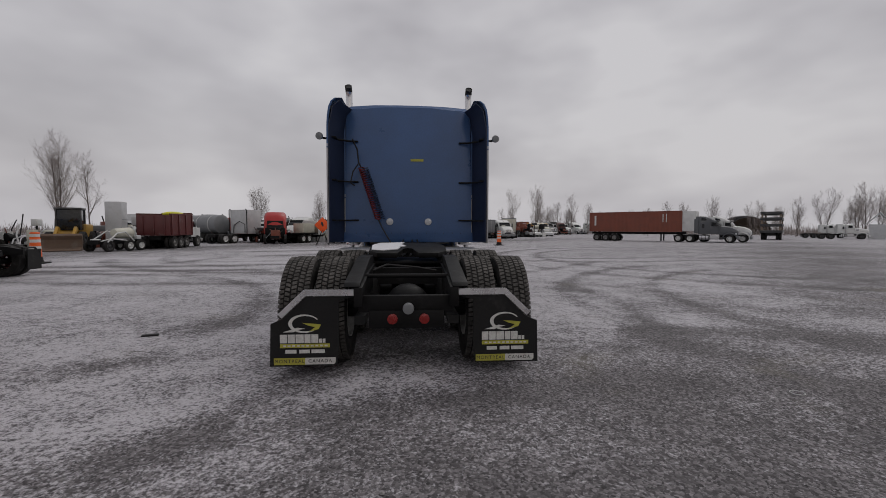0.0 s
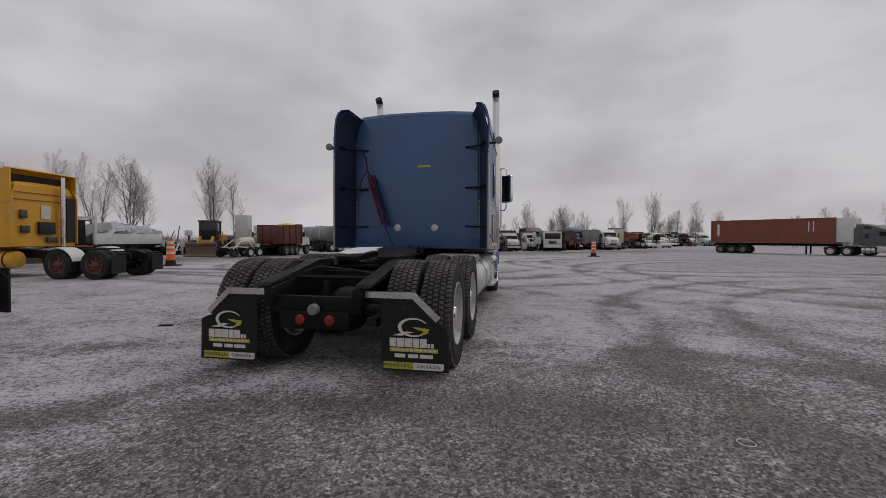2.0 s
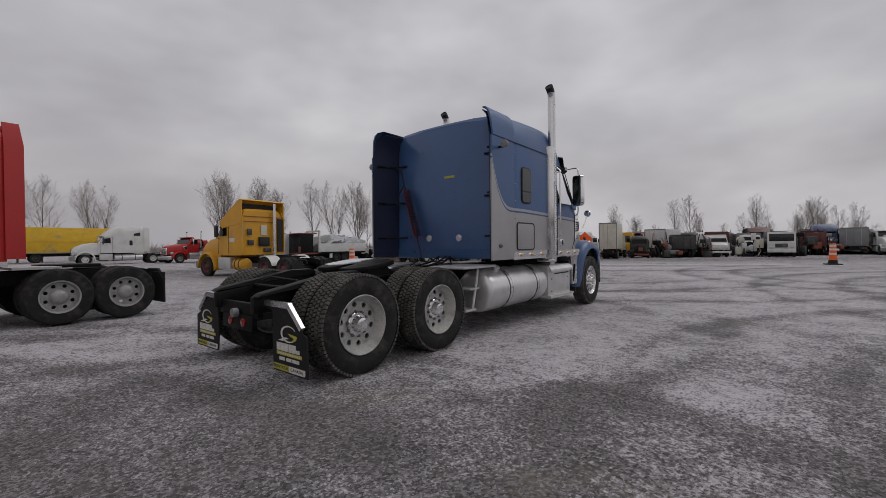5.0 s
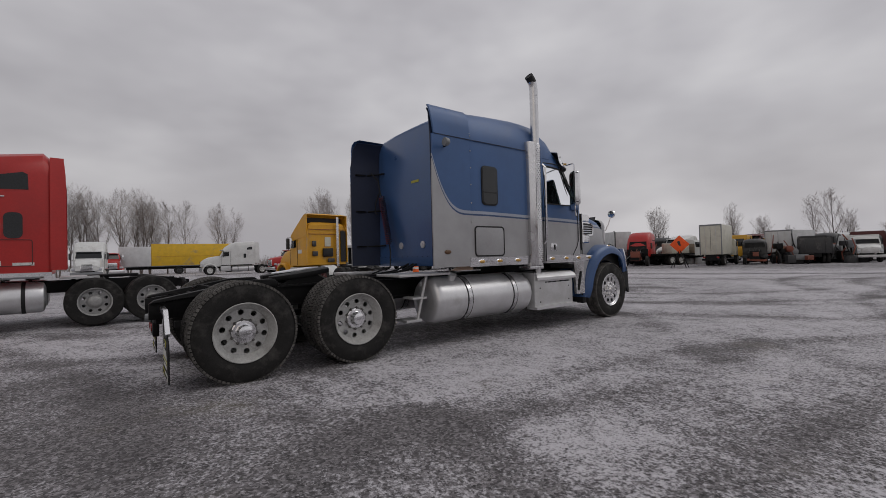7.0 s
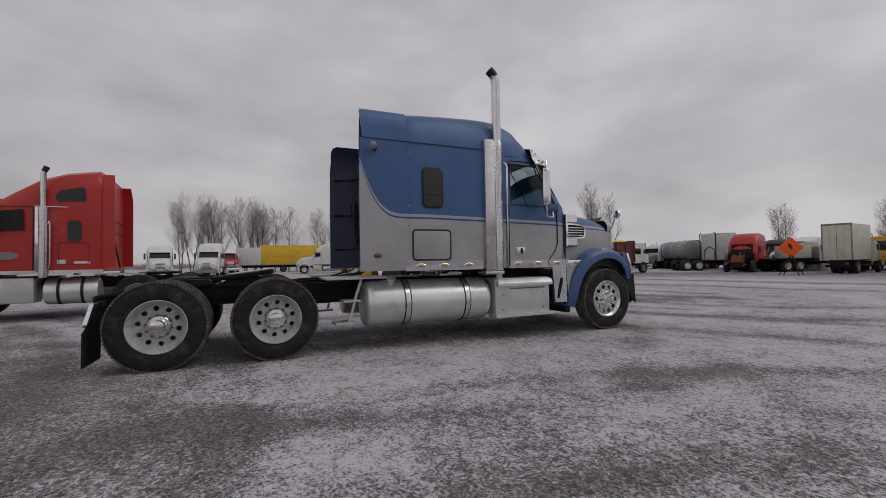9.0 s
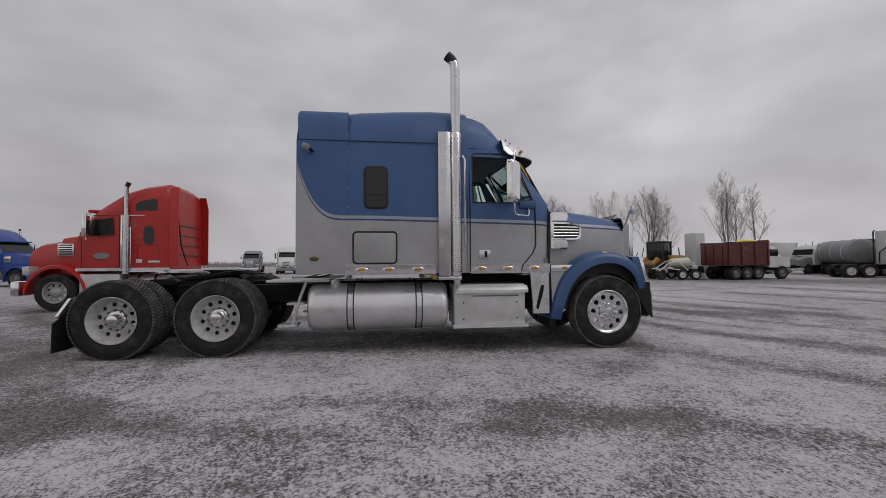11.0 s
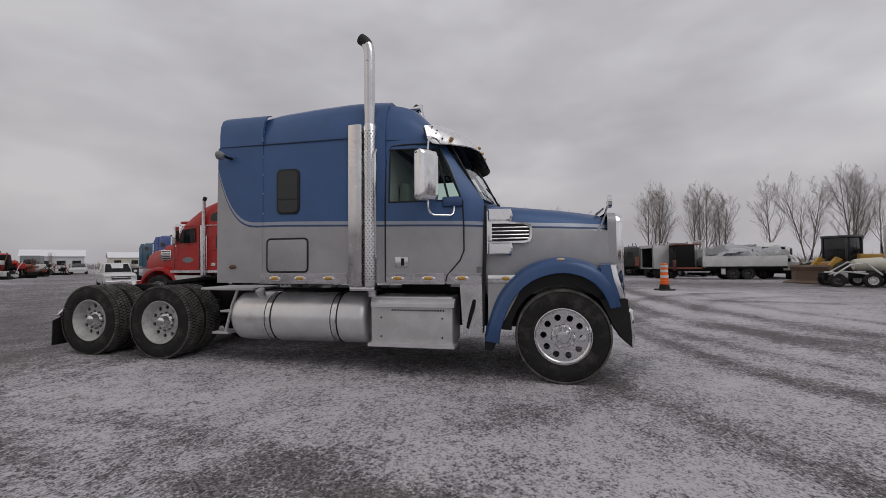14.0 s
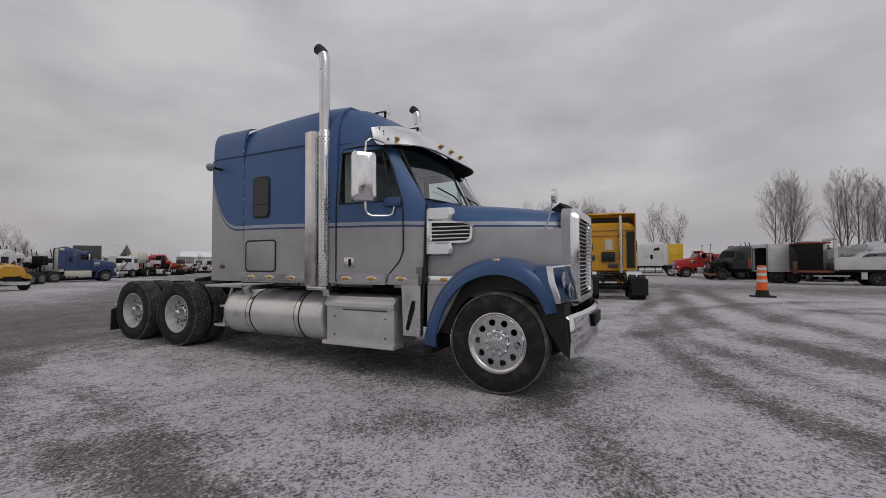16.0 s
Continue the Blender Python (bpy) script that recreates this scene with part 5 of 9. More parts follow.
    cyl(bm, (-0.95, 6.94, 0.47), (0.95, 6.94, 0.47), 0.06, 12)
    part("front_axle", bm, M_BLACK, truck)
    bm = B()
    box(bm, (-0.36, 4.7, 0.45), (0.36, 7.4, 1.3), 0.06)
    cyl(bm, (0, 1.4, 0.62), (0, 4.7, 0.7), 0.06, 12)
    part("engine", bm, M_SEAL, truck)
    bm = B()
    for x, z in ((-0.1, 0.99), (0.05, 0.97), (0.14, 1.0)):
        bm = B()
        tube(bm, [(x, 2.84, 1.14), (x * 1.2, 2.6, 1.04), (x, 2.2, z), (x * 0.5, 1.7, z - 0.02), (x, 1.45, 0.96)], 0.016, 6)
        part("air_line", bm, M_SEAL, truck)
    bm = B()
    tube(bm, [(-0.33, -0.3, 0.93), (-0.2, -0.25, 0.98), (0.1, -0.1, 0.94), (0.3, -0.05, 0.9)], 0.012, 6)
    part("frame_hose", bm, M_SEAL, truck)
    # fifth wheel: plate with a throat, tipped to the rear
    bm = B()
    plate = [(-0.08, 0.62), (-0.13, 0.42), (-0.36, 0.44), (-0.47, 0.60), (-0.48, 0.95), (-0.40, 1.15), (-0.2, 1.22), (0.2, 1.22), (0.40, 1.15), (0.48, 0.95), (0.47, 0.60), (0.36, 0.44), (0.13, 0.42), (0.08, 0.62), (0.06, 0.74), (0, 0.78), (-0.06, 0.74)]
    tilt = Matrix.Translation((0, 0.9, 1.07)) @ Matrix.Rotation(radians(7), 4, "X") @ Matrix.Translation((0, -0.82, 0))
    prism(bm, plate, "z", -0.03, 0.03, 0.008)
    fifth = part("fifth_wheel", bm, M_BLACK, truck, "black greasy coupling plate half covered with snow", tilt)
    bm = B()
    prism(bm, [(-0.44, 0.62), (-0.46, 0.95), (-0.38, 1.12), (-0.05, 1.18), (-0.1, 1.0), (-0.02, 0.9), (-0.1, 0.84), (-0.12, 0.66), (-0.3, 0.58)], "z", 0.03, 0.042, 0.004)
    part("snow_cover", bm, M_SNOW, fifth, "thin crust of snow")
    bm = B()
    for s in (-1, 1):
        prism(bm, [(0.55, 0.93), (1.25, 0.93), (1.05, 1.06), (0.75, 1.06)], "x", s * 0.40 - 0.03, s * 0.40 + 0.03)
    box(bm, (-0.5, 0.55, 0.925), (0.5, 1.3, 0.95))
    part("coupling_bracket", bm, M_BLACK, truck)
    # air line on its coil
    bm = B()
    a, b = Vector((-0.80, 2.74, 2.36)), Vector((-0.52, 2.72, 1.50))
    pts = []
    for k in range(24 * 9 + 1):
        f = k / (24 * 9)
        w = 2 * math.pi * k / 9
        pts.append(a.lerp(b, f) + Vector((0.045 * math.cos(w), 0.045 * math.sin(w), 0.012 * math.sin(w))))
    tube(bm, pts, 0.011, 5)
    hose = part("coiled_air_hose", bm, M_HOSE, truck, "coiled red air hose hanging from a bracket")
    bm = B()
    tube(bm, [(-0.92, 2.6, 2.80), (-0.86, 2.72, 2.66), (-0.84, 2.74, 2.45), (-0.80, 2.74, 2.36)], 0.014, 6)
    tube(bm, [(-0.84, 2.72, 2.42), (-0.93, 2.70, 2.28), (-0.97, 2.70, 2.10), (-0.90, 2.7, 2.05)], 0.012, 6)
    tube(bm, [b, (-0.45, 2.7, 1.35), (-0.3, 2.6, 1.1), (-0.2, 2.2, 1.0)], 0.012, 6)
    part("hose_hanger", bm, M_SEAL, hose)
    bm = B()
    pts = []
    for k in range(22 * 9 + 1):
        f, w = k / (22 * 9), 2 * math.pi * k / 9
        pts.append(a.lerp(b, f) + Vector((0.075 + 0.04 * math.cos(w), -0.03 + 0.04 * math.sin(w), 0.0)))
    tube(bm, pts, 0.009, 5)
    part("second_coil", bm, M_NAVY, hose)


fittings()


def mudflaps():
    """Rear flaps on bent polished hangers, with their printed panel."""
    for s in (-1, 1):
        y = -0.68
        bm = B()
        def q(pts, t=0.02):
            loft(bm, [[(s * x, y + d, z) for x, z in pts] for d in (-t, t)])
        q([(0.46, 0.80), (0.90, 0.80), (1.125, 0.585), (1.09, 0.55), (0.885, 0.745), (0.46, 0.745)])
        hang = part("flap_hanger", bm, M_VISOR, truck, "bent polished flap hanger")
        bm = B()
        q([(0.46, 0.735), (0.885, 0.735), (1.08, 0.545), (1.19, 0.50), (1.20, 0.12), (0.62, 0.12), (0.60, 0.30), (0.60, 0.70)], 0.007)
        flap = part("mud_flap", bm, M_FLAP, hang, "black mud flap with white and yellow print")
        c = s * 0.895
        yy = y - 0.0095
        def flat(name, pts, mtl, off=0.0):
            b2 = B()
            loft(b2, [[(c + x, yy - off + d, z) for x, z in pts] for d in (-0.0015, 0.0015)])
            return part(name, b2, mtl, flap)
        # bottom strip: lime half and white half
        flat("lime_strip", [(-0.27, 0.135), (0.0, 0.135), (0.0, 0.195), (-0.27, 0.195)], M_PRINT_Y)
        flat("white_strip", [(0.0, 0.135), (0.25, 0.135), (0.265, 0.15), (0.265, 0.195), (0.0, 0.195)], M_PRINT_W)
        flat("lime_bar", [(-0.215, 0.286), (0.215, 0.286), (0.215, 0.320), (-0.215, 0.320)], M_PRINT_Y)
        # the mark: a swoosh ring with a tail
        b2 = B()
        arcp = [(0.115 * math.cos(radians(a)) + 0.005, 0.50 + 0.068 * math.sin(radians(a)), 0.008 + 0.034 * math.sin(radians((a - 20) / 320 * 180))) for a in range(30, 331, 15)]
        for (x0, z0, w0), (x1, z1, w1) in zip(arcp, arcp[1:]):
            k0, k1 = 1 + w0 * 7, 1 + w1 * 7
            vs = [(x0, z0), (x1, z1), (x1 * k1, 0.50 + (z1 - 0.50) * k1), (x0 * k0, 0.50 + (z0 - 0.50) * k0)]
            b2.faces.new([b2.verts.new((c + x, yy - 0.001, z)) for x, z in vs])
        bmesh.ops.remove_doubles(b2, verts=b2.verts, dist=0.0005)
        part("swoosh", b2, M_PRINT_W, flap)
        flat("swoosh_tail", [(-0.02, 0.505), (0.06, 0.50), (0.14, 0.49), (0.12, 0.45), (0.03, 0.425), (0.09, 0.468), (0.03, 0.482)], M_PRINT_Y)
        flat("swoosh_wing", [(-0.19, 0.425), (-0.06, 0.465), (0.0, 0.455), (-0.06, 0.445), (-0.10, 0.425)], M_PRINT_W)
        # brand block as plain shapes, then the number bars
        x = -0.215
        for w, h in ((0.06, 0.076), (0.06, 0.076), (0.07, 0.076), (0.052, 0.076), (0.06, 0.076), (0.024, 0.036), (0.024, 0.036)):
            flat("brand_block", [(x, 0.328), (x + w, 0.328), (x + w, 0.328 + h), (x, 0.328 + h)], M_PRINT_W)
            x += w + 0.007
        for x0, x1 in ((-0.17, -0.075), (-0.05, 0.04), (0.055, 0.17)):
            flat("number_bar", [(x0, 0.236), (x1, 0.236), (x1, 0.268), (x0, 0.268)], M_PRINT_W)
        for k in range(10):
            flat("small_bar", [(-0.19 + 0.04 * k, 0.297), (-0.165 + 0.04 * k, 0.297), (-0.165 + 0.04 * k, 0.310), (-0.19 + 0.04 * k, 0.310)], M_PRINT_W, 0.002)
        for word, px_ in (("MONTREAL", -0.135), ("CANADA", 0.13)):
            cu = bpy.data.curves.new("lettering", "FONT")
            cu.body, cu.size, cu.align_x, cu.align_y, cu.extrude, cu.space_character = word, 0.042, "CENTER", "CENTER", 0.001, 1.25
            cu.materials.append(M_PRINT_K)
            ob = new("lettering", cu)
            ob.parent = flap
            ob.matrix_basis = pose(c + px_, yy - 0.004, 0.166, 90, 0, 0)


mudflaps()
for s in (-1, 1):
    for y, t in ((0.0, 7), (1.29, 31)):
        wheel(truck, s * 1.045, y, 0.515, s, False, True, t)
        wheel(truck, s * 0.715, y, 0.515, s, False, False, t + 11)
    wheel(truck, s * 1.035, 6.94, 0.48, s, True, True, 15, 1.04)


# ---- other vehicles ----
noise.seed_set(7)


def plain_wheels(color):
    """A tyre and a rim about x for vehicles further off."""
    t, r = B(), B()
    lathe(t, [(-0.13, 0.28), (-0.14, 0.36), (-0.135, 0.47), (-0.10, 0.505), (0.10, 0.505), (0.135, 0.47), (0.14, 0.36), (0.13, 0.28)], 28, closed=True)
    holed_disc(r, 0.06, 0.14, 0.252, 0.2, 0.032, 8)
    lathe(r, [(-0.12, 0.29), (0.142, 0.295), (0.135, 0.272), (0.06, 0.25), (0.03, 0.255)], 32, closed=True)
    lathe(r, [(0.055, 0.145), (0.10, 0.12), (0.13, 0.07), (0.132, 0.02)], 20)
    return finish(t, "tyre", M_RUBBER), finish(r, "rim", color)


M_DULLRIM = surface("dull_grey_rim", (0.20, 0.195, 0.19), 0.6, 0.2, 0.3, 8, 60)
PW = {"steel": plain_wheels(M_DULLRIM), "white": plain_wheels(P_WHITE), "red": plain_wheels(P_MAROON), "dark": plain_wheels(P_DARK), "alu": plain_wheels(surface("pale_rim", (0.32, 0.32, 0.315), 0.45, 0.25, 0.2, 8, 60))}


def pwheel(parent, x, y, side, kind="steel", r=0.505, dual=False):
    t, rim = PW[kind]
    k = r / 0.505
    m = Matrix.Translation((x, y, r)) @ (Matrix.Identity(4) if side > 0 else Matrix.Rotation(math.pi, 4, "Z")) @ Matrix.Scale(k, 4)
    w = part("wheel", rim, None, parent, "", m)
    part("tyre", t, None, w)
    if dual:
        part("inner_tyre", t, None, w, "", Matrix.Translation((-0.33, 0, 0)))


def slab(parent, name, lo, hi, mtl, bevel=0.02, label=""):
    return part(name, box(B(), lo, hi, bevel), mtl, parent, label)


def sym(parent, name, mtl, fn, label=""):
    """The same part on both sides; fn(bm, s) draws it."""
    for s in (-1, 1):
        bm = B()
        fn(bm, s)
        part(name, bm, mtl, parent, label)


def skin(secs):
    bm = B()
    loft(bm, secs)
    return bm


def tractor(label, m, paintm, wheels="steel", roof=3.5, style="classic", stack=True, wb=6.0, sleeper_len=1.75, flaps=True, extra=None, ext=0.45, back=2.1, windows=True, tandem=0.65):
    """A conventional sleeper tractor, nose to +y, rear axle pair about y = 0."""
    tr = thing("tractor_unit", label, "truck", m)
    yf = wb                       # front axle
    cab0 = yf - back              # back of the cab
    sl0 = cab0 - sleeper_len      # back of the sleeper
    top = roof
    # sleeper and cab skins
    def sec(y, w, lo, shoulder, h):
        half = [(w, lo), (w, (lo + shoulder) / 2), (w, shoulder), (w - 0.04, shoulder + (h - shoulder) * 0.45), (w - 0.14, shoulder + (h - shoulder) * 0.8), (w - 0.32, h - 0.02), (0.35, h)]
        return [(x, y, z) for x, z in mirror_pts(half)]
    body = part("cab", skin([sec(sl0, 1.18, 1.12, top - 0.55, top - 0.12), sec(sl0 + 0.12, 1.22, 1.10, top - 0.5, top), sec(cab0 - 0.5, 1.22, 1.10, top - 0.6, top - 0.10), sec(cab0, 1.21, 1.10, top - 0.85, top - 0.28),
                             sec(cab0 + 0.45, 1.17, 1.10, min(top - 0.9, 2.6), max(2.85, top - 0.6)), sec(cab0 + 0.72, 1.14, 1.10, 2.5, 2.78), sec(cab0 + 1.15, 1.08, 1.10, 1.98, 2.10)]), paintm, tr, "", angle=32)
    # windscreen, door glass and sleeper glass as panes set just proud
    bm = B()
    bm.faces.new([bm.verts.new(p) for p in ((-0.98, cab0 + 1.16, 2.12), (0.98, cab0 + 1.16, 2.12), (0.9, cab0 + 0.76, 2.72), (-0.9, cab0 + 0.76, 2.72))])
    part("windscreen", bm, M_DARKGLASS, body)
    def side_glass(bm, s):
        bm.faces.new([bm.verts.new(p) for p in ((s * 1.224, cab0 + 0.20, 2.08), (s * 1.168, cab0 + 0.90, 2.06), (s * 1.168, cab0 + 0.72, 2.50), (s * 1.224, cab0 + 0.22, 2.56))])
        bmesh.ops.solidify(bm, geom=list(bm.faces), thickness=0.01)
    sym(body, "door_window", M_DARKGLASS, side_glass)
    def sl_glass(bm, s):
        prism(bm, [(sl0 + sleeper_len * 0.44 + a, 2.08 + b) for a, b in rounded(0.26, 0.5, 0.09, 4)], "x", min(s * 1.215, s * 1.232), max(s * 1.215, s * 1.232))
    if windows:
        sym(body, "sleeper_window", M_DARKGLASS, sl_glass)
    if top > 3.3 and windows:
        def hi_glass(bm, s):
            prism(bm, [(sl0 + 0.32, 2.78), (sl0 + 0.84, 2.76), (sl0 + 0.88, 2.82), (sl0 + 0.87, 2.94), (sl0 + 0.80, 3.02), (sl0 + 0.40, 3.12), (sl0 + 0.33, 3.08)], "x", min(s * 1.16, s * 1.225), max(s * 1.16, s * 1.225))
        sym(body, "roof_window", M_DARKGLASS, hi_glass)
    def door(bm, s):
        tube(bm, [(s * 1.215, cab0 + 0.05, 1.15), (s * 1.215, cab0 + 0.05, 2.62), (s * 1.16, cab0 + 0.72, 2.62), (s * 1.16, cab0 + 1.0, 2.05), (s * 1.16, cab0 + 1.0, 1.15)], 0.01, 5)
    sym(body, "door_gap", M_SEAL, door)
    def extender(bm, s):
        loft(bm, [[(s * 1.22, sl0 - ext, z0), (s * 1.22, sl0 + 0.02, z0), (s * 1.18, sl0 + 0.02, z0), (s * 1.18, sl0 - ext, z0)] for z0 in (1.2, top - 0.5)] +
             [[(s * 1.08, sl0 - ext + 0.03, top - 0.12), (s * 1.08, sl0 + 0.02, top - 0.12), (s * 1.05, sl0 + 0.02, top - 0.12), (s * 1.05, sl0 - ext + 0.03, top - 0.12)]])
    sym(tr, "side_extender", paintm, extender)
    # nose
    nose = 1.75 if style != "aero" else 1.45
    fr = yf + (0.95 if style != "aero" else 0.85)
    def nsec(y, w, t):
        half = [(w - 0.05, 0.95), (w, 1.3), (w - 0.02, t - 0.25), (w - 0.12, t - 0.07), (w * 0.5, t), (0.1, t + 0.01)]
        return [(x, y, z) for x, z in mirror_pts(half)]
    wn = 0.62 if style != "aero" else 0.85
    hood = part("bonnet", skin([nsec(cab0 + 1.02, 1.05, 2.12), nsec(cab0 + 1.6, 0.98, 2.06), nsec(yf + 0.1, 0.85 if style != "aero" else 0.98, 1.95), nsec(fr - 0.25, wn + 0.08, 1.86 if style != "aero" else 1.7), nsec(fr, wn, 1.72 if style != "aero" else 1.45)]), paintm, tr)
    slab(hood, "grille", (-0.46, fr - 0.02, 0.92), (0.46, fr + 0.05, 1.66 if style != "aero" else 1.4), M_CHROME, 0.03)
    for k in range(7):
        slab(hood, "grille_slot", (-0.40, fr + 0.04, 0.98 + k * 0.085), (0.40, fr + 0.055, 1.02 + k * 0.085), M_SEAL, 0)
    def vent(bm, s):
        box(bm, (min(s * 0.95, s * 1.04), cab0 + 1.25, 1.5), (max(s * 0.95, s * 1.04), cab0 + 1.65, 1.85), 0.03)
    if style == "classic":
        sym(hood, "side_vent", M_CHROME, vent)
        def slits(bm, s):
            for k in range(5):
                z0 = 1.54 + k * 0.062
                box(bm, (min(s * 0.955, s * 1.046), cab0 + 1.29, z0), (max(s * 0.955, s * 1.046), cab0 + 1.61, z0 + 0.03))
        sym(hood, "vent_slits", M_SEAL, slits)
    def fender(bm, s):
        arc = [(yf + 0.78 * math.cos(radians(a)), 0.5 + 0.78 * math.sin(radians(a))) for a in range(5, 186, 15)]
        loft(bm, [[(s * 0.55, y, z), (s * 1.08, y, z), (s * 1.17, y + (yf - y) * 0.04, z - 0.05), (s * 1.17, y + (yf - y) * 0.1, z - 0.12), (s * 0.55, y + (yf - y) * 0.05, z - 0.06)] for y, z in arc])
    sym(tr, "front_fender", paintm, fender)
    def lamp(bm, s):
        box(bm, (min(s * 0.68, s * 1.08), fr - 0.30, 0.98), (max(s * 0.68, s * 1.08), fr - 0.12, 1.22), 0.04)
    sym(tr, "headlamp", M_LENS_CLEAR, lamp)
    slab(tr, "front_bumper", (-1.15, fr - 0.12, 0.42), (1.15, fr + 0.10, 0.82), M_CHROME if style == "classic" else P_GREY, 0.06)
    slab(tr, "sun_visor", (-1.0, cab0 + 0.62, 2.72), (1.0, cab0 + 0.95, 2.80), paintm, 0.02)
    # running gear
    def rail(bm, s):
        prism(bm, [(-1.35, 0.70), (-1.35, 0.86), (-0.9, 0.95), (yf + 0.6, 0.95), (yf + 0.6, 0.72)], "x", min(s * 0.38, s * 0.46), max(s * 0.38, s * 0.46))
    sym(tr, "chassis_rail", M_BLACK, rail)
    def tank(bm, s):
        lathe(bm, [(sl0 + 0.1, 0.2), (sl0 + 0.13, 0.29), (sl0 + 0.2, 0.31), (cab0 - 0.15, 0.31), (cab0 - 0.1, 0.29), (cab0 - 0.08, 0.2)], 24, (s * 0.85, 0, 0.66), "y")
    sym(tr, "fuel_tank", M_ALU if paintm is not P_YELLOW else P_YELLOW, tank)
    def strap(bm, s):
        for f in (0.25, 0.75):
            y = sl0 + 0.2 + (cab0 - sl0 - 0.35) * f
            lathe(bm, [(y - 0.03, 0.309), (y - 0.03, 0.318), (y + 0.03, 0.318), (y + 0.03, 0.309)], 24, (s * 0.85, 0, 0.66), "y")
    sym(tr, "tank_strap", M_SEAL, strap)
    def steps(bm, s):
        box(bm, (min(s * 0.6, s * 1.15), cab0 + 0.05, 0.42), (max(s * 0.6, s * 1.15), cab0 + 1.05, 1.0), 0.03)
    sym(tr, "step_box", M_ALUD, steps)
    if stack:
        def pipe(bm, s):
            tube(bm, [(s * 1.28, cab0 - 0.14, 1.0), (s * 1.28, cab0 - 0.14, 2.6)], 0.085, 14)
            tube(bm, [(s * 1.28, cab0 - 0.14, 2.6), (s * 1.28, cab0 - 0.14, max(3.3, top - 0.2)), (s * 1.28, cab0 - 0.20, max(3.45, top - 0.06))], 0.055, 12)
        sym(tr, "exhaust_pipe", M_STEEL, pipe)
        def soot(bm, s):
            tube(bm, [(s * 1.28, cab0 - 0.15, max(3.3, top - 0.2) + 0.03), (s * 1.28, cab0 - 0.203, max(3.45, top - 0.06) + 0.006)], 0.058, 12)
        sym(tr, "sooty_tip", M_SEAL, soot)
    def mirror(bm, s):
        box(bm, (min(s * 1.3, s * 1.48), cab0 + 0.72, 2.0), (max(s * 1.3, s * 1.48), cab0 + 0.84, 2.6), 0.03)
        tube(bm, [(s * 1.15, cab0 + 0.8, 2.66), (s * 1.38, cab0 + 0.78, 2.66), (s * 1.38, cab0 + 0.78, 1.94), (s * 1.18, cab0 + 0.85, 1.94)], 0.016, 6)
    sym(tr, "door_mirror", M_CHROME if style == "classic" else P_DARK, mirror)
    bm = B()
    prism(bm, [(-0.45, -0.3), (-0.12, -0.35), (0, 0.1), (0.12, -0.35), (0.45, -0.3), (0.47, 0.35), (0.25, 0.6), (-0.25, 0.6), (-0.47, 0.35)], "z", 1.0, 1.06, 0.01)
    part("fifth_wheel", bm, M_BLACK, tr, "dark coupling plate")
    bm = B()
    for y in (-tandem, tandem):
        cyl(bm, (-0.9, y, 0.5), (0.9, y, 0.5), 0.09, 10)
    part("rear_axles", bm, M_BLACK, tr)
    for s in (-1, 1):
        for y in (-tandem, tandem):
            pwheel(tr, s * 1.04, y, s, wheels, dual=True)
        pwheel(tr, s * 1.02, yf, s, wheels)
    if flaps:
        def flap(bm, s):
            box(bm, (min(s * 0.62, s * 1.2), -tandem - 0.67, 0.22), (max(s * 0.62, s * 1.2), -tandem - 0.64, 0.85))
            tube(bm, [(s * 0.44, -tandem - 0.65, 0.9), (s * 0.95, -tandem - 0.65, 0.9), (s * 1.2, -tandem - 0.65, 0.7)], 0.03, 6)
        sym(tr, "mud_flap", M_FLAP, flap)
    if extra:
        extra(tr, sl0, cab0, top)
    return tr


def S(x, y, rz, k=1.0):
    return pose(x, y, ground_z(x, y) - 0.01, 0, 0, rz) @ Matrix.Scale(k, 4)


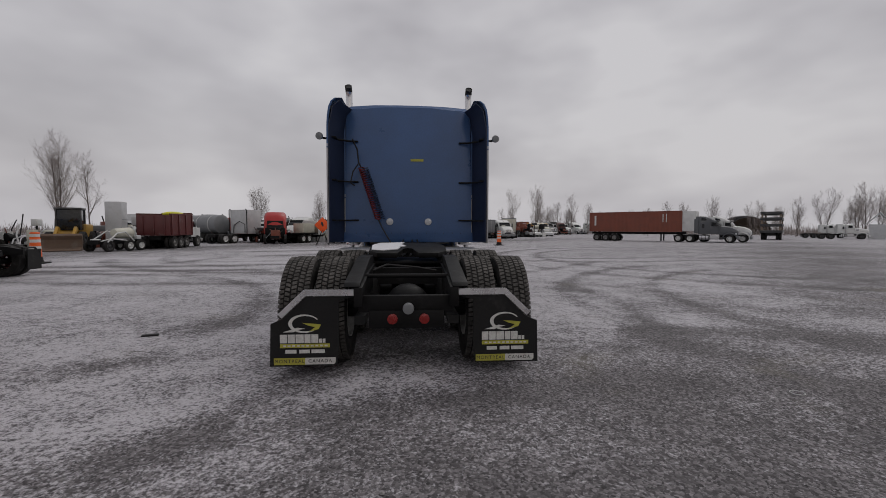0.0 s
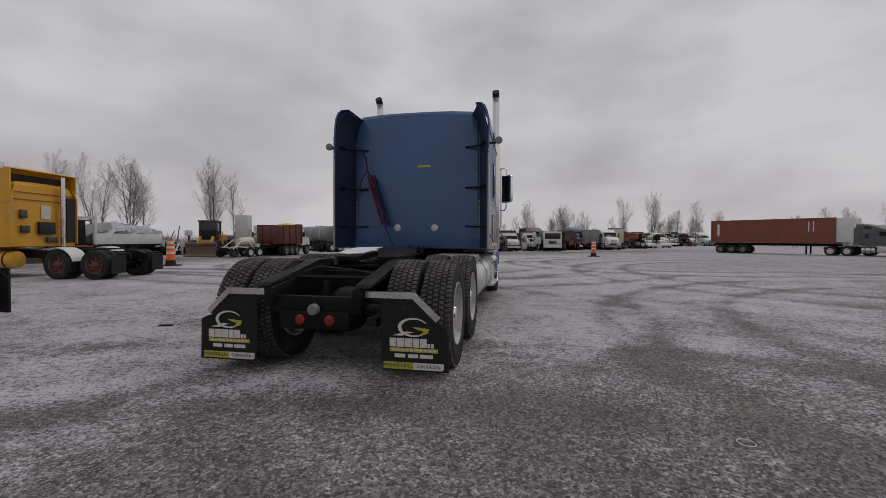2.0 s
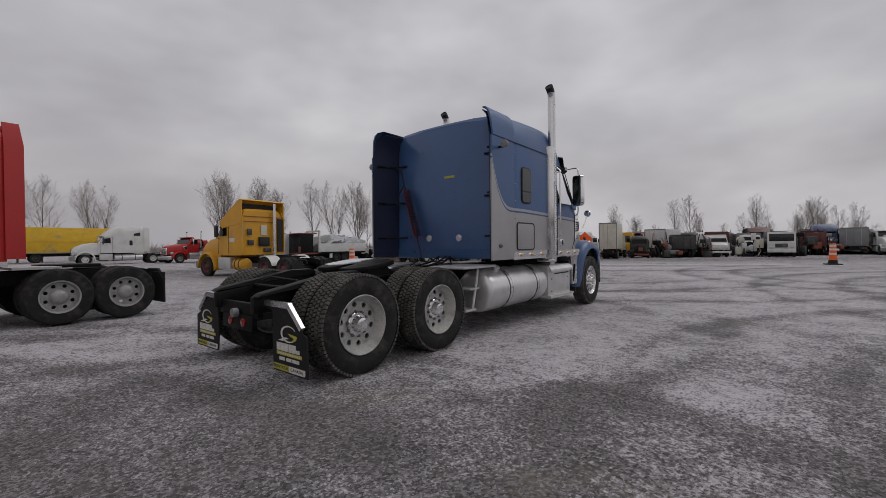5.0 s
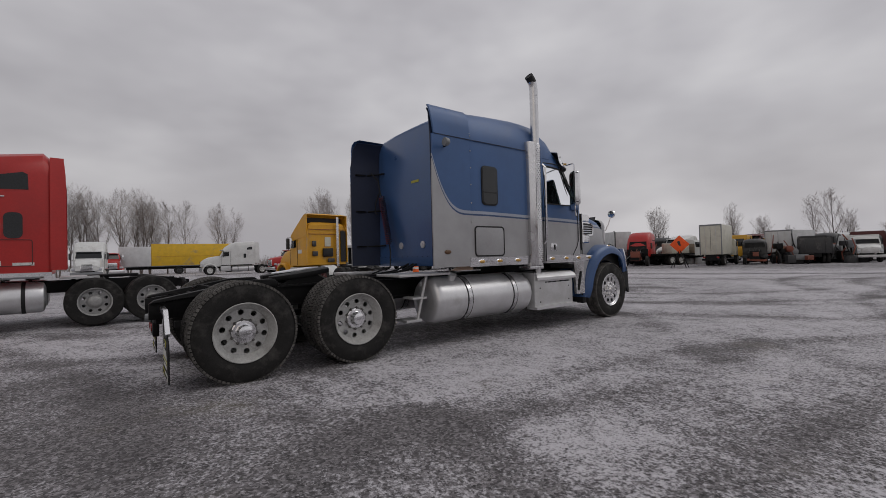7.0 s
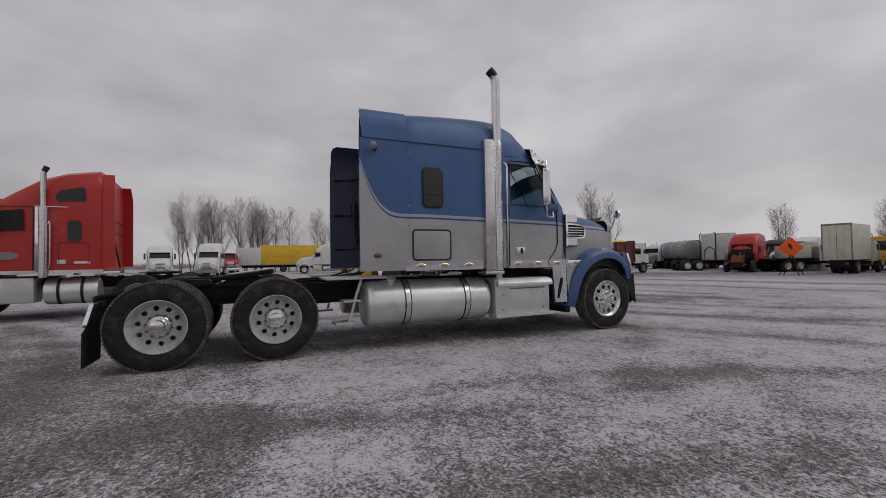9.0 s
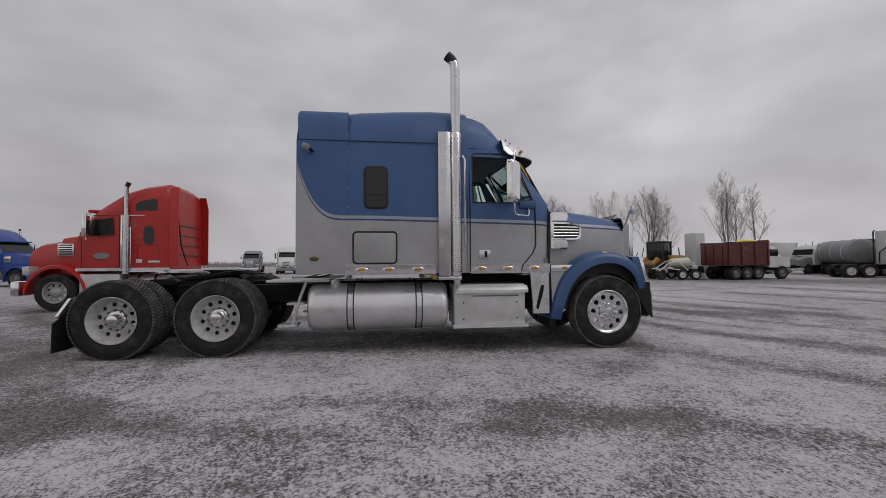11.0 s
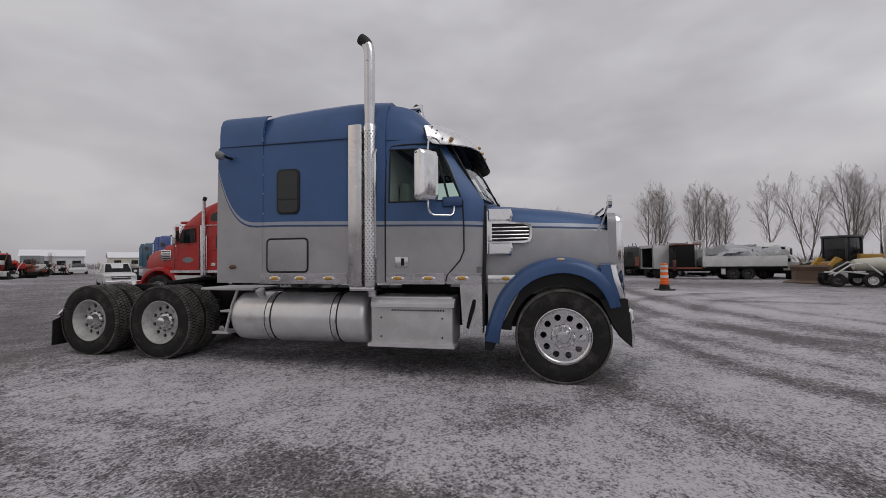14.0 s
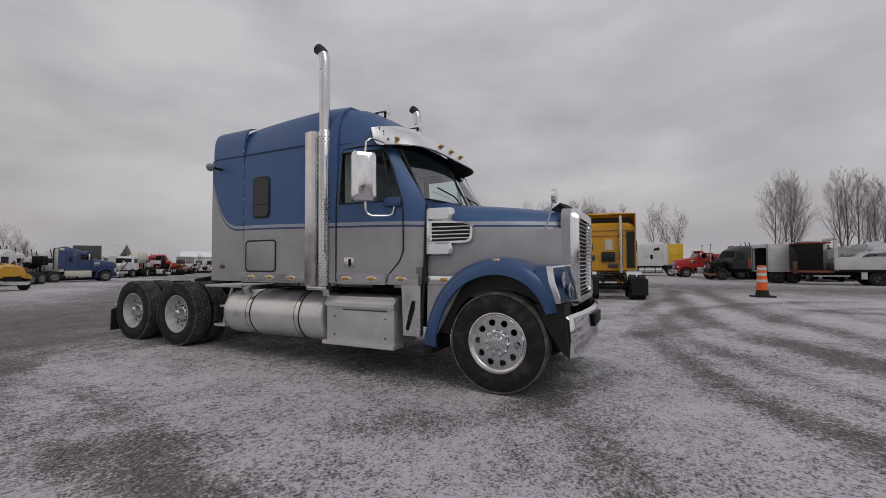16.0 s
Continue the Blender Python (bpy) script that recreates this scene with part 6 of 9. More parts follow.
def red_extra(tr, sl0, cab0, top):
    def strip(bm, s):
        box(bm, (min(s * 1.21, s * 1.235), sl0, 1.08), (max(s * 1.21, s * 1.235), cab0 + 1.1, 1.16))
    sym(tr, "chrome_sill", M_CHROME, strip)
    def tag(bm, s):
        box(bm, (min(s * 1.218, s * 1.226), sl0 + 0.25, 1.30), (max(s * 1.218, s * 1.226), sl0 + 0.55, 1.36))
        box(bm, (min(s * 1.218, s * 1.226), sl0 + 0.7, 1.30), (max(s * 1.218, s * 1.226), sl0 + 0.85, 1.40))
    sym(tr, "white_decal", M_PRINT_W, tag)
    def lk(bm, s):
        loop = [(sl0 + 0.55 + a, 1.55 + b) for a, b in rounded(0.55, 0.5, 0.04, 3)]
        tube(bm, [(s * 1.222, a, b) for a, b in loop + loop[:1]], 0.008, 5)
    sym(tr, "locker_seal", P_MAROON, lk)
    def heat_shield(bm, s):
        box(bm, (min(s * 1.20, s * 1.24), cab0 - 0.16, 1.12), (max(s * 1.20, s * 1.24), cab0 + 0.02, 2.62), 0.01)
    sym(tr, "heat_shield", M_CHROME, heat_shield)
    def gutter(bm, s):
        tube(bm, [(s * 1.225, cab0 + 0.02, 2.63), (s * 1.225, sl0 + 0.65, 2.63)], 0.014, 6)
    sym(tr, "rain_gutter", M_ALU, gutter)
    def oval(bm, s):
        prism(bm, [(cab0 + 0.5 + 0.2 * math.cos(a * 0.3927), 1.5 + 0.09 * math.sin(a * 0.3927)) for a in range(16)], "x", min(s * 1.165, s * 1.19), max(s * 1.165, s * 1.19))
    sym(tr, "oval_badge", P_GREY, oval)
    def grab(bm, s):
        tube(bm, [(s * 1.22, cab0 - 0.22, 1.2), (s * 1.30, cab0 - 0.26, 1.3), (s * 1.30, cab0 - 0.26, 2.2), (s * 1.22, cab0 - 0.22, 2.3)], 0.015, 6)
    sym(tr, "grab_rail", M_CHROME, grab)
    for z0 in (1.5, 1.8, 2.1, 2.4):
        slab(tr, "back_rib", (-1.0, sl0 - 0.03, z0), (1.0, sl0 + 0.02, z0 + 0.04), P_MAROON, 0)
    slab(tr, "deck_plate", (-0.9, sl0 - 0.75, 1.0), (0.9, sl0 - 0.1, 1.04), M_ALUD, 0)
    bm = B()
    tube(bm, [(-0.9, sl0 - 0.1, 2.6), (-0.85, sl0 - 0.15, 1.8), (-0.5, sl0 - 0.2, 1.2)], 0.02, 6)
    part("air_line", bm, M_SEAL, tr)


def yellow_extra(tr, sl0, cab0, top):
    # the roof deflector carries the slope of the screen up to an open, hollow back
    bm = B()
    for s in (-1, 1):
        prism(bm, [(sl0 - 0.05, top - 0.75), (cab0 + 0.55, 2.45), (cab0 + 0.78, 2.72), (cab0 + 0.45, 2.98), (sl0 + 0.55, top + 0.16), (sl0 + 0.22, top + 0.38), (sl0 + 0.05, top + 0.42), (sl0 - 0.05, top + 0.42)], "x", s * 1.205 - 0.025, s * 1.205 + 0.025)
    loft(bm, [[(-1.2, y, z), (-0.7, y + 0.05, z + 0.03), (0.7, y + 0.05, z + 0.03), (1.2, y, z), (1.2, y, z - 0.03), (-1.2, y, z - 0.03)] for y, z in ((cab0 + 0.80, 2.73), (cab0 + 0.45, 2.98), (sl0 + 0.55, top + 0.16), (sl0 + 0.22, top + 0.38), (sl0 + 0.05, top + 0.42), (sl0 - 0.05, top + 0.42))])
    part("roof_deflector", bm, P_YELLOW, tr, "tall yellow roof deflector, open at the back")
    # black sheet added inside the deflector, standing in for the hollow's shade
    slab(tr, "deflector_hollow", (-1.05, sl0 + 0.35, top - 0.05), (1.05, sl0 + 0.38, top + 0.26), M_SEAL, 0)
    slab(tr, "dark_back_strip", (0.82, sl0 - 0.05, 1.25), (1.14, sl0 - 0.015, 2.95), M_SEAL, 0)
    for x, z0, w, h in ((-0.75, 1.6, 0.3, 0.25), (-0.8, 2.1, 0.22, 0.3), (0.2, 1.25, 0.4, 0.2)):
        slab(tr, "back_fitting", (x - w / 2, sl0 - 0.1, z0), (x + w / 2, sl0 - 0.015, z0 + h), P_DARK, 0.02)
    for z0 in (2.75, 3.0):
        slab(tr, "back_seam", (-1.1, sl0 - 0.03, z0), (1.1, sl0 - 0.01, z0 + 0.025), P_RUST, 0)
    slab(tr, "heater_box", (-0.3, sl0 - 0.12, 1.55), (0.3, sl0 - 0.02, 2.0), M_SEAL, 0.02)
    slab(tr, "cloth_panel", (-0.15, sl0 - 0.03, 2.1), (0.2, sl0 - 0.015, 2.6), P_CREAM, 0)
    slab(tr, "white_decal", (-1.232, cab0 - 0.45, 1.75), (-1.222, cab0 - 0.05, 1.95), M_PRINT_W, 0)
    bm = B()
    tube(bm, [(0.55, sl0 - 0.15, 1.0), (0.55, sl0 - 0.15, top + 0.3)], 0.08, 10)
    part("exhaust_pipe", bm, M_STEEL, tr, "single grey exhaust stack behind the cab")
    def half_fender(bm, s):
        arc = [(0.65 + 0.6 * math.cos(radians(a)), 0.5 + 0.6 * math.sin(radians(a))) for a in range(60, 171, 15)]
        loft(bm, [[(s * 0.6, y, z), (s * 1.2, y, z), (s * 1.2, y, z - 0.03), (s * 0.6, y, z - 0.03)] for y, z in arc])
    sym(tr, "half_fender", P_WHITE, half_fender)


P_TEAL = paint("teal_paint", (0.02, 0.09, 0.16), 0.4)
tractor("bright red high-roof sleeper tractor with chrome stacks", S(-5.7, -1.05, 184, 0.915), P_RED, "alu", roof=3.6, wb=4.0, tandem=0.5, sleeper_len=1.22, extra=red_extra, ext=0.22, back=1.62)
def pale_back(tr, sl0, cab0, top):
    slab(tr, "back_panel", (-1.18, sl0 - 0.35, 0.95), (1.18, sl0 - 0.03, top - 0.2), P_CREAM, 0.03, "pale rear panel")
    for s in (-1, 1):
        slab(tr, "side_skirt", (s * 1.0 - 0.2, sl0, 0.55), (s * 1.0 + 0.2, cab0 + 1.0, 1.05), P_CREAM, 0.03)


tractor("yellow sleeper tractor with open roof deflector and red wheels", S(-11.55, 7.15, 98.4, 0.89), P_YELLOW, "red", roof=3.4, style="aero", stack=False, wb=5.3, sleeper_len=0.95, ext=0.1, extra=yellow_extra, windows=False)
tractor("white aerodynamic high-roof sleeper tractor", S(-39.5, 10.8, 176, 0.86), P_WHITE, "white", roof=3.75, style="aero", stack=False, flaps=False, sleeper_len=2.5)
for x, y, rz, k, roof in ((-44.0, -8.0, -80, 0.86, 3.5), (-43.0, -3.0, -92, 0.86, 3.8)):
    t = tractor("white day-worn tractor parked nose out in the row", S(x, y, rz, k), P_WHITE, "white", roof=roof, style="aero", stack=False, flaps=False)
    tagged(t, group="white tractors")
tractor("small red tractor with its bonnet towards the yard", S(-37.0, 14.6, 192, 0.8), P_RED, roof=2.6, sleeper_len=0.6, wb=4.6)
tractor("red tractor half hidden behind the white cabs", S(-52.0, -2.6, -80, 0.86), P_RED, roof=2.6, sleeper_len=0.6, wb=4.6)
tractor("royal blue sleeper tractor parked beside the red one", S(-20.6, -22.2, -8, 0.93), P_ROYAL, roof=3.7)
tractor("dark teal sleeper tractor behind the royal blue one", S(-26.2, -29.8, -8, 0.93), P_TEAL, roof=3.5)
tractor("deep blue tractor with a pale side panel in the scrap row", S(-9.4, -32.7, 78, 0.84), P_DARKBLUE, roof=3.3, wb=4.3, sleeper_len=0.9, stack=False, flaps=False, extra=pale_back)
tractor("black tractor with its bonnet stripped", S(-38.5, 19.5, -95, 0.86), P_BLACK, "dark", roof=2.9, sleeper_len=0.8, wb=4.6)
tractor("dark blue high cab in the far row", S(8.6, 57.0, 178, 0.82), P_DARKBLUE, roof=3.7, stack=False)
tractor("faded red tractor in the far row", S(13.4, 62.5, 176, 0.82), P_MAROON, roof=3.1)
for x, y, rz, r in ((35.5, 98.0, 200, 3.2), (39.7, 101.0, 200, 3.6), (43.2, 99.3, 205, 3.4)):
    t = tractor("white tractor far off in the row", S(x, y, rz, 0.85), P_WHITE, "white", roof=r, style="aero", stack=False, flaps=False)
    tagged(t, group="white tractors")
for x, y, rz in ((58.7, 50.8, -130), (62.6, 57.1, -130)):
    t = tractor("white scrapped tractor at the yard's edge", S(x, y, rz, 0.75), P_WHITE, "dark", roof=2.9, sleeper_len=0.8, wb=4.8)
    tagged(t, group="white tractors")


def container_rig():
    """A rust-red container on a three-axle chassis behind a grey tractor; a white nose beyond it."""
    k = 0.80
    m = S(28.6, 37.6, -134, k)
    rig = thing("container_trailer", "rust-red shipping container on a three-axle chassis trailer", "trailer", m)
    bm = B()
    pts = []
    n = 84
    for i in range(n + 1):
        y = -11.9 + 11.8 * i / n
        pts.append((1.20 + (0.035 if i % 4 in (1, 2) else 0.0), y))
    outline = pts + [(-x, y) for x, y in pts[::-1]]
    prism(bm, outline, "z", 1.35, 4.02)
    boxp = part("container_body", bm, P_RUST, rig, "ribbed rust-red container side", angle=20)
    for s in (-1, 1):
        for z in (1.33, 3.99):
            slab(boxp, "side_rail", (s * 1.22 - 0.04, -12.0, z), (s * 1.22 + 0.04, -0.02, z + 0.09), P_RUST, 0.01)
        for y in (-12.0, -0.1):
            slab(boxp, "corner_post", (s * 1.2 - 0.06, y - 0.04, 1.35), (s * 1.2 + 0.06, y + 0.1, 4.06), P_RUST, 0.01)
        slab(boxp, "white_mark", (s * 1.245 - 0.004, -11.3, 2.2), (s * 1.245 + 0.004, -11.05, 3.6), M_PRINT_W, 0)
        slab(boxp, "white_mark", (s * 1.245 - 0.004, -2.3, 2.6), (s * 1.245 + 0.004, -2.2, 3.7), M_PRINT_W, 0)
        slab(boxp, "white_mark", (s * 1.245 - 0.004, -1.9, 2.6), (s * 1.245 + 0.004, -1.8, 3.7), M_PRINT_W, 0)
    slab(rig, "front_wall", (-1.22, -0.1, 1.4), (1.22, -0.04, 4.0), P_WHITE, 0.01)
    slab(rig, "reefer_unit", (-1.2, -0.03, 1.45), (1.2, 1.5, 4.0), P_WHITE, 0.04, "white box at the container's front")
    for s in (-1, 1):
        slab(rig, "trailer_rail", (s * 0.45 - 0.05, -11.9, 1.0), (s * 0.45 + 0.05, 0.2, 1.3), M_BLACK, 0)
        slab(rig, "landing_leg", (s * 0.8 - 0.06, -2.6, 0.1), (s * 0.8 + 0.06, -2.45, 1.2), M_BLACK, 0)
        for y in (-11.0, -9.75, -8.5):
            pwheel(rig, s * 1.06, y, s, "steel", dual=True)
    for dx, dy, col in ((0, 0, P_SLATE), (3.0, 1.1, P_WHITE)):
        t = tractor("slate grey aerodynamic tractor coupled to the container" if dx == 0 else "white tractor parked behind the grey one", S(28.6, 37.6, -134, k) @ pose(-dx, 0.2 + dy, 0), col, "white", roof=3.4, style="aero", stack=False, flaps=False, wb=4.9, sleeper_len=1.2)


container_rig()


def box_truck(label, m, body, length=5.0, h=3.4, half=1.22):
    t = thing("box_truck", label, "truck", m)
    van = slab(t, "box_body", (-half, -length, 1.05), (half, 0, h), body, 0.03)
    for s in (-1, 1):
        slab(van, "corner_rail", (s * half - 0.04, -length - 0.02, 1.02), (s * half + 0.04, -length + 0.06, h + 0.02), P_GREY, 0.005)
    slab(van, "top_rail", (-half - 0.03, -length - 0.02, h - 0.1), (half + 0.03, -length + 0.06, h + 0.03), P_GREY, 0.005)
    slab(van, "door_gap", (-0.01, -length - 0.012, 1.1), (0.01, -length, h - 0.1), M_SEAL, 0)
    for x in (-half * 0.5, half * 0.5):
        slab(van, "lock_rod", (x - 0.015, -length - 0.03, 1.1), (x + 0.015, -length - 0.005, h - 0.12), M_ALUD, 0)
    slab(t, "rear_bumper", (0.12 - half, -length - 0.05, 0.5), (half - 0.12, -length + 0.1, 0.68), M_BLACK, 0.01)
    slab(t, "chassis", (-0.45, -length, 0.65), (0.45, 1.6, 1.0), M_BLACK, 0)
    for x in (0.3 - half, half - 0.3):
        slab(t, "tail_lamp", (x - 0.1, -length - 0.06, 0.72), (x + 0.1, -length, 0.86), M_LENS_RED, 0)
    cab(t, body)
    for s in (-1, 1):
        pwheel(t, s * (half - 0.22), -length * 0.62, s, dual=True)
        pwheel(t, s * 0.95, 1.0, s)
    return t


def cab(t, paintm, y=0.15, hood=0.95, top=2.55):
    """A short cab with a stub bonnet, nose to +y."""
    def sc(yy, w, h):
        return [(x, yy, z) for x, z in mirror_pts([(w, 0.9), (w, 1.7), (w - 0.04, h - 0.3), (w - 0.15, h - 0.06), (0.4, h)])]
    c = part("cab", skin([sc(y, 1.1, top), sc(y + 0.75, 1.08, top - 0.03), sc(y + 0.95, 1.06, top - 0.3), sc(y + 1.25, 1.03, 1.78)]), paintm, t)
    part("bonnet", skin([sc(y + 1.2, 1.0, 1.75), sc(y + 1.2 + hood * 0.7, 0.95, 1.66), sc(y + 1.2 + hood, 0.9, 1.45)]), paintm, t)
    bm = B()
    bm.faces.new([bm.verts.new(p) for p in ((-0.9, y + 1.24, 1.82), (0.9, y + 1.24, 1.82), (0.86, y + 0.98, 2.26), (-0.86, y + 0.98, 2.26))])
    bmesh.ops.solidify(bm, geom=list(bm.faces), thickness=-0.02)
    part("windscreen", bm, M_DARKGLASS, c)
    def sg(bm2, s):
        box(bm2, (min(s * 1.06, s * 1.11), y + 0.15, 1.75), (max(s * 1.06, s * 1.11), y + 0.85, 2.25), 0.01)
    sym(c, "door_window", M_DARKGLASS, sg)
    f = y + 1.2 + hood
    slab(c, "grille", (-0.6, f - 0.02, 0.95), (0.6, f + 0.04, 1.35), M_ALUD, 0.02)
    slab(c, "bumper", (-1.05, f, 0.5), (1.05, f + 0.15, 0.75), M_ALUD, 0.03)
    for x in (-0.78, 0.78):
        slab(c, "headlamp", (x - 0.13, f, 1.0), (x + 0.13, f + 0.05, 1.22), M_LENS_CLEAR, 0.02)


def dump_truck(label, m, bodym, cabm, length=4.6, h=2.75, tarp=False):
    t = thing("dump_truck", label, "truck", m)
    poly = [(-length, 1.15), (-length - 0.05, h), (0.1, h + 0.1), (0.1, 1.05)]
    for s in (-1, 1):
        part("bed_side", prism(B(), poly, "x", s * 1.2 - 0.04, s * 1.2 + 0.04), bodym, t)
    slab(t, "bed_floor", (-1.2, -length, 1.05), (1.2, 0.05, 1.2), bodym, 0)
    slab(t, "bed_front", (-1.2, 0.0, 1.1), (1.2, 0.1, h + 0.25), bodym, 0)
    gate = slab(t, "tailgate", (-1.2, -length - 0.06, 1.12), (1.2, -length + 0.02, h - 0.05), bodym, 0.01)
    for x in (-0.8, 0.0, 0.8):
        slab(gate, "gate_rib", (x - 0.05, -length - 0.12, 1.12), (x + 0.05, -length - 0.05, h - 0.1), bodym, 0.01)
    def rib(y):
        def fn(bm2, s):
            box(bm2, (min(s * 1.24, s * 1.31), y - 0.05, 1.1), (max(s * 1.24, s * 1.31), y + 0.05, h), 0.01)
        return fn
    for y in (-length + 0.1, -length * 0.66, -length * 0.33, -0.05):
        sym(t, "side_rib", bodym, rib(y))
    def toprail(bm2, s):
        prism(bm2, [(-length - 0.05, h - 0.02), (-length - 0.05, h + 0.08), (0.1, h + 0.18), (0.1, h + 0.08)], "x", s * 1.2 - 0.07, s * 1.2 + 0.07)
    sym(t, "top_rail", bodym, toprail)
    if tarp:
        bm = B()
        ball(bm, (0.0, -0.6, h + 0.12), 1.0, 14, (0.8, 0.75, 0.22))
        part("tarp_roll", bm, P_LIME, t, "bright yellow bundle on the load")
    slab(t, "chassis", (-0.45, -length, 0.7), (0.45, 1.6, 1.0), M_BLACK, 0)
    cab(t, cabm)
    for s in (-1, 1):
        for y in (-length * 0.78, -length * 0.5, -length * 0.22):
            pwheel(t, s * 1.02, y, s, "steel", dual=True)
        pwheel(t, s * 1.0, 1.35, s)
    return t


P_LIME = paint("lime_sheet", (0.62, 0.60, 0.02), 0.6)
dump_truck("dark red dump truck with a yellow bundle on top", S(-16.5, 26.5, 3, 0.82), P_MAROON, P_WHITE, 3.5, 2.7, True)
dump_truck("dark grey dump truck seen from its tailgate", S(-2.4, 41.6, 14, 0.70), P_DARK, P_DARK, 4.6, 2.7)
dump_truck("grey tipper in the far row", S(14.0, 67.2, -2, 0.86), P_GREY, P_DARK, 4.4, 2.6)
dump_truck("black tipper with a high bed", S(-34.0, 14.2, 182, 0.78), P_BLACK, P_BLACK, 2.6, 3.0)
box_truck("tall cream box truck with its rear doors shut", S(-6.8, 36.4, 8, 0.80), P_CREAM, 4.6, 3.75, half=0.84)
box_truck("white box truck further along the row", S(15.0, 59.5, -12, 0.82), P_CREAM, 4.6, 3.5)
box_truck("small white truck facing the yard", S(0.3, 42.2, 200, 0.74), P_WHITE, 3.5, 2.7)


def cabover(label, m, paintm):
    t = thing("cabover_truck", label, "truck", m)
    c = slab(t, "cab", (-1.15, 0, 0.75), (1.15, 1.5, 2.6), paintm, 0.08)
    slab(c, "windscreen", (-1.0, 1.48, 1.65), (1.0, 1.515, 2.4), M_DARKGLASS, 0.02)
    slab(c, "bumper", (-1.15, 1.5, 0.5), (1.15, 1.62, 0.85), paintm, 0.03)
    for x in (-0.85, 0.85):
        slab(c, "headlamp", (x - 0.14, 1.5, 0.95), (x + 0.14, 1.54, 1.15), M_LENS_CLEAR, 0.02)
    slab(c, "grille", (-0.5, 1.5, 1.0), (0.5, 1.53, 1.4), P_DARK, 0.01)
    slab(t, "hopper", (-1.2, -4.2, 0.95), (1.2, -0.2, 2.5), P_GREY, 0.05)
    slab(t, "chassis", (-0.45, -4.4, 0.65), (0.45, 1.2, 0.95), M_BLACK, 0)
    for s in (-1, 1):
        pwheel(t, s * 1.0, 0.6, s)
        pwheel(t, s * 1.0, -2.8, s, dual=True)


cabover("white cab-over truck with a broad flat windscreen", S(5.0, 43.4, 180, 0.82), P_WHITE)


def school_bus(label, m):
    t = thing("bus", label, "bus", m)
    body = slab(t, "bus_body", (-1.2, -4.0, 0.7), (1.2, 2.0, 2.9), P_BUS, 0.12)
    slab(t, "bonnet", (-1.0, 1.9, 0.7), (1.0, 3.0, 1.6), P_BUS, 0.1)
    slab(body, "windscreen", (-0.95, 1.98, 1.7), (0.95, 2.02, 2.5), M_DARKGLASS, 0.02)
    for s in (-1, 1):
        for k in range(6):
            slab(body, "side_window", (s * 1.2 - 0.015, -3.7 + k * 0.9, 1.75), (s * 1.2 + 0.015, -3.0 + k * 0.9, 2.35), M_DARKGLASS, 0)
        slab(body, "rub_rail", (s * 1.2 - 0.02, -3.9, 1.45), (s * 1.2 + 0.02, 1.9, 1.55), P_DARK, 0)
        pwheel(t, s * 1.0, 2.3, s, "dark", 0.45)
        pwheel(t, s * 1.0, -2.4, s, "dark", 0.45)


school_bus("yellow bus half hidden in the row", S(-7.6, 42.0, 190, 0.82))
school_bus("yellow bus at the far end of the row", S(25.5, 78.5, 205, 0.84))


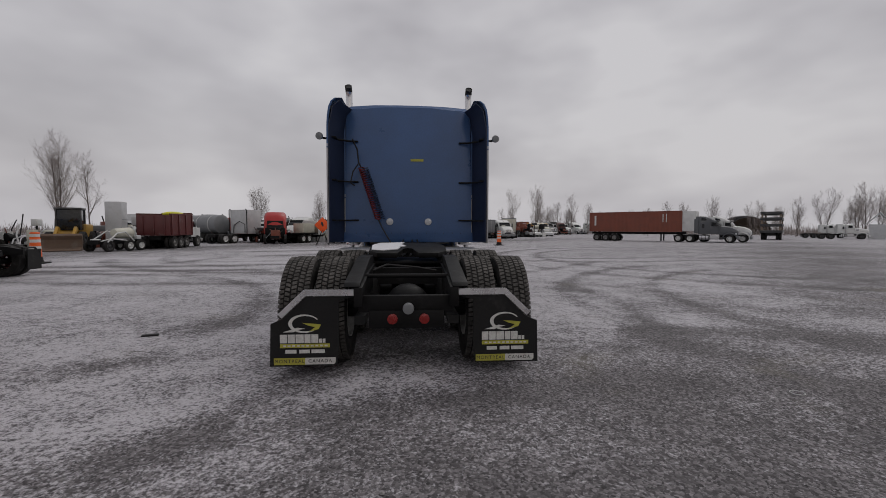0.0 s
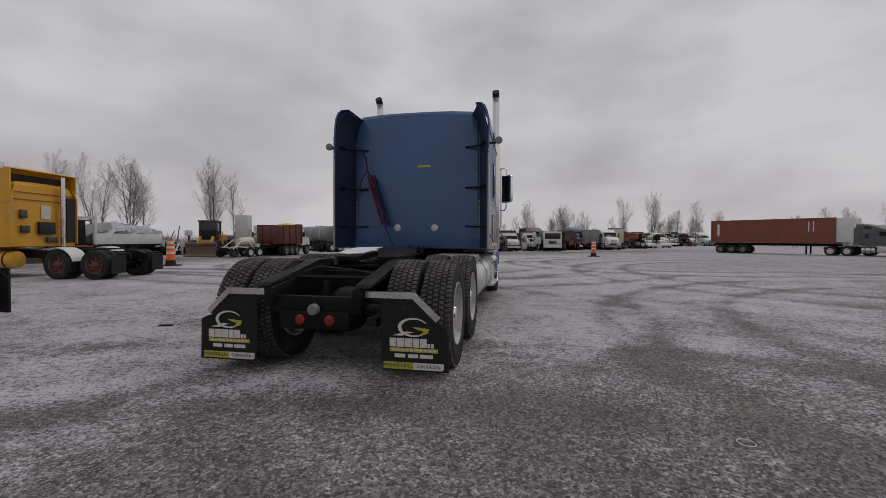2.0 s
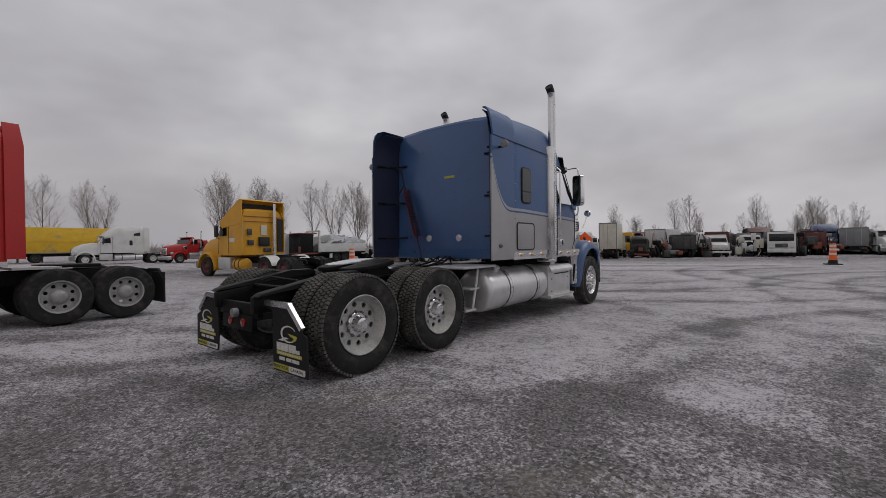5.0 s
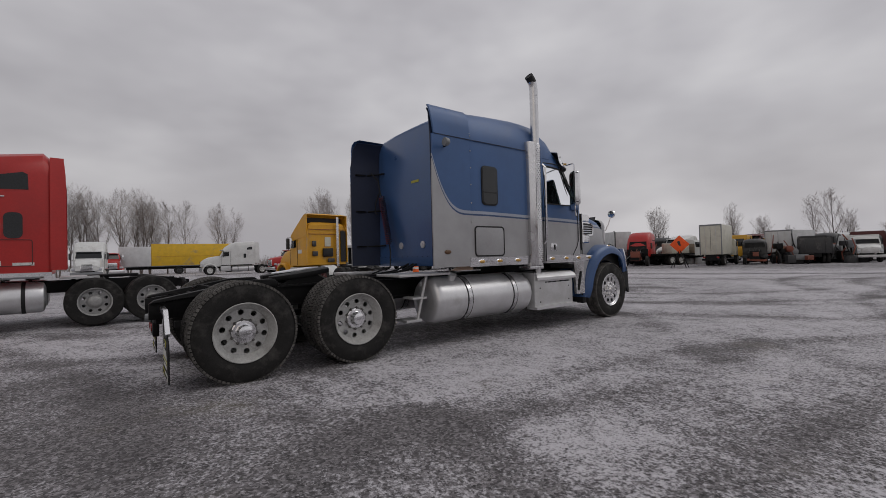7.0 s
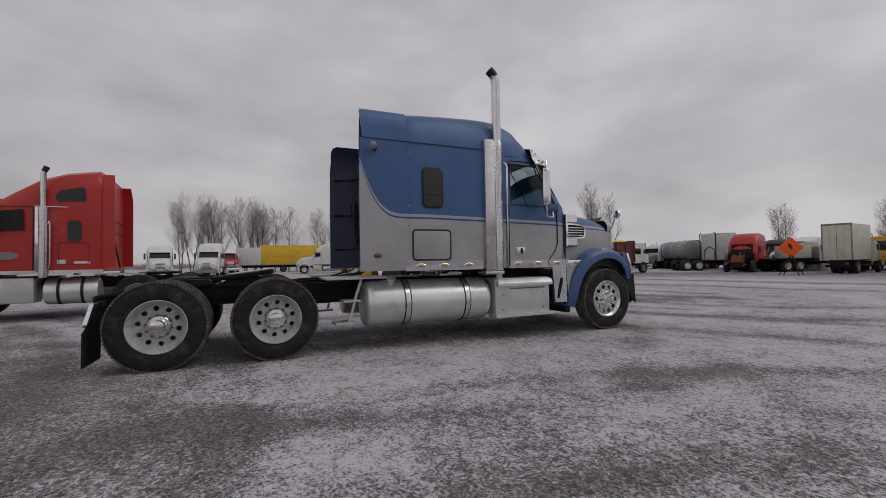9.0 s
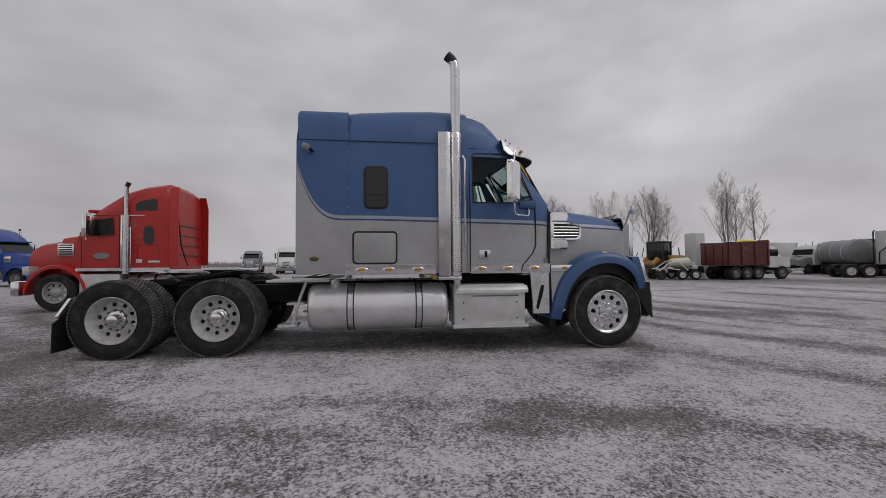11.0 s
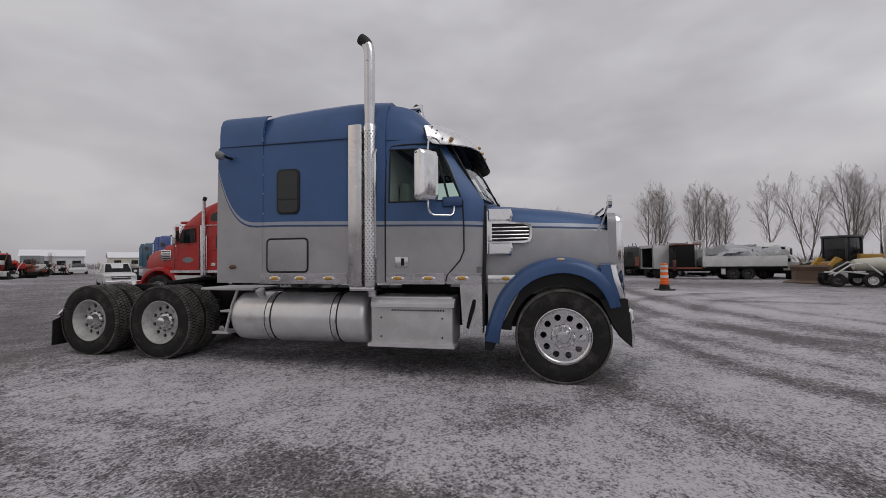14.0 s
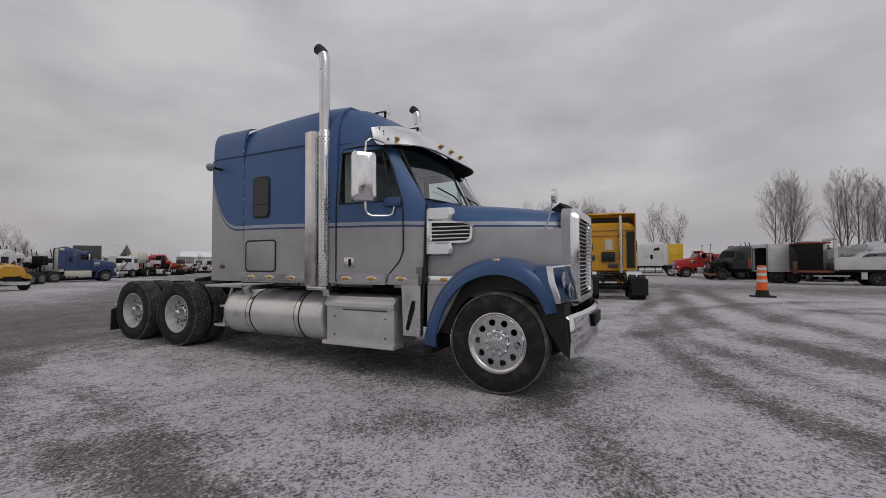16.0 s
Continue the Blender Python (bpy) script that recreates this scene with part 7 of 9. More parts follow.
def stripped_truck(label, m, paintm, tall=True, hoodm=None):
    """A wrecked cab with its nose taken off: open engine, wheels and bent sheet."""
    t = thing("wrecked_truck", label, "truck", m)
    if tall:
        c = part("cab", skin([[(x, y, z) for x, z in mirror_pts([(1.15, 0.95), (1.15, h - 0.5), (1.05, h - 0.15), (0.6, h)])] for y, h in ((-1.2, 2.95), (-0.4, 2.9), (0.1, 2.6), (0.45, 1.9))]), paintm, t)
        bm = B()
        bm.faces.new([bm.verts.new(p) for p in ((-0.95, 0.46, 1.95), (0.95, 0.46, 1.95), (0.88, 0.18, 2.5), (-0.88, 0.18, 2.5))])
        bmesh.ops.solidify(bm, geom=list(bm.faces), thickness=-0.03)
        part("windscreen", bm, M_SEAL, c)
        for sx in (-1, 1):
            slab(c, "door_hole", (sx * 1.15 - 0.012, -0.55, 1.75), (sx * 1.15 + 0.012, 0.05, 2.35), M_SEAL, 0)
            slab(c, "torn_patch", (sx * 1.15 - 0.014, -1.15, 1.0), (sx * 1.15 + 0.014, -0.75, 1.9), P_RUST, 0)
        for k in range(4):
            w = noise.random_vector()
            bm = tube(B(), [(-0.9 + 0.6 * k, -1.3, 1.0), (-0.9 + 0.6 * k + 0.2 * w.x, -1.45, 2.0 + 0.3 * w.y), (-0.7 + 0.5 * k, -1.3 + 0.3 * w.z, 3.1 + 0.25 * w.x)], 0.035, 5)
            part("bent_bar", bm, M_SEAL, t)
    for k in range(7):
        w = noise.random_vector()
        q = Vector((0.8 * w.x, -2.4 + 1.5 * w.y, 1.05))
        bm = box(B(), q - Vector((0.22, 0.3, 0.1)), q + Vector((0.25, 0.28, 0.12 + 0.35 * abs(w.z))), 0.03)
        part("scrap_piece", bm, (P_RUST, M_BLACK, P_GREY, M_BLACK)[k % 4], t)
    if hoodm:
        part("bonnet", skin([[(x, y, z) for x, z in mirror_pts([(w, 0.85), (w + 0.03, 1.2), (w - 0.08, h - 0.08), (0.4, h)])] for y, w, h in ((0.42, 0.95, 1.8), (1.2, 0.85, 1.7), (1.9, 0.7, 1.5))]), hoodm, t)
    slab(t, "engine_block", (-0.4, 0.3, 0.7), (0.4, 1.7, 1.5), M_BLACK, 0.06)
    rad = slab(t, "radiator", (-0.42, 1.7, 0.6), (0.42, 1.82, 1.55), M_BLACK, 0.03)
    slab(rad, "radiator_core", (-0.34, 1.81, 0.72), (0.20, 1.835, 1.42), P_RUST, 0.01)
    bm = B()
    loft(bm, [[(x, 1.9 + d, 0.38 + z), (x, 2.0 + d, 0.40 + z), (x, 2.0 + d, 0.62 + z), (x, 1.9 + d, 0.60 + z)] for x, d, z in ((-1.05, -0.25, 0.02), (-0.8, -0.02, -0.02), (-0.1, 0.0, 0.0), (0.35, -0.12, 0.05), (0.75, -0.05, 0.1))])
    part("bumper", bm, M_ALUD if hoodm else P_RUST, t, "bent bumper")
    for sx in (-1, 1):
        bm = B()
        loft(bm, [[(sx * 0.72, 1.2 + 0.62 * math.cos(a), 0.52 + 0.62 * math.sin(a)), (sx * 1.16, 1.2 + 0.64 * math.cos(a), 0.50 + 0.62 * math.sin(a))] for a in [radians(v) for v in range(25, 150 if sx > 0 else 100, 15)]], caps=False, loop=False)
        bmesh.ops.solidify(bm, geom=list(bm.faces), thickness=0.03)
        part("torn_fender", bm, hoodm or paintm, t)
    slab(t, "chassis", (-0.45, -4.0, 0.65), (0.45, 2.0, 0.95), M_BLACK, 0)
    for k in range(6):
        a = noise.random_vector()
        bm = tube(B(), [(-0.6 + 0.24 * k, 0.5, 1.5), (-0.5 + 0.2 * k + 0.1 * a.x, 1.0, 1.75 + 0.2 * a.z), (-0.4 + 0.2 * k, 1.6, 1.3)], 0.03, 5)
        part("loose_pipe", bm, M_SEAL, t)
    for s in (-1, 1):
        pwheel(t, s * 1.0, 1.2, s, "dark")
        pwheel(t, s * 1.0, -2.6, s, "steel", dual=True)
        pwheel(t, s * 1.0, -3.6, s, "steel", dual=True)


def high_cab_wreck(label, m, paintm):
    """A high-roofed sleeper cab on its frame, the bonnet gone and the engine hanging bare."""
    t = thing("wrecked_truck", label, "truck", m)
    def sc(y, w, h, r):
        return [(x, y, z) for x, z in mirror_pts([(w, 0.95), (w + 0.03, 1.6), (w, h - r), (w - 0.1, h - 0.35 * r), (w - 0.3, h), (0.25, h + 0.03)])]
    c = part("cab", skin([sc(-2.3, 1.12, 3.45, 0.4), sc(-1.4, 1.15, 3.5, 0.4), sc(-0.6, 1.15, 3.4, 0.45), sc(0.0, 1.12, 3.05, 0.4), sc(0.35, 1.1, 2.6, 0.3), sc(0.62, 1.05, 2.1, 0.2), sc(0.8, 1.0, 1.55, 0.15)]), paintm, t)
    bm = B()
    bm.faces.new([bm.verts.new(p) for p in ((-0.88, 0.80, 1.72), (0.88, 0.80, 1.72), (0.8, 0.42, 2.52), (-0.8, 0.42, 2.52))])
    bmesh.ops.solidify(bm, geom=list(bm.faces), thickness=-0.05)
    part("windscreen_hole", bm, M_SEAL, c)
    for sx in (-1, 1):
        slab(c, "door_window", (sx * 1.15 - 0.02, -0.55, 1.75), (sx * 1.15 + 0.02, 0.15, 2.35), M_SEAL, 0.01)
        slab(c, "roof_seam", (sx * 1.15 - 0.02, -2.2, 2.6), (sx * 1.15 + 0.02, -0.5, 2.66), M_SEAL, 0)
        slab(t, "side_tank", (sx * 0.95 - 0.25, -1.6, 0.45), (sx * 0.95 + 0.25, -0.2, 0.9), M_BLACK, 0.08)
        pwheel(t, sx * 1.0, 1.35, sx, "dark", 0.52)
        pwheel(t, sx * 1.0, -3.2, sx, "dark", dual=True)
    slab(t, "bulkhead", (-1.0, 0.78, 0.9), (1.0, 0.86, 1.72), M_BLACK, 0.02)
    slab(t, "engine_block", (-0.42, 0.85, 0.7), (0.42, 2.0, 1.45), M_BLACK, 0.06)
    slab(t, "radiator", (-0.5, 2.05, 0.55), (0.4, 2.2, 1.5), P_RUST, 0.03)
    slab(t, "chassis", (-0.45, -4.2, 0.6), (0.45, 2.3, 0.9), M_BLACK, 0)
    rnd = random.Random(12)
    for k in range(12):
        a = Vector((rnd.uniform(-0.9, 0.9), rnd.uniform(0.9, 2.2), rnd.uniform(0.6, 1.3)))
        b = Vector((rnd.uniform(-0.9, 0.9), rnd.uniform(0.9, 2.3), rnd.uniform(1.0, 1.9)))
        part("loose_pipe", tube(B(), [a, (a + b) / 2 + Vector((0.1, 0.1, 0.15)), b], rnd.uniform(0.02, 0.05), 5), (M_SEAL, P_GREY, P_RUST)[k % 3], t)


high_cab_wreck("red cab wreck with its engine laid bare", S(-11.9, 33.4, 196, 0.80), P_RED)
stripped_truck("dark wreck with a torn-out radiator", S(-4.9, 37.2, 196, 0.66), P_BLACK)
stripped_truck("red loader truck wreck beside the mixer", S(-25.0, -45.9, -35, 0.86), P_RED)
stripped_truck("yellow and white scrapped truck at the roadside", S(-3.6, -22.2, 10, 0.8), P_BUS, False, P_BUS)
stripped_truck("white scrapped truck at the roadside", S(-6.0, -30.6, -20, 0.8), P_WHITE, True, P_WHITE)
stripped_truck("black wreck with loose wheels and no bonnet", S(-31.2, 13.7, 200, 0.84), P_BLACK)


def grey_sleeper_rear():
    """A tractor seen from behind: silver back wall with bent dark pipes, bare frame and wheels."""
    t = thing("scrapped_tractor", "silver-backed tractor with bare frame and dark pipe work", "truck", S(-15.8, 35.4, -25, 0.86))
    slab(t, "cab_back", (-1.2, 0.0, 1.0), (1.2, 1.9, 3.55), P_SHED, 0.05)
    def post(bm, s):
        tube(bm, [(s * 1.22, -0.1, 1.0), (s * 1.22, -0.1, 3.5), (s * 1.05, -0.1, 3.6)], 0.05, 8)
    sym(t, "corner_pipe", M_SEAL, post)
    bm = B()
    tube(bm, [(-0.7, -0.06, 1.1), (-0.6, -0.08, 1.9), (0.2, -0.1, 2.3), (0.9, -0.06, 2.0), (0.9, -0.06, 1.1)], 0.035, 6)
    part("air_line", bm, M_SEAL, t)
    slab(t, "chassis", (-0.45, -3.4, 0.65), (0.45, 2.0, 0.95), M_BLACK, 0)
    slab(t, "bonnet", (-0.9, 1.9, 0.9), (0.9, 3.6, 1.8), P_SHED, 0.15)
    for s in (-1, 1):
        for y in (-1.6, -2.7):
            pwheel(t, s * 1.0, y, s, "white", dual=True)
        pwheel(t, s * 1.0, 2.9, s, "white")


grey_sleeper_rear()


def flatbed_sign():
    t = thing("flatbed_truck", "flatbed truck with an orange roadwork sign on its bed", "truck", S(-10.2, 36.2, -20, 0.82))
    slab(t, "flatbed", (-1.2, -3.4, 1.0), (1.2, 1.2, 1.15), M_BLACK, 0.01)
    slab(t, "headboard", (-1.2, 1.1, 1.15), (1.2, 1.2, 2.1), P_TAN, 0.01)
    slab(t, "crate", (-0.2, -1.6, 1.15), (1.1, 0.6, 2.2), P_CREAM, 0.03, "cream crate on the bed")
    slab(t, "chassis", (-0.45, -3.2, 0.6), (0.45, 3.0, 0.95), M_BLACK, 0)
    cab(t, P_WHITE, 1.3)
    for s in (-1, 1):
        pwheel(t, s * 1.0, -1.6, s, "white", dual=True)
        pwheel(t, s * 1.0, -0.5, s, "white", dual=True)
        pwheel(t, s * 1.0, 2.6, s)
    sg = thing("road_sign", "orange diamond roadwork sign on a folding stand", "sign", S(-7.0, 29.4, 5, 0.80))
    bm = B()
    prism(bm, [(0, 1.25), (0.78, 2.03), (0, 2.81), (-0.78, 2.03)], "y", -0.02, 0.02, 0.004)
    face = part("sign_face", bm, M_SIGN, sg)
    bm = B()
    prism(bm, [(-0.08, 2.0), (0.06, 1.86), (0.12, 1.95), (0.05, 2.3), (-0.12, 2.34), (-0.16, 2.2)], "y", -0.03, -0.021)
    part("symbol", bm, M_PRINT_K, face)
    bm = B()
    for x in (-0.6, 0.6):
        tube(bm, [(0, 0.03, 1.6), (x, 0.3, 0.02)], 0.03, 6)
        tube(bm, [(0, 0.03, 1.6), (x, -0.4, 0.02)], 0.03, 6)
    tube(bm, [(0, 0.03, 1.3), (0, 0.03, 2.7)], 0.025, 6)
    part("stand", bm, M_BLACK, sg)


flatbed_sign()


P_BUCKET = paint("rusty_bucket", (0.13, 0.085, 0.06), 0.75, (0.2, 0.17, 0.14), 0.3)


def wheel_loader():
    t = thing("wheel_loader", "yellow wheel loader with a rusty bucket on the ground", "loader", S(-20.9, 23.0, 206, 0.76))
    slab(t, "rear_body", (-0.95, -3.0, 1.0), (0.95, -0.5, 2.1), P_LOADER, 0.12)
    c = slab(t, "cab", (-0.75, -1.0, 1.6), (0.75, 0.5, 3.3), M_DARKGLASS, 0.05)
    for x in (-0.75, 0.75):
        for y in (-1.0, 0.5):
            slab(c, "cab_post", (x - 0.05, y - 0.05, 1.6), (x + 0.05, y + 0.05, 3.3), P_DARK, 0.01)
    slab(c, "cab_roof", (-0.85, -1.1, 3.25), (0.85, 0.6, 3.42), P_DARK, 0.04)
    slab(t, "front_frame", (-0.5, 0.4, 0.7), (0.5, 1.6, 1.5), P_LOADER, 0.08)
    def arm(bm, s):
        prism(bm, [(0.6, 1.7), (1.2, 1.9), (2.6, 0.8), (2.8, 0.4), (2.5, 0.4), (1.1, 1.5)], "x", s * 0.55 - 0.09, s * 0.55 + 0.09, 0.02)
    sym(t, "lift_arm", P_LOADER, arm)
    bm = B()
    prism(bm, [(2.5, 0.25), (2.6, 1.1), (2.9, 1.35), (3.05, 1.2), (2.85, 0.9), (2.85, 0.3), (3.7, 0.12), (3.7, 0.05), (2.7, 0.05)], "x", -1.25, 1.25, 0.01)
    part("bucket", bm, P_BUCKET, t, "wide rusty brown bucket")
    bm = B()
    cyl(bm, (0.3, -2.2, 2.1), (0.3, -2.2, 2.9), 0.06, 8)
    part("exhaust", bm, M_BLACK, t)
    for s in (-1, 1):
        for y in (1.3, -1.9):
            pwheel(t, s * 1.0, y, s, "dark", 0.75)


wheel_loader()


def white_wreck():
    t = thing("wrecked_truck", "bare white truck frame with a cream tank on it", "truck", S(-17.3, 22.1, -12, 0.78))
    bm = B()
    lathe(bm, [(-1.0, 0.1), (-0.95, 0.30), (-0.75, 0.36), (0.35, 0.44), (0.5, 0.36), (0.55, 0.1)], 20, (0.25, 0, 1.35), "y")
    part("tank", bm, P_CREAM, t, "cream cylindrical tank")
    for run in ([(0.9, -2.1, 0.7), (0.9, -1.3, 1.35), (0.9, -0.6, 1.45), (0.95, 0.1, 0.75)], [(0.4, -2.2, 0.75), (0.6, -1.5, 0.95), (0.9, -0.5, 0.8)], [(-0.6, -1.9, 0.8), (-0.3, -1.0, 1.5), (-0.2, 0.6, 1.2)]):
        part("bent_tube", tube(B(), run, 0.05, 6), P_WHITE, t)
    for k, (x, y, z) in enumerate(((0.5, 0.75, 1.05), (-0.2, 0.9, 1.25), (0.6, 1.15, 0.95), (0.3, -1.5, 0.75), (-0.3, -1.9, 0.8))):
        slab(t, "scrap_piece", (x - 0.25, y - 0.2, z - 0.2), (x + 0.25, y + 0.22, z + 0.12), (P_SHED, P_WHITE, M_BLACK)[k % 3], 0.05)
    slab(t, "chassis", (-0.45, -2.4, 0.55), (0.45, 1.6, 0.85), M_BLACK, 0)
    for sx in (-1, 1):
        pwheel(t, sx * 0.95, -0.35, sx, "white", 0.42)
        pwheel(t, sx * 0.95, 0.65, sx, "white", 0.42)
        pwheel(t, sx * 0.80, -1.9, sx, "dark", 0.42)
    c = thing("cab_shell", "tall pale cab back standing behind the dump truck", "truck body", S(-19.3, 24.6, 8, 0.82))
    shell = slab(c, "shell", (-0.6, -0.35, 0.0), (0.6, 0.5, 3.75), P_SHED, 0.05)
    slab(shell, "dark_edge", (-0.55, 0.5, 0.4), (0.55, 0.58, 3.7), P_DARK, 0.01)
    slab(shell, "seam", (0.6, -0.33, 2.3), (0.612, 0.48, 2.34), P_GREY, 0)


white_wreck()


def tank_trailer():
    t = thing("tank_trailer", "dull grey tank trailer behind the dump truck", "trailer", S(-19.6, 37.0, 62, 0.86))
    bm = B()
    lathe(bm, [(-3.0, 0.2), (-2.95, 0.8), (-2.8, 1.0), (2.8, 1.0), (2.95, 0.8), (3.0, 0.2)], 28, (0, 0, 2.0), "y")
    tank = part("tank", bm, P_GREY, t, "grey cylindrical tank")
    for y in (-1.8, 0.0, 1.8):
        bm = B()
        lathe(bm, [(y - 0.05, 0.99), (y - 0.05, 1.03), (y + 0.05, 1.03), (y + 0.05, 0.99)], 28, (0, 0, 2.0), "y")
        part("tank_band", bm, M_ALUD, tank)
    slab(t, "under_frame", (-0.5, -3.0, 0.65), (0.5, 3.0, 1.1), M_BLACK, 0)
    for s in (-1, 1):
        for y in (-2.0, -0.8):
            pwheel(t, s * 1.0, y, s, "dark", dual=True)


tank_trailer()


def scrap_trailer():
    """A low white trailer full of torn white sheet, with an open van body at its end."""
    t = thing("scrap_trailer", "white open trailer heaped with torn white sheet metal", "trailer", S(-25.4, 17.5, -1, 0.78))
    side = slab(t, "trailer_side", (1.12, 0.2, 1.1), (1.2, 6.2, 2.0), P_WHITE, 0.01)
    slab(t, "far_side", (-1.2, 0.2, 1.1), (-1.12, 6.2, 2.0), P_WHITE, 0.01)
    slab(t, "floor_pan", (-1.2, 0.0, 0.95), (1.2, 6.2, 1.12), M_BLACK, 0)
    for sx in (-1, 1):
        slab(t, "end_post", (sx * 1.1 - 0.1, 0.0, 1.0), (sx * 1.1 + 0.1, 0.2, 3.35), P_WHITE, 0.01)
    slab(t, "end_beam", (-1.2, 0.0, 3.2), (1.2, 0.2, 3.37), P_WHITE, 0.01)
    torn = slab(t, "burnt_side", (0.9, -2.0, 1.05), (1.0, -0.55, 3.05), M_BLACK, 0.01, "scorched black side panel")
    slab(torn, "burnt_roof", (-1.1, -2.0, 2.98), (1.05, -0.1, 3.08), P_RUST, 0.01)
    slab(torn, "burnt_back", (-1.15, -2.0, 1.05), (-1.05, 0.0, 3.0), P_DARK, 0.01)
    slab(torn, "red_strip", (0.92, -2.25, 0.8), (1.02, -2.0, 1.7), P_MAROON, 0.01)
    slab(torn, "hanging_sheet", (0.2, -0.5, 1.1), (0.3, -0.1, 2.4), P_GREY, 0.02)
    slab(t, "front_deck", (-1.15, -2.0, 0.9), (1.1, 0.0, 1.05), P_RUST, 0.01)
    rnd = random.Random(5)
    for k in range(16):
        bm = B()
        n = 5
        size_x, size_y = rnd.uniform(0.5, 1.0), rnd.uniform(0.6, 1.4)
        rows = [[Vector((size_x * (i / n - 0.5) * 2, size_y * (j / n - 0.5) * 2, rnd.uniform(-0.16, 0.16) + 0.25 * math.sin(i * 1.3 + k))) for j in range(n + 1)] for i in range(n + 1)]
        loft(bm, rows, caps=False, loop=False)
        bmesh.ops.solidify(bm, geom=list(bm.faces), thickness=0.02)
        part("torn_sheet", bm, M_SNOW if k % 3 else P_SHED, t, "", pose(rnd.uniform(-0.5, 0.5), 0.9 + 5.2 * k / 16, rnd.uniform(1.8, 2.35), rnd.uniform(-20, 20), rnd.uniform(10, 50), rnd.uniform(-25, 25)))
    for k in range(16):
        bm = B()
        n = 5
        cx, cy, cz = rnd.uniform(-0.7, 0.8), 0.8 + k * 0.36, 1.75 + rnd.uniform(-0.1, 0.55)
        grid = [[bm.verts.new((cx + (i - 2) * 0.22 + rnd.uniform(-0.1, 0.1), cy + (j - 2) * 0.26 + rnd.uniform(-0.1, 0.1), cz + rnd.uniform(-0.26, 0.26))) for j in range(n)] for i in range(n)]
        for i in range(n - 1):
            for j in range(n - 1):
                bm.faces.new((grid[i][j], grid[i + 1][j], grid[i + 1][j + 1], grid[i][j + 1]))
        bmesh.ops.solidify(bm, geom=list(bm.faces), thickness=0.015)
        part("torn_sheet", bm, (M_SNOW, P_SHED, P_DARK, M_SNOW, P_RUST)[k % 5], t, "", angle=20)
    for s in (-1, 1):
        for y in (2.3, 3.4):
            pwheel(t, s * 1.0, y, s, "dark", dual=True)
    slab(t, "mud_guard", (1.0, 1.4, 0.45), (1.15, 1.7, 1.0), P_WHITE, 0.01)
    slab(t, "under_frame", (-0.5, -2.0, 0.7), (0.5, 6.2, 0.98), M_BLACK, 0)
    cab_t = thing("white_truck", "small white cab beyond the scrap trailer", "truck", S(-26.0, 22.6, -30, 0.66))
    cab(cab_t, P_WHITE)
    slab(cab_t, "chassis", (-0.45, -2.0, 0.55), (0.45, 1.8, 0.9), M_BLACK, 0)
    for s in (-1, 1):
        pwheel(cab_t, s * 1.0, 1.2, s, "dark")
        pwheel(cab_t, s * 1.0, -1.2, s, "dark")
    v = thing("van_body", "pale box van body with its end standing open", "truck body", S(-27.2, 15.5, 14, 0.76))
    for lo, hi, nm in (((-1.2, -1.15, 0.95), (-1.14, 1.15, 3.1), "side_wall"), ((1.14, -1.15, 0.95), (1.2, 1.15, 3.1), "side_wall"), ((-1.2, -1.15, 3.06), (1.2, 1.15, 3.12), "van_roof"), ((-1.2, -1.15, 0.9), (1.2, 1.15, 0.98), "van_floor"), ((-1.2, 1.1, 0.95), (1.2, 1.16, 3.1), "front_wall")):
        slab(v, nm, lo, hi, P_SHED, 0.01)
    for x in (-1.17, 1.17):
        slab(v, "door_post", (x - 0.06, -1.22, 0.9), (x + 0.06, -1.14, 3.14), P_GREY, 0.01)
    slab(v, "door_header", (-1.2, -1.22, 2.85), (1.2, -1.14, 3.14), P_SHED, 0.01)
    # black sheets added over the pale walls keep the open inside dark
    slab(v, "dark_lining", (-1.12, -1.1, 1.0), (1.1, 1.08, 1.06), M_SEAL, 0)
    slab(v, "dark_lining", (-1.12, 1.0, 1.0), (1.1, 1.08, 3.0), M_SEAL, 0)
    slab(v, "dark_lining", (-1.12, -1.0, 1.0), (-1.06, 1.0, 3.0), M_SEAL, 0)
    slab(v, "under_frame", (-0.5, -1.15, 0.55), (0.5, 1.15, 0.92), M_BLACK, 0)
    for sx in (-1, 1):
        pwheel(v, sx * 1.0, -0.4, sx, "dark", dual=True)
        pwheel(v, sx * 1.0, 0.7, sx, "dark", dual=True)


scrap_trailer()


def semi_trailer():
    t = thing("box_trailer", "long yellow box trailer with a plain white front part", "trailer", S(-50.5, 11.9, 178, 0.86))
    slab(t, "yellow_body", (-1.25, 0.0, 1.1), (1.25, 12.0, 3.95), P_TRAIL, 0.03)
    slab(t, "white_body", (-1.25, 12.02, 1.1), (1.25, 15.3, 3.6), P_SHED, 0.03)
    for s in (-1, 1):
        slab(t, "bottom_rail", (s * 1.25 - 0.03, 0.0, 1.05), (s * 1.25 + 0.03, 15.2, 1.15), P_GREY, 0)
        slab(t, "side_stripe", (s * 1.25 - 0.02, 0.1, 2.3), (s * 1.25 + 0.02, 11.8, 2.36), P_BUS, 0)
        for y in (1.8, 3.0, 9.0):
            pwheel(t, s * 1.05, y, s, "dark", dual=True)
    slab(t, "under_frame", (-0.5, 0.0, 0.7), (0.5, 14.6, 1.08), M_BLACK, 0)


P_TRAIL = paint("bright_yellow_paint", (0.68, 0.42, 0.02), 0.5)
semi_trailer()


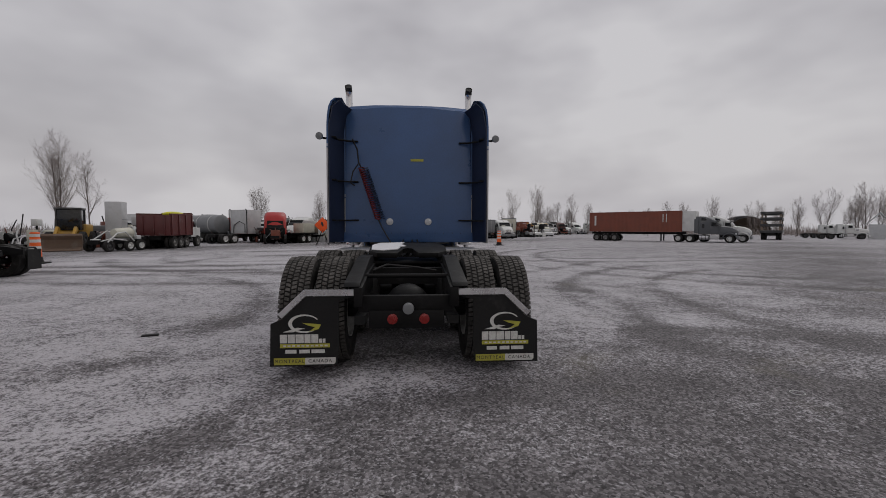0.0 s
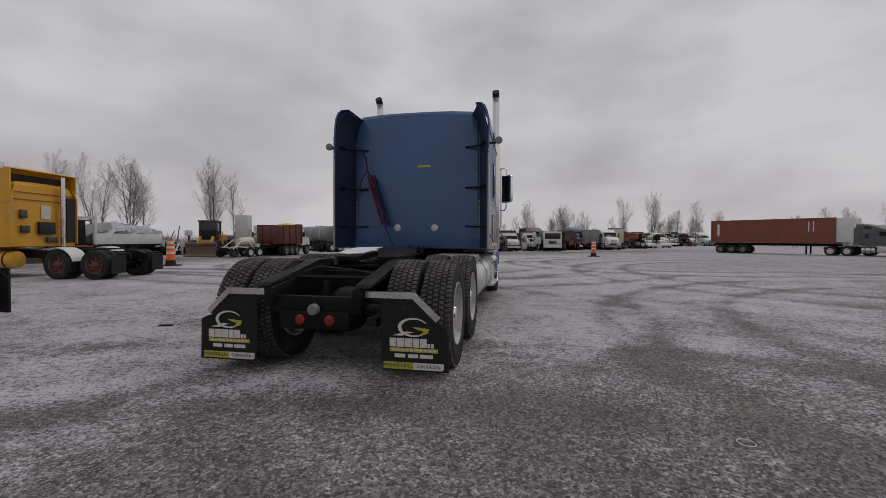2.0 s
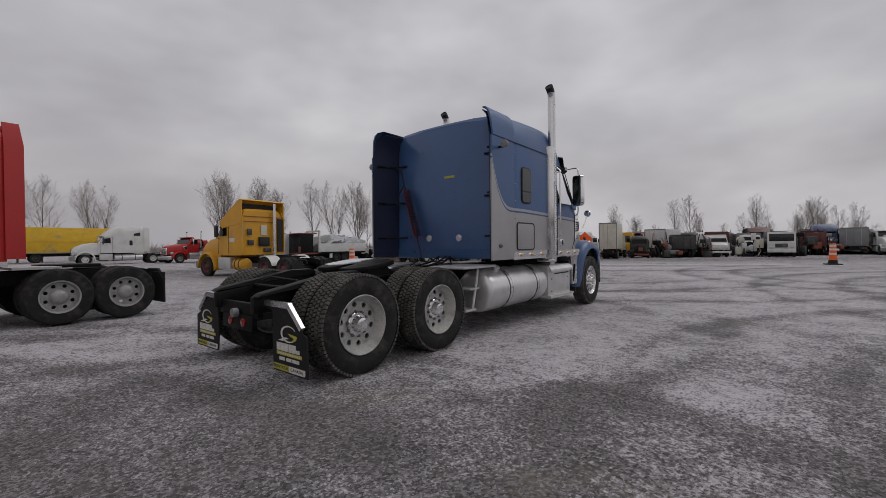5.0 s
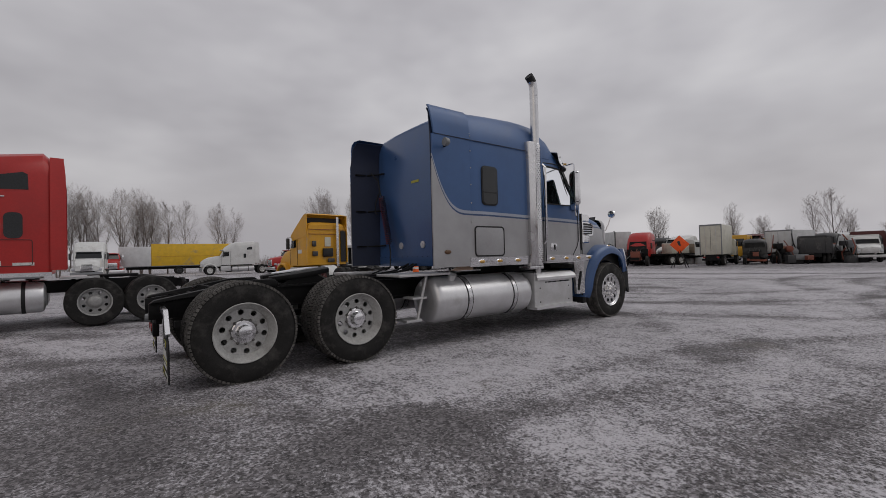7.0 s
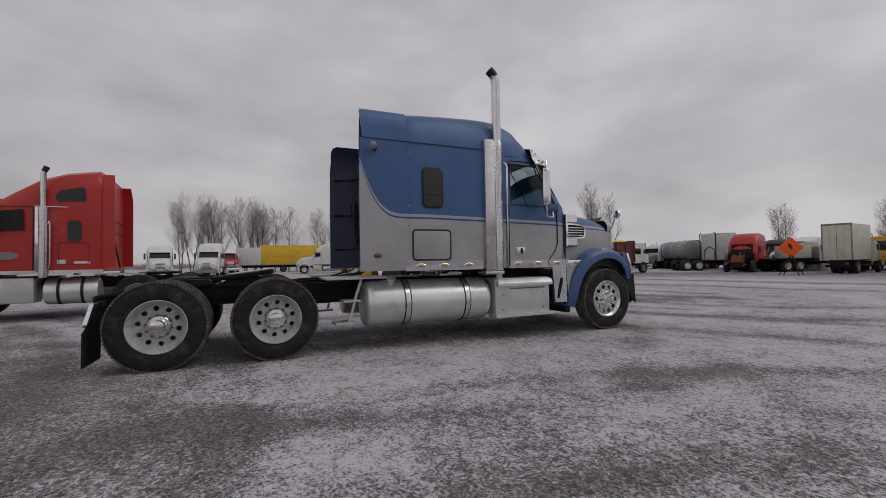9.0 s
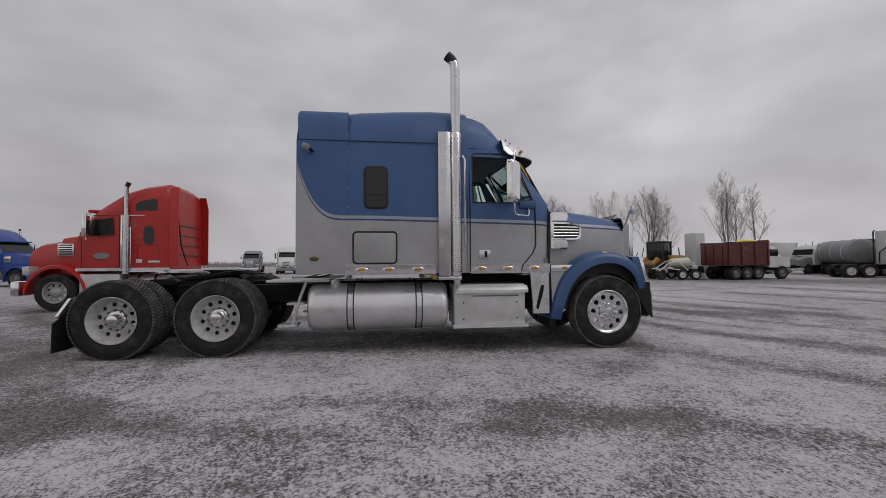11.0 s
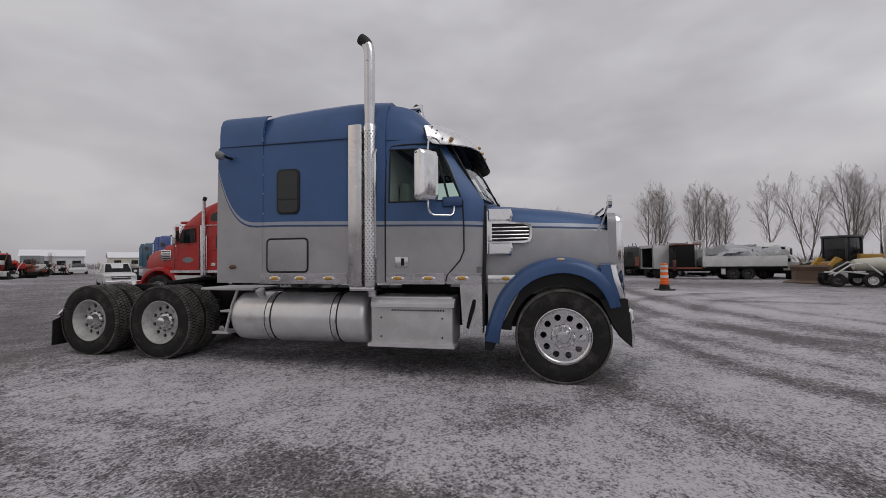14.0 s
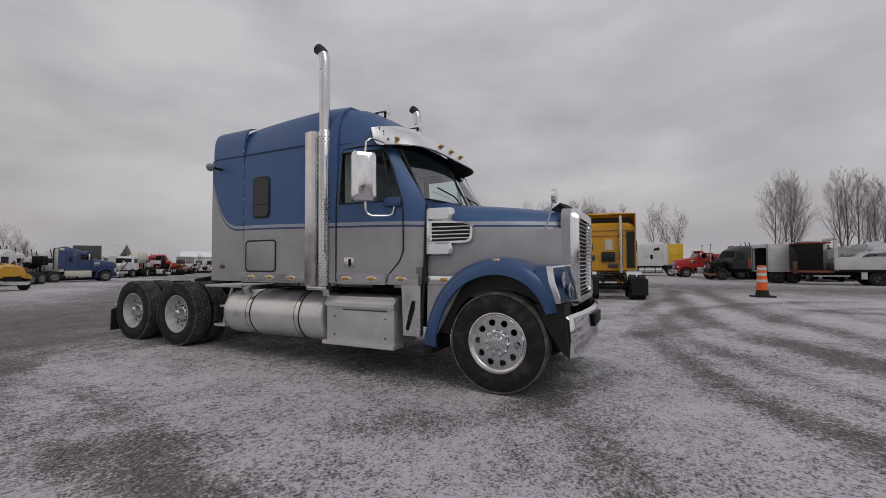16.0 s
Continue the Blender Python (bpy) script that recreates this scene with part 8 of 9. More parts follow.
def pickup():
    t = thing("pickup_truck", "white crew-cab pickup with a chrome grille", "pickup", S(-12.8, -16.4, -33, 0.82))
    def sc(y, w, lo, h):
        return [(x, y, z) for x, z in mirror_pts([(w, lo), (w + 0.02, (lo + h) / 2), (w, h - 0.06), (w - 0.06, h), (0.3, h + 0.01)])]
    body = part("body", skin([sc(-2.45, 0.86, 0.5, 1.08), sc(-0.9, 0.88, 0.42, 1.08), sc(0.9, 0.88, 0.42, 1.08), sc(1.4, 0.88, 0.42, 1.06), sc(2.2, 0.85, 0.42, 1.0), sc(2.5, 0.78, 0.5, 0.9)]), P_WHITE, t)
    def cs(y, w, h):
        return [(x, y, z) for x, z in mirror_pts([(w, 1.05), (w - 0.08, h - 0.15), (w - 0.18, h), (0.3, h + 0.02)])]
    part("cabin", skin([cs(-1.0, 0.84, 1.55), cs(-0.75, 0.86, 1.72), cs(0.35, 0.86, 1.72), cs(1.15, 0.84, 1.1)]), P_WHITE, t)
    bm = B()
    bm.faces.new([bm.verts.new(p) for p in ((-0.72, 1.14, 1.13), (0.72, 1.14, 1.13), (0.6, 0.45, 1.66), (-0.6, 0.45, 1.66))])
    bmesh.ops.solidify(bm, geom=list(bm.faces), thickness=-0.015)
    part("windscreen", bm, M_DARKGLASS, body)
    for s in (-1, 1):
        for y0, y1 in ((-0.85, -0.15), (-0.05, 0.6)):
            bm = B()
            bm.faces.new([bm.verts.new(p) for p in ((s * 0.85, y0, 1.14), (s * 0.85, y1, 1.14), (s * 0.765, y1 - 0.12, 1.6), (s * 0.765, y0 + 0.05, 1.6))])
            bmesh.ops.solidify(bm, geom=list(bm.faces), thickness=0.01)
            part("door_window", bm, M_DARKGLASS, body)
        slab(body, "headlamp", (s * 0.64 - 0.14, 2.4, 0.78), (s * 0.64 + 0.14, 2.52, 0.93), M_LENS_CLEAR, 0.02)
        slab(body, "mirror", (s * 0.98 - 0.09, 0.75, 1.1), (s * 0.98 + 0.09, 0.85, 1.25), P_WHITE, 0.02)
        for y in (1.6, -1.6):
            pwheel(t, s * 0.78, y, s, "steel", 0.36)
    slab(body, "grille", (-0.5, 2.47, 0.68), (0.5, 2.54, 0.88), P_DARK, 0.01)
    slab(body, "grille_bar", (-0.5, 2.53, 0.77), (0.5, 2.56, 0.81), M_CHROME, 0.01)
    slab(body, "bumper", (-0.85, 2.45, 0.42), (0.85, 2.6, 0.6), M_CHROME, 0.03)


pickup()


def mixer_truck():
    t = thing("mixer_truck", "old green-white concrete mixer truck", "truck", S(-19.3, -40.4, -52, 0.86))
    bm = B()
    lathe(bm, [(-3.2, 0.3), (-2.8, 0.6), (-1.8, 0.85), (-0.8, 0.75), (0.0, 0.35)], 20, (0, 0, 0), "y")
    part("drum", bm, P_CREAM, t, "pale round drum", pose(0, -0.2, 2.1, -10, 0, 0))
    bm = B()
    ball(bm, (0.9, -0.3, 2.0), 0.45, 14)
    part("water_tank", bm, P_CREAM, t)
    for x in (-1.0, 1.0):
        slab(t, "ladder_rail", (x - 0.04, 0.3, 1.0), (x + 0.04, 0.4, 2.9), P_CREAM, 0)
    slab(t, "chassis", (-0.45, -4.0, 0.65), (0.45, 2.4, 1.0), M_BLACK, 0)
    cab(t, P_WHITE, 0.6)
    for s in (-1, 1):
        for y in (-2.8, -1.7):
            pwheel(t, s * 1.02, y, s, "white", dual=True)
        pwheel(t, s * 1.0, 1.8, s)
    p = thing("dark_panel", "tall black steel sheet standing in the scrap row", "panel", S(-14.0, -36.9, -30, 0.9))
    slab(p, "sheet", (-1.1, -0.05, 0.0), (1.1, 0.05, 3.4), P_DARK, 0.01)


mixer_truck()


def parked_car(label, m, paintm):
    t = thing("parked_car", label, "car", m, "parked cars")
    part("body", skin([[(x, y, z) for x, z in mirror_pts([(0.85, 0.35), (0.88, 0.6), (0.82, h), (0.3, h + 0.02)])] for y, h in ((-2.1, 0.8), (-1.2, 0.9), (1.0, 0.9), (2.1, 0.65))]), paintm, t)
    part("cabin", skin([[(x, y, z) for x, z in mirror_pts([(0.78, 0.85), (0.62, h), (0.2, h + 0.03)])] for y, h in ((-1.6, 0.95), (-1.0, 1.4), (0.2, 1.42), (0.95, 0.92))]), M_DARKGLASS, t)
    for s in (-1, 1):
        for y in (1.3, -1.3):
            pwheel(t, s * 0.78, y, s, "steel", 0.32)


parked_car("white car parked among the far trucks", S(21.0, 66.0, 185, 0.9), P_WHITE)
parked_car("pale car parked among the far trucks", S(24.0, 69.0, 185, 0.9), P_SHED)
parked_car("silver car far down the lane", S(-38.0, -53.0, -40), P_SHED)
parked_car("blue car far down the lane", S(-41.0, -57.0, -40), P_DARKBLUE)


def drum_cone():
    c = thing("traffic_drum", "orange traffic drum with white bands on a black base", "traffic cone", S(-13.9, 12.2, 12, 1.1), "traffic drums")
    bm = B()
    lathe(bm, [(0.16, 0.165), (0.40, 0.162), (0.41, 0.152), (0.64, 0.150), (0.65, 0.142), (0.86, 0.140), (0.87, 0.132), (1.06, 0.128), (1.08, 0.11), (1.08, 0.02)], 20, (0, 0, 0), "z")
    part("drum_body", bm, M_ORANGE, c)
    for z in (0.33, 0.56, 0.78, 0.97):
        bm = B()
        r = 0.166 - 0.042 * (z - 0.16)
        lathe(bm, [(z - 0.05, r), (z - 0.05, r + 0.003), (z + 0.05, r + 0.001), (z + 0.05, r - 0.002)], 20, (0, 0, 0), "z")
        part("pale_band", bm, P_WHITE, c)
    bm = B()
    prism(bm, [(a, b) for a, b in rounded(0.62, 0.62, 0.08, 3)], "z", 0.0, 0.06, 0.01)
    lathe(bm, [(0.06, 0.21), (0.15, 0.185), (0.24, 0.175), (0.25, 0.16)], 16, (0, 0, 0), "z")
    part("rubber_base", bm, M_FLAP, c)
    copy_thing(c, S(7.1, 29.0, 20, 1.0))


drum_cone()


# ---- buildings ----
def shed():
    t = thing("arched_shed", "white arched storage shed with an open end", "building", S(98.0, 108.0, 128, 0.8))
    arc = [(8.0 * math.cos(radians(a)), 6.2 * math.sin(radians(a))) for a in range(0, 181, 12)]
    bm = B()
    loft(bm, [[(x, y, z) for x, z in arc] + [(x * 0.97, y, z * 0.97) for x, z in arc[::-1]] for y in (0.0, 6.0, 12.0, 18.0)])
    part("arched_roof", bm, P_SHED, t, "white fabric arched roof")
    bm = B()
    prism(bm, [(x * 0.96, z * 0.96) for x, z in arc], "y", 6.0, 6.1)
    part("end_wall", bm, P_TAN, t, "brown wall inside the open end")


shed()


def hall(label, m, w, d, h, roofm, wallm):
    t = thing("building", label, "building", m)
    slab(t, "wall", (-w / 2, -d / 2, 0), (w / 2, d / 2, h), wallm, 0)
    bm = B()
    prism(bm, [(-d / 2 - 0.4, h), (0, h + 2.0), (d / 2 + 0.4, h), (d / 2 + 0.4, h - 0.15), (0, h + 1.8), (-d / 2 - 0.4, h - 0.15)], "x", -w / 2 - 0.4, w / 2 + 0.4)
    part("roof", bm, roofm, t)
    for k in range(4):
        slab(t, "window", (-w / 2 + w * (k + 0.5) / 4 - 1.0, d / 2 - 0.02, 1.2), (-w / 2 + w * (k + 0.5) / 4 + 1.0, d / 2 + 0.03, 2.6), M_DARKGLASS, 0)


hall("long low building with a snow-white roof", S(-78.7, -116.2, -36, 0.86), 14, 9, 4.0, M_SNOW, P_SHED)
hall("second pale building far down the lane", S(-125.0, -140.0, -36), 20, 10, 3.6, M_SNOW, P_CREAM)
hall("small white office trailer in the scrap row", S(-27.0, -62.0, -60), 5, 2.6, 2.3, P_SHED, P_SHED)
hall("white site trailer at the yard's edge", S(66.0, 50.0, -140, 0.86), 5, 2.5, 2.4, P_SHED, P_SHED)


# ---- trees ----
def tree_kind(seed, h, spread, stems=2):
    """A bare poplar-like tree: upright stems, limbs that sweep upwards and a haze of fine twigs."""
    rnd = random.Random(seed)
    wood, fine = B(), B()

    def limb(p, d, length, r, level):
        steps = (9, 6, 4, 2)[level]
        pts, rs, ds = [p], [r], [d]
        for i in range(steps):
            wob = (0.05, 0.13, 0.2, 0.25)[level]
            d = (d + Vector((rnd.uniform(-wob, wob), rnd.uniform(-wob, wob), (0.03, 0.17, 0.13, 0.05)[level]))).normalized()
            p = p + d * (length / steps)
            pts.append(p)
            ds.append(d)
            rs.append(max(0.006, r * (1 - 0.88 * (i + 1) / steps)))
        tube(wood if level < 2 else fine, pts, rs, (7, 5, 3, 3)[level], False)
        if level == 3:
            return
        count = (rnd.randint(15, 18), rnd.randint(9, 11), rnd.randint(6, 7))[level]
        for k in range(count):
            f = (0.22 if level == 0 else 0.15) + (0.76 if level == 0 else 0.83) * (k + rnd.random()) / count
            i = min(int(f * steps), steps - 1)
            q = pts[i].lerp(pts[i + 1], f * steps - i)
            a = rnd.uniform(0, 2 * math.pi)
            side = Vector((math.cos(a), math.sin(a), 0.0))
            nd = (ds[i] * 1.0 + side * (spread if level == 0 else 0.75) * rnd.uniform(0.8, 1.7)).normalized()
            share = ((0.44 - 0.34 * abs(f - 0.42)), (0.50 - 0.25 * f), 0.42)[level] * rnd.uniform(0.75, 1.2)
            limb(q, nd, length * share, max(0.009, rs[i] * (0.5, 0.5, 0.5)[level]), level + 1)

    for k in range(stems):
        a = 2 * math.pi * (k + rnd.random() * 0.5) / stems
        o = 0.0 if stems == 1 else 0.13
        limb(Vector((o * math.cos(a), o * math.sin(a), -0.1)), Vector((o * math.cos(a), o * math.sin(a), 1.15)).normalized(), h * rnd.uniform(0.85, 1.0), h * 0.0105, 0)
    return finish(wood, "trunk", M_BARK, 60), finish(fine, "crown", M_TWIG, 180)


KINDS = [tree_kind(11, 12, 0.62, 1), tree_kind(23, 12, 0.5, 2), tree_kind(37, 12, 0.75, 1), tree_kind(41, 12, 0.5, 1), tree_kind(59, 12, 0.55, 2), tree_kind(71, 12, 0.66, 3)]
WEST_ROW = [(-49.1, 20.2, 10.5), (-49.4, 25.8, 11), (-50.3, 29.1, 11.5), (-46.7, 32.2, 11.5), (-45.2, 34.9, 10.5), (-45.2, 38.9, 11.5), (-47.4, 42.7, 10), (-37.1, 43, 12), (-40.9, 47.7, 12), (-36.7, 46.4, 11), (-53.2, -6.3, 10), (-55.3, -4.4, 10.5), (-53.5, -1.2, 10.5), (-57.5, 0.9, 11), (-53.4, 3.3, 10.5), (-54.5, 9.1, 9.5), (-60.4, 11.2, 9.5), (-51.5, 22, 11.5), (-53.3, 28.1, 12), (-54.0, -7.6, 9.5), (-54.6, -5.4, 10), (-54.8, -2.9, 10), (-55.4, -0.3, 10), (-54.2, 1.6, 9.5), (-53.0, 5.0, 9.5), (-48.0, 27.5, 9)]
NORTH_ROW = [(-3.4, 55.9, 8.5), (-6.2, 61.6, 8), (2.7, 71.3, 8), (8.7, 71.1, 7.5), (20.5, 79.5, 10), (26.7, 83.1, 11), (29.2, 77.2, 8), (35.1, 85.8, 10), (-14, 62, 7), (-22, 58, 7.5)]
EDGE_TREES = [(53.5, 74.1, 10), (57.3, 71.4, 11), (46, 74, 9), (68.5, 65.4, 11), (66.5, 58.4, 11), (68.6, 55.2, 10), (64.3, 50.4, 12), (69.2, 52.5, 11), (74.2, 54.4, 10), (70, 45, 11), (-17.1, -63.1, 9), (-20.1, -67.3, 7), (-27.2, -75.4, 5), (-48.4, -73, 5), (-62, -30, 8)]
SMALL = random.Random(77)
BEHIND = [(2.0 + 4.1 * k + SMALL.uniform(-3, 3), 74.0 + 3.2 * k + SMALL.uniform(0, 14), SMALL.uniform(5.5, 8.5)) for k in range(13)] + [(-16.0 + 3.3 * k + SMALL.uniform(-1.5, 1.5), 60.0 + 2.4 * k + SMALL.uniform(0, 8), SMALL.uniform(4.5, 7.0)) for k in range(12)]
BEHIND += [(36.0 + 2.5 * k + SMALL.uniform(-1.5, 1.5), 104.0 - 2.4 * k + SMALL.uniform(-5, 5), SMALL.uniform(5.5, 8.0)) for k in range(24)]
TREES = WEST_ROW + NORTH_ROW + [(x, y, h * 0.72) for x, y, h in EDGE_TREES] + BEHIND
for i, (x, y, h) in enumerate(TREES):
    trunk, crown = KINDS[i % len(KINDS)]
    t = thing("tree", "bare winter tree with thin grey branches", "tree", pose(x, y, 0, 0, 0, 61 * i % 360) @ Matrix.Scale(h * 0.84 / 12, 4) @ Matrix.Diagonal((0.95, 0.95, 1, 1)), "bare trees")
    part("trunk", trunk, None, t)
    part("crown", crown, None, t)


def far_woods():
    """Low grey brush and woods along the horizon."""
    rnd = random.Random(9)
    bm = B()
    for k in range(3600):
        a = rnd.uniform(0, 2 * math.pi)
        d = rnd.uniform(110, 190)
        h = rnd.uniform(0.9, 2.6) * (1.2 if math.sin(3 * a) > 0 else 0.8)
        p = Vector((d * math.cos(a), d * math.sin(a), -0.1))
        for j in range(8):
            q = p + Vector((rnd.uniform(-2.4, 2.4), rnd.uniform(-2.4, 2.4), 0))
            tip = q + Vector((rnd.uniform(-0.8, 0.8), rnd.uniform(-0.8, 0.8), h * rnd.uniform(0.5, 1.1)))
            tube(bm, [q, (q + tip) / 2 + Vector((rnd.uniform(-0.2, 0.2), rnd.uniform(-0.2, 0.2), 0)), tip], [0.06, 0.045, 0.015], 3, False)
    lone("far_woods", bm, M_TWIG, "low grey winter brush along the horizon", "brush", "stuff", angle=180)


far_woods()


# ---- more of the dense rows ----
for x, y, rz, col, lab in ((8.6, 54.0, 182, P_GREY, "grey cab wreck in the far row"), (22.0, 76.0, 190, P_MAROON, "dull red cab wreck in the far row"), (27.0, 83.0, 200, P_DARK, "charcoal cab wreck in the far row"),
                           (-13.2, 40.0, 200, P_DARK, "charcoal wreck beside the red one"),
                           (-31.0, -56.0, -40, P_CREAM, "cream wreck in the scrap row")):
    stripped_truck(lab, S(x, y, rz, 0.84), col)
for x, y, rz, col, roof, lab in ((-9.0, 53.0, 185, P_DARK, 3.2, "charcoal tractor behind the first row"), (3.2, 55.0, 182, P_MAROON, 3.4, "dull red tractor behind the first row"), (25.0, 79.0, 195, P_CREAM, 3.1, "cream tractor in the far row"),
                                 (-6.6, 47.0, 170, P_MAROON, 3.0, "dull red tractor behind the flatbed"), (-17.5, -47.0, -60, P_WHITE, 3.2, "white tractor in the scrap row"),
                                 (-48.0, -13.0, -80, P_GREY, 3.2, "grey tractor beside the white ones")):
    tractor(lab, S(x, y, rz, 0.84), col, "dark", roof=roof, stack=False, flaps=False, sleeper_len=0.9, wb=5.0)
for x, y, rz, c1, c2, lab in ((-2.2, 55.5, 5, P_MAROON, P_DARK, "dull red tipper behind the first row"), (19.6, 72.0, -5, P_RUST, P_DARK, "rusty tipper in the far row"), (-28.0, -52.0, -40, P_CREAM, P_WHITE, "cream tipper in the scrap row")):
    dump_truck(lab, S(x, y, rz, 0.84), c1, c2, 4.4, 2.6)
for x, y, rz, lab in ((7.4, 58.5, 0, "grey box truck behind the cab-over"), (10.7, 56.0, -4, "grey box truck between the tippers"), (-37.0, -60.0, -40, "grey box truck down the lane")):
    box_truck(lab, S(x, y, rz, 0.8), P_GREY, 4.6, 3.2)


SCRAP = random.Random(31)
for k in range(15):
    x, y = -3.6 + 2.75 * k + SCRAP.uniform(-0.6, 0.6), 57.5 + 2.5 * k + SCRAP.uniform(-1, 1)
    m = S(x, y, SCRAP.choice((0, 180, 180)) + SCRAP.uniform(-14, 14), SCRAP.uniform(0.86, 0.98))
    kind = k % 5
    if kind == 0:
        dump_truck("rusty dark tipper deep in the far row", m, P_RUST, P_DARK, 4.4, 2.7)
    elif kind == 1:
        stripped_truck("dark stripped cab deep in the far row", m, P_DARK)
    elif kind == 2:
        tractor("charcoal tractor deep in the far row", m, P_DARK, "dark", roof=3.3, flaps=False, sleeper_len=0.9, wb=5.0)
    elif kind == 3:
        dump_truck("charcoal tipper deep in the far row", m, P_DARK, P_GREY, 4.2, 2.8)
    else:
        stripped_truck("dull red stripped cab deep in the far row", m, P_MAROON)


def filler(k, m, where):
    """One of the many worn vehicles that stand close together in the rows."""
    kind = k % 9
    if kind == 0:
        tractor("white tractor standing close in the %s row" % where, m, P_WHITE, "dark", roof=3.2, style="aero", stack=False, flaps=False, sleeper_len=0.9, wb=5.0)
    elif kind == 1:
        stripped_truck("dark stripped cab in the %s row" % where, m, P_DARK)
    elif kind == 2:
        dump_truck("dull red tipper in the %s row" % where, m, P_MAROON, P_DARK, 4.2, 2.7)
    elif kind == 3:
        box_truck("pale box truck in the %s row" % where, m, P_SHED, 4.4, 3.3)
    elif kind == 4:
        stripped_truck("pale cab wreck with its engine bare in the %s row" % where, m, P_SHED, True, P_GREY)
    elif kind == 5:
        tractor("charcoal tractor standing close in the %s row" % where, m, P_DARK, "steel", roof=3.4, flaps=False, sleeper_len=0.9, wb=5.0)
    elif kind == 6:
        stripped_truck("red cab wreck in the %s row" % where, m, P_RED)
    elif kind == 7:
        dump_truck("grey tipper in the %s row" % where, m, P_GREY, P_WHITE, 4.2, 2.5)
    else:
        stripped_truck("white wreck with a bent bonnet in the %s row" % where, m, P_WHITE, True, P_WHITE)


FILL = random.Random(58)
for k in range(11):
    filler(k + 3, S(-25.0 + 2.35 * k, 35.5 + 1.15 * k + FILL.uniform(-0.5, 0.5), FILL.choice((165, 195, -10, 205)) + FILL.uniform(-8, 8), 0.80), "north")
for k, kind in enumerate((1, 2, 7, 1, 2, 8, 0)):
    filler(kind, S(-2.5 + 2.5 * k, 45.5 + 1.7 * k + FILL.uniform(-0.5, 0.5), FILL.choice((180, 190, 0)) + FILL.uniform(-8, 8), 0.80), "far north")
for kind, x, y, rz in ((4, -5.2, -28.6, -60), (8, -8.4, -36.6, -45), (4, -11.4, -37.6, 100), (1, -6.4, -33.8, -60), (3, -13.6, -41.5, -50), (7, -16.5, -44.5, -55), (6, -21.5, -44.8, -40), (8, -23.0, -48.5, -50)):
    filler(kind, S(x, y, rz, 0.80), "south")
for k in range(2, 5):
    filler(2 * k + 1, S(-36.5 + 1.3 * k, 13.0 + 2.6 * k, FILL.choice((-85, -95)) + FILL.uniform(-6, 6), 0.80), "west")


def scrap_pile(m, seed, colours, w=1.4, d=2.2, h=2.2):
    """Frames, tanks, sheet and pipe thrown together between the parked vehicles."""
    rnd = random.Random(seed)
    t = thing("scrap_pile", "tangled pile of scrap frames, tanks and pipes", "scrap", m, "scrap piles")
    slab(t, "bare_frame", (-0.4, -d, 0.0), (0.4, d, 0.35), M_BLACK, 0)
    for k in range(9):
        p = Vector((rnd.uniform(-w, w), rnd.uniform(-d, d), 0.3 + rnd.random() ** 1.5 * (h - 0.5)))
        q = Vector((rnd.uniform(0.15, 0.5), rnd.uniform(0.2, 0.6), rnd.uniform(0.15, 0.45)))
        slab(t, "scrap_piece", p - q, p + q, colours[k % len(colours)], 0.05)
        slab(t, "prop", (p.x - 0.05, p.y - 0.05, 0.0), (p.x + 0.05, p.y + 0.05, p.z), M_BLACK, 0)
    for k in range(3):
        p = Vector((rnd.uniform(-w, w) * 0.7, rnd.uniform(-d, d) * 0.7, rnd.uniform(0.8, h * 0.75)))
        r = rnd.uniform(0.22, 0.4)
        bm = B()
        lathe(bm, [(-0.6, r * 0.4), (-0.55, r * 0.9), (-0.45, r), (0.45, r), (0.55, r * 0.9), (0.6, r * 0.4)], 14, (0, 0, 0), rnd.choice("xy"))
        part("old_tank", bm, colours[(k + 1) % len(colours)], t, "", Matrix.Translation(p))
    for k in range(10):
        a = Vector((rnd.uniform(-w, w), rnd.uniform(-d, d), rnd.uniform(0.1, 0.8)))
        b = a + Vector((rnd.uniform(-0.9, 0.9), rnd.uniform(-0.9, 0.9), rnd.uniform(0.5, h - 0.3)))
        part("pipe", tube(B(), [a, (a + b) / 2 + Vector((rnd.uniform(-0.2, 0.2), rnd.uniform(-0.2, 0.2), 0.1)), b], rnd.uniform(0.03, 0.06), 5), (M_SEAL, colours[0], P_RUST)[k % 3], t)
    for sx in (-1, 1):
        pwheel(t, sx * 0.95, rnd.uniform(-d, d) * 0.6, sx, rnd.choice(("dark", "steel")), 0.45)


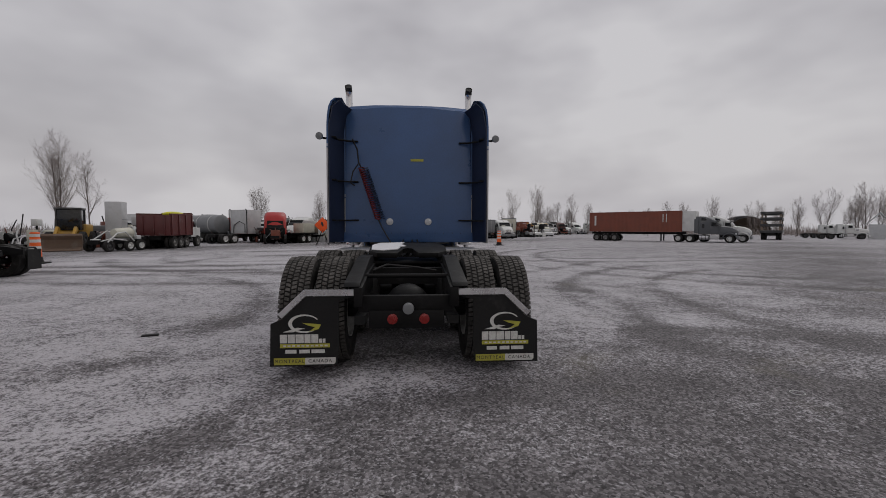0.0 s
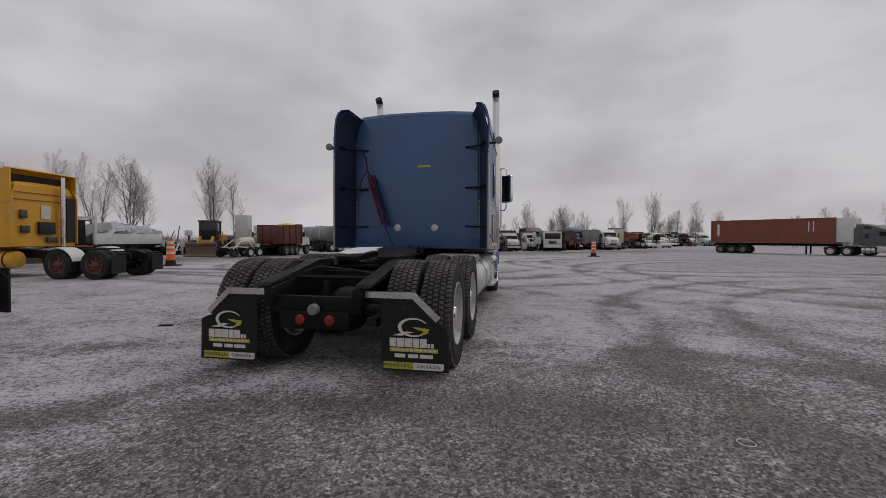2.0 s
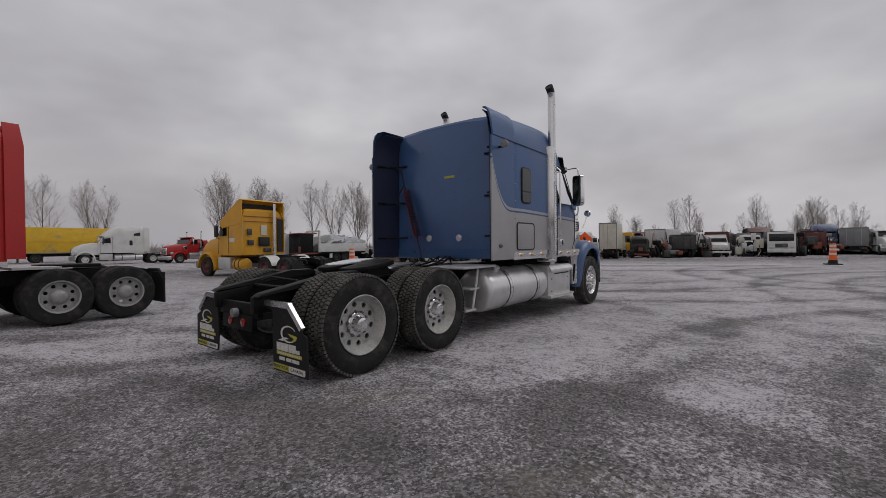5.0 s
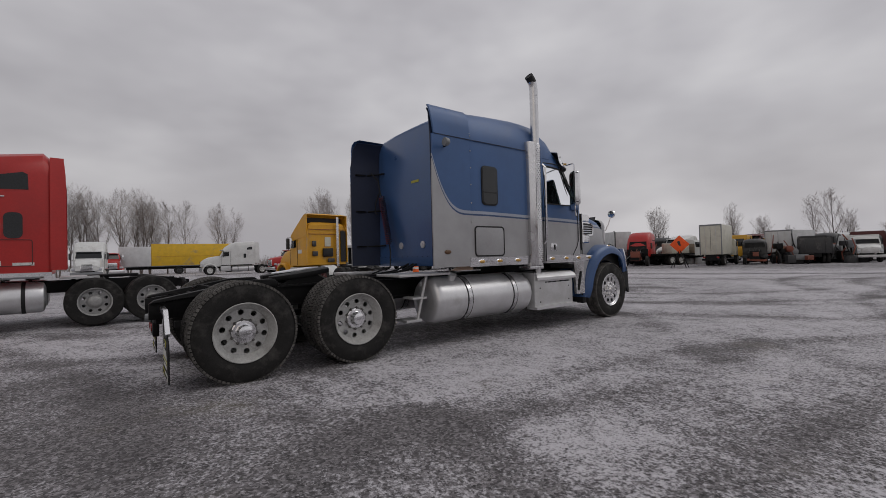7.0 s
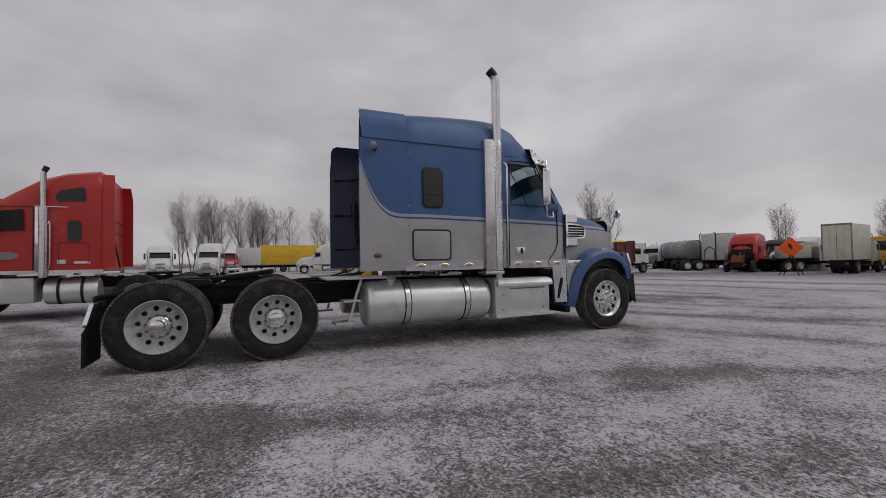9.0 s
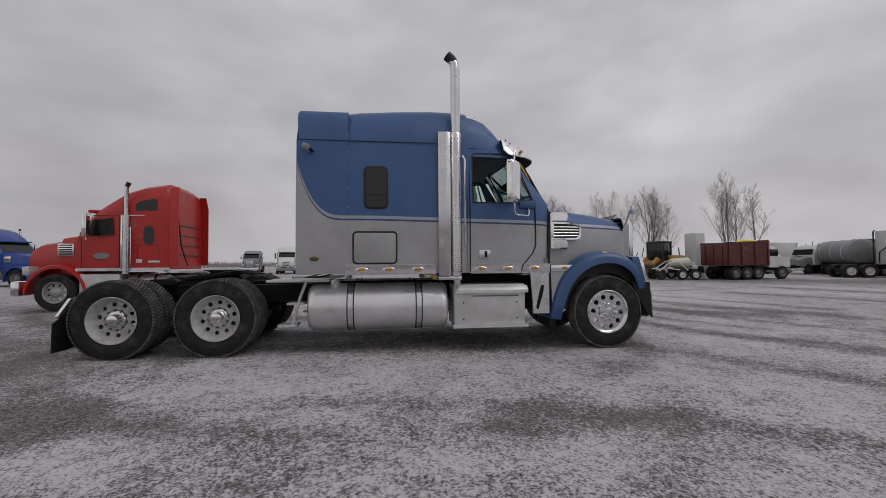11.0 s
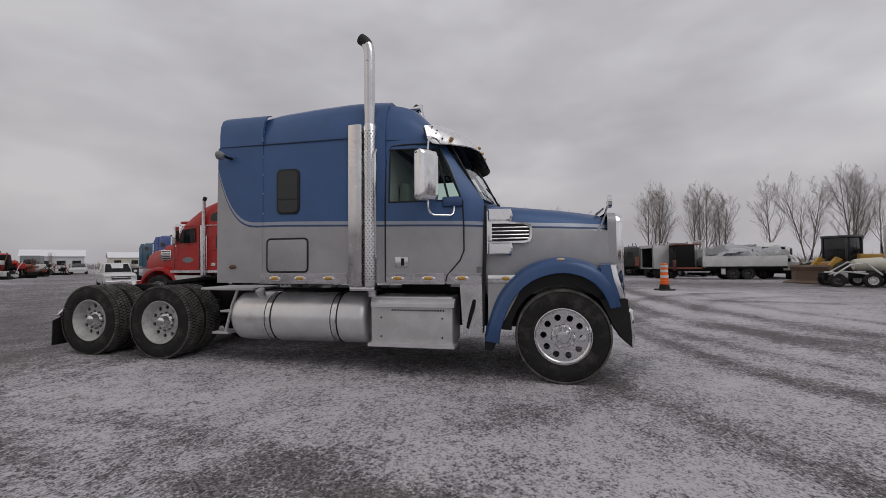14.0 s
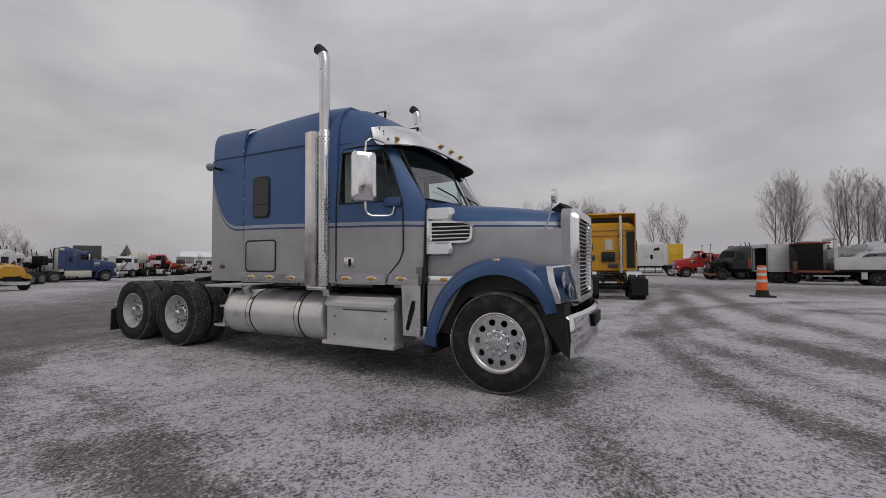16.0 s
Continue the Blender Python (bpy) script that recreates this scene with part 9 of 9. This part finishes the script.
DULL = (P_DARK, P_RUST, M_BLACK, P_GREY)
PALE = (P_SHED, P_WHITE, M_BLACK, P_CREAM)
for k, (x, y, rz, tone, high) in enumerate(((-13.4, 36.6, 20, DULL, 2.0), (-9.0, 38.6, 70, PALE, 2.4), (-3.3, 38.8, 30, DULL, 2.3), (-1.1, 40.9, 80, DULL, 2.5), (2.4, 44.4, 10, PALE, 2.4), (4.9, 46.6, 75, DULL, 2.6), (8.0, 50.2, 20, DULL, 2.6),
                                              (11.6, 54.0, 60, PALE, 2.6), (14.6, 57.4, 15, DULL, 2.8), (18.0, 62.0, 70, DULL, 2.8), (21.5, 67.0, 20, PALE, 2.8), (-9.6, -36.4, 40, PALE, 2.7), (-12.2, -36.0, 80, PALE, 3.0), (-7.0, -31.0, 10, DULL, 2.2),
                                              (-17.0, -40.6, 50, PALE, 2.8), (-21.6, -41.6, 30, PALE, 2.6), (-24.6, -43.4, 70, (P_RED, P_RUST, M_BLACK), 2.4), (-29.0, -48.0, 20, DULL, 2.2), (-33.5, -51.5, 60, PALE, 2.2), (-24.6, 24.6, 10, PALE, 2.6), (-22.6, 27.0, 60, DULL, 2.4), (-20.4, 28.6, 20, PALE, 2.4))):
    scrap_pile(S(x, y, rz, 0.85), 200 + k, tone, h=high)


def stacked_decks():
    """Three dark flat decks stacked on one set of wheels, seen from their end."""
    t = thing("deck_stack", "stack of dark flat trailer decks on wheels", "trailer", S(47.3, 47.2, -45, 0.9))
    for z in (1.0, 1.9, 2.8, 3.6):
        slab(t, "flat_deck", (-1.2, -4.0, z), (1.2, 4.0, z + 0.35), P_DARK, 0.01)
    for s in (-1, 1):
        for y in (-3.6, 3.6):
            slab(t, "corner_block", (s * 1.0 - 0.1, y - 0.1, 1.35), (s * 1.0 + 0.1, y + 0.1, 3.6), P_TAN, 0)
        for y in (-2.6, -1.4):
            pwheel(t, s * 1.0, y, s, "dark", dual=True)
    slab(t, "under_frame", (-0.5, -4.0, 0.6), (0.5, 4.0, 1.0), M_BLACK, 0)


stacked_decks()


# ---- small things on the ground ----
def stones():
    rnd = random.Random(3)
    verts, faces = [], []
    for k in range(14000):
        x, y = rnd.uniform(-6.0, 11.0), rnd.uniform(-6.0, 13.0)
        if abs(x) < 1.3 and -0.6 < y < 7.5 or snow_cover(x, y) > 0.46:
            continue
        r = 0.006 + 0.012 * rnd.random() ** 3
        a = rnd.uniform(0, 3.14)
        base = len(verts)
        for dx, dy, dz in ((1, 0, 0), (0.2, 0.9, 0.1), (-0.9, 0.3, 0), (-0.4, -0.9, 0.1), (0.1, 0.1, 0.75)):
            dx, dy = dx * math.cos(a) - dy * math.sin(a), dx * math.sin(a) + dy * math.cos(a)
            verts.append((x + dx * r * rnd.uniform(0.7, 1.2), y + dy * r, 0.002 + dz * r + ground_z(x, y)))
        faces += [(base, base + 1, base + 4), (base + 1, base + 2, base + 4), (base + 2, base + 3, base + 4), (base + 3, base, base + 4)]
    me = bpy.data.meshes.new("gravel")
    me.from_pydata(verts, [], faces)
    me.materials.append(M_STONE)
    tagged(new("gravel", me), "loose grey crushed stones on the yard", "gravel", kind="stuff")


M_STONE = surface("loose_stone", (0.2, 0.195, 0.195), 0.9, 0.0, 0.55, 14, 60)
stones()
bm = B()
pts = [(3.18 + 0.050 * math.cos(2 * math.pi * k / 24), -1.29 + 0.050 * math.sin(2 * math.pi * k / 24), 0.006) for k in range(26)]
tube(bm, pts, 0.0035, 6, False)
lone("plastic_ring", bm, M_ALUD, "thin pale plastic ring lying on the gravel", "ring")
bm = B()
box(bm, (-0.09, -0.04, 0.0), (0.09, 0.04, 0.035), 0.012)
lone("rubber_scrap", bm, M_FLAP, "small black rubber scrap on the ground", "scrap", m=pose(-3.16, 0.92, 0, 0, 0, 20))
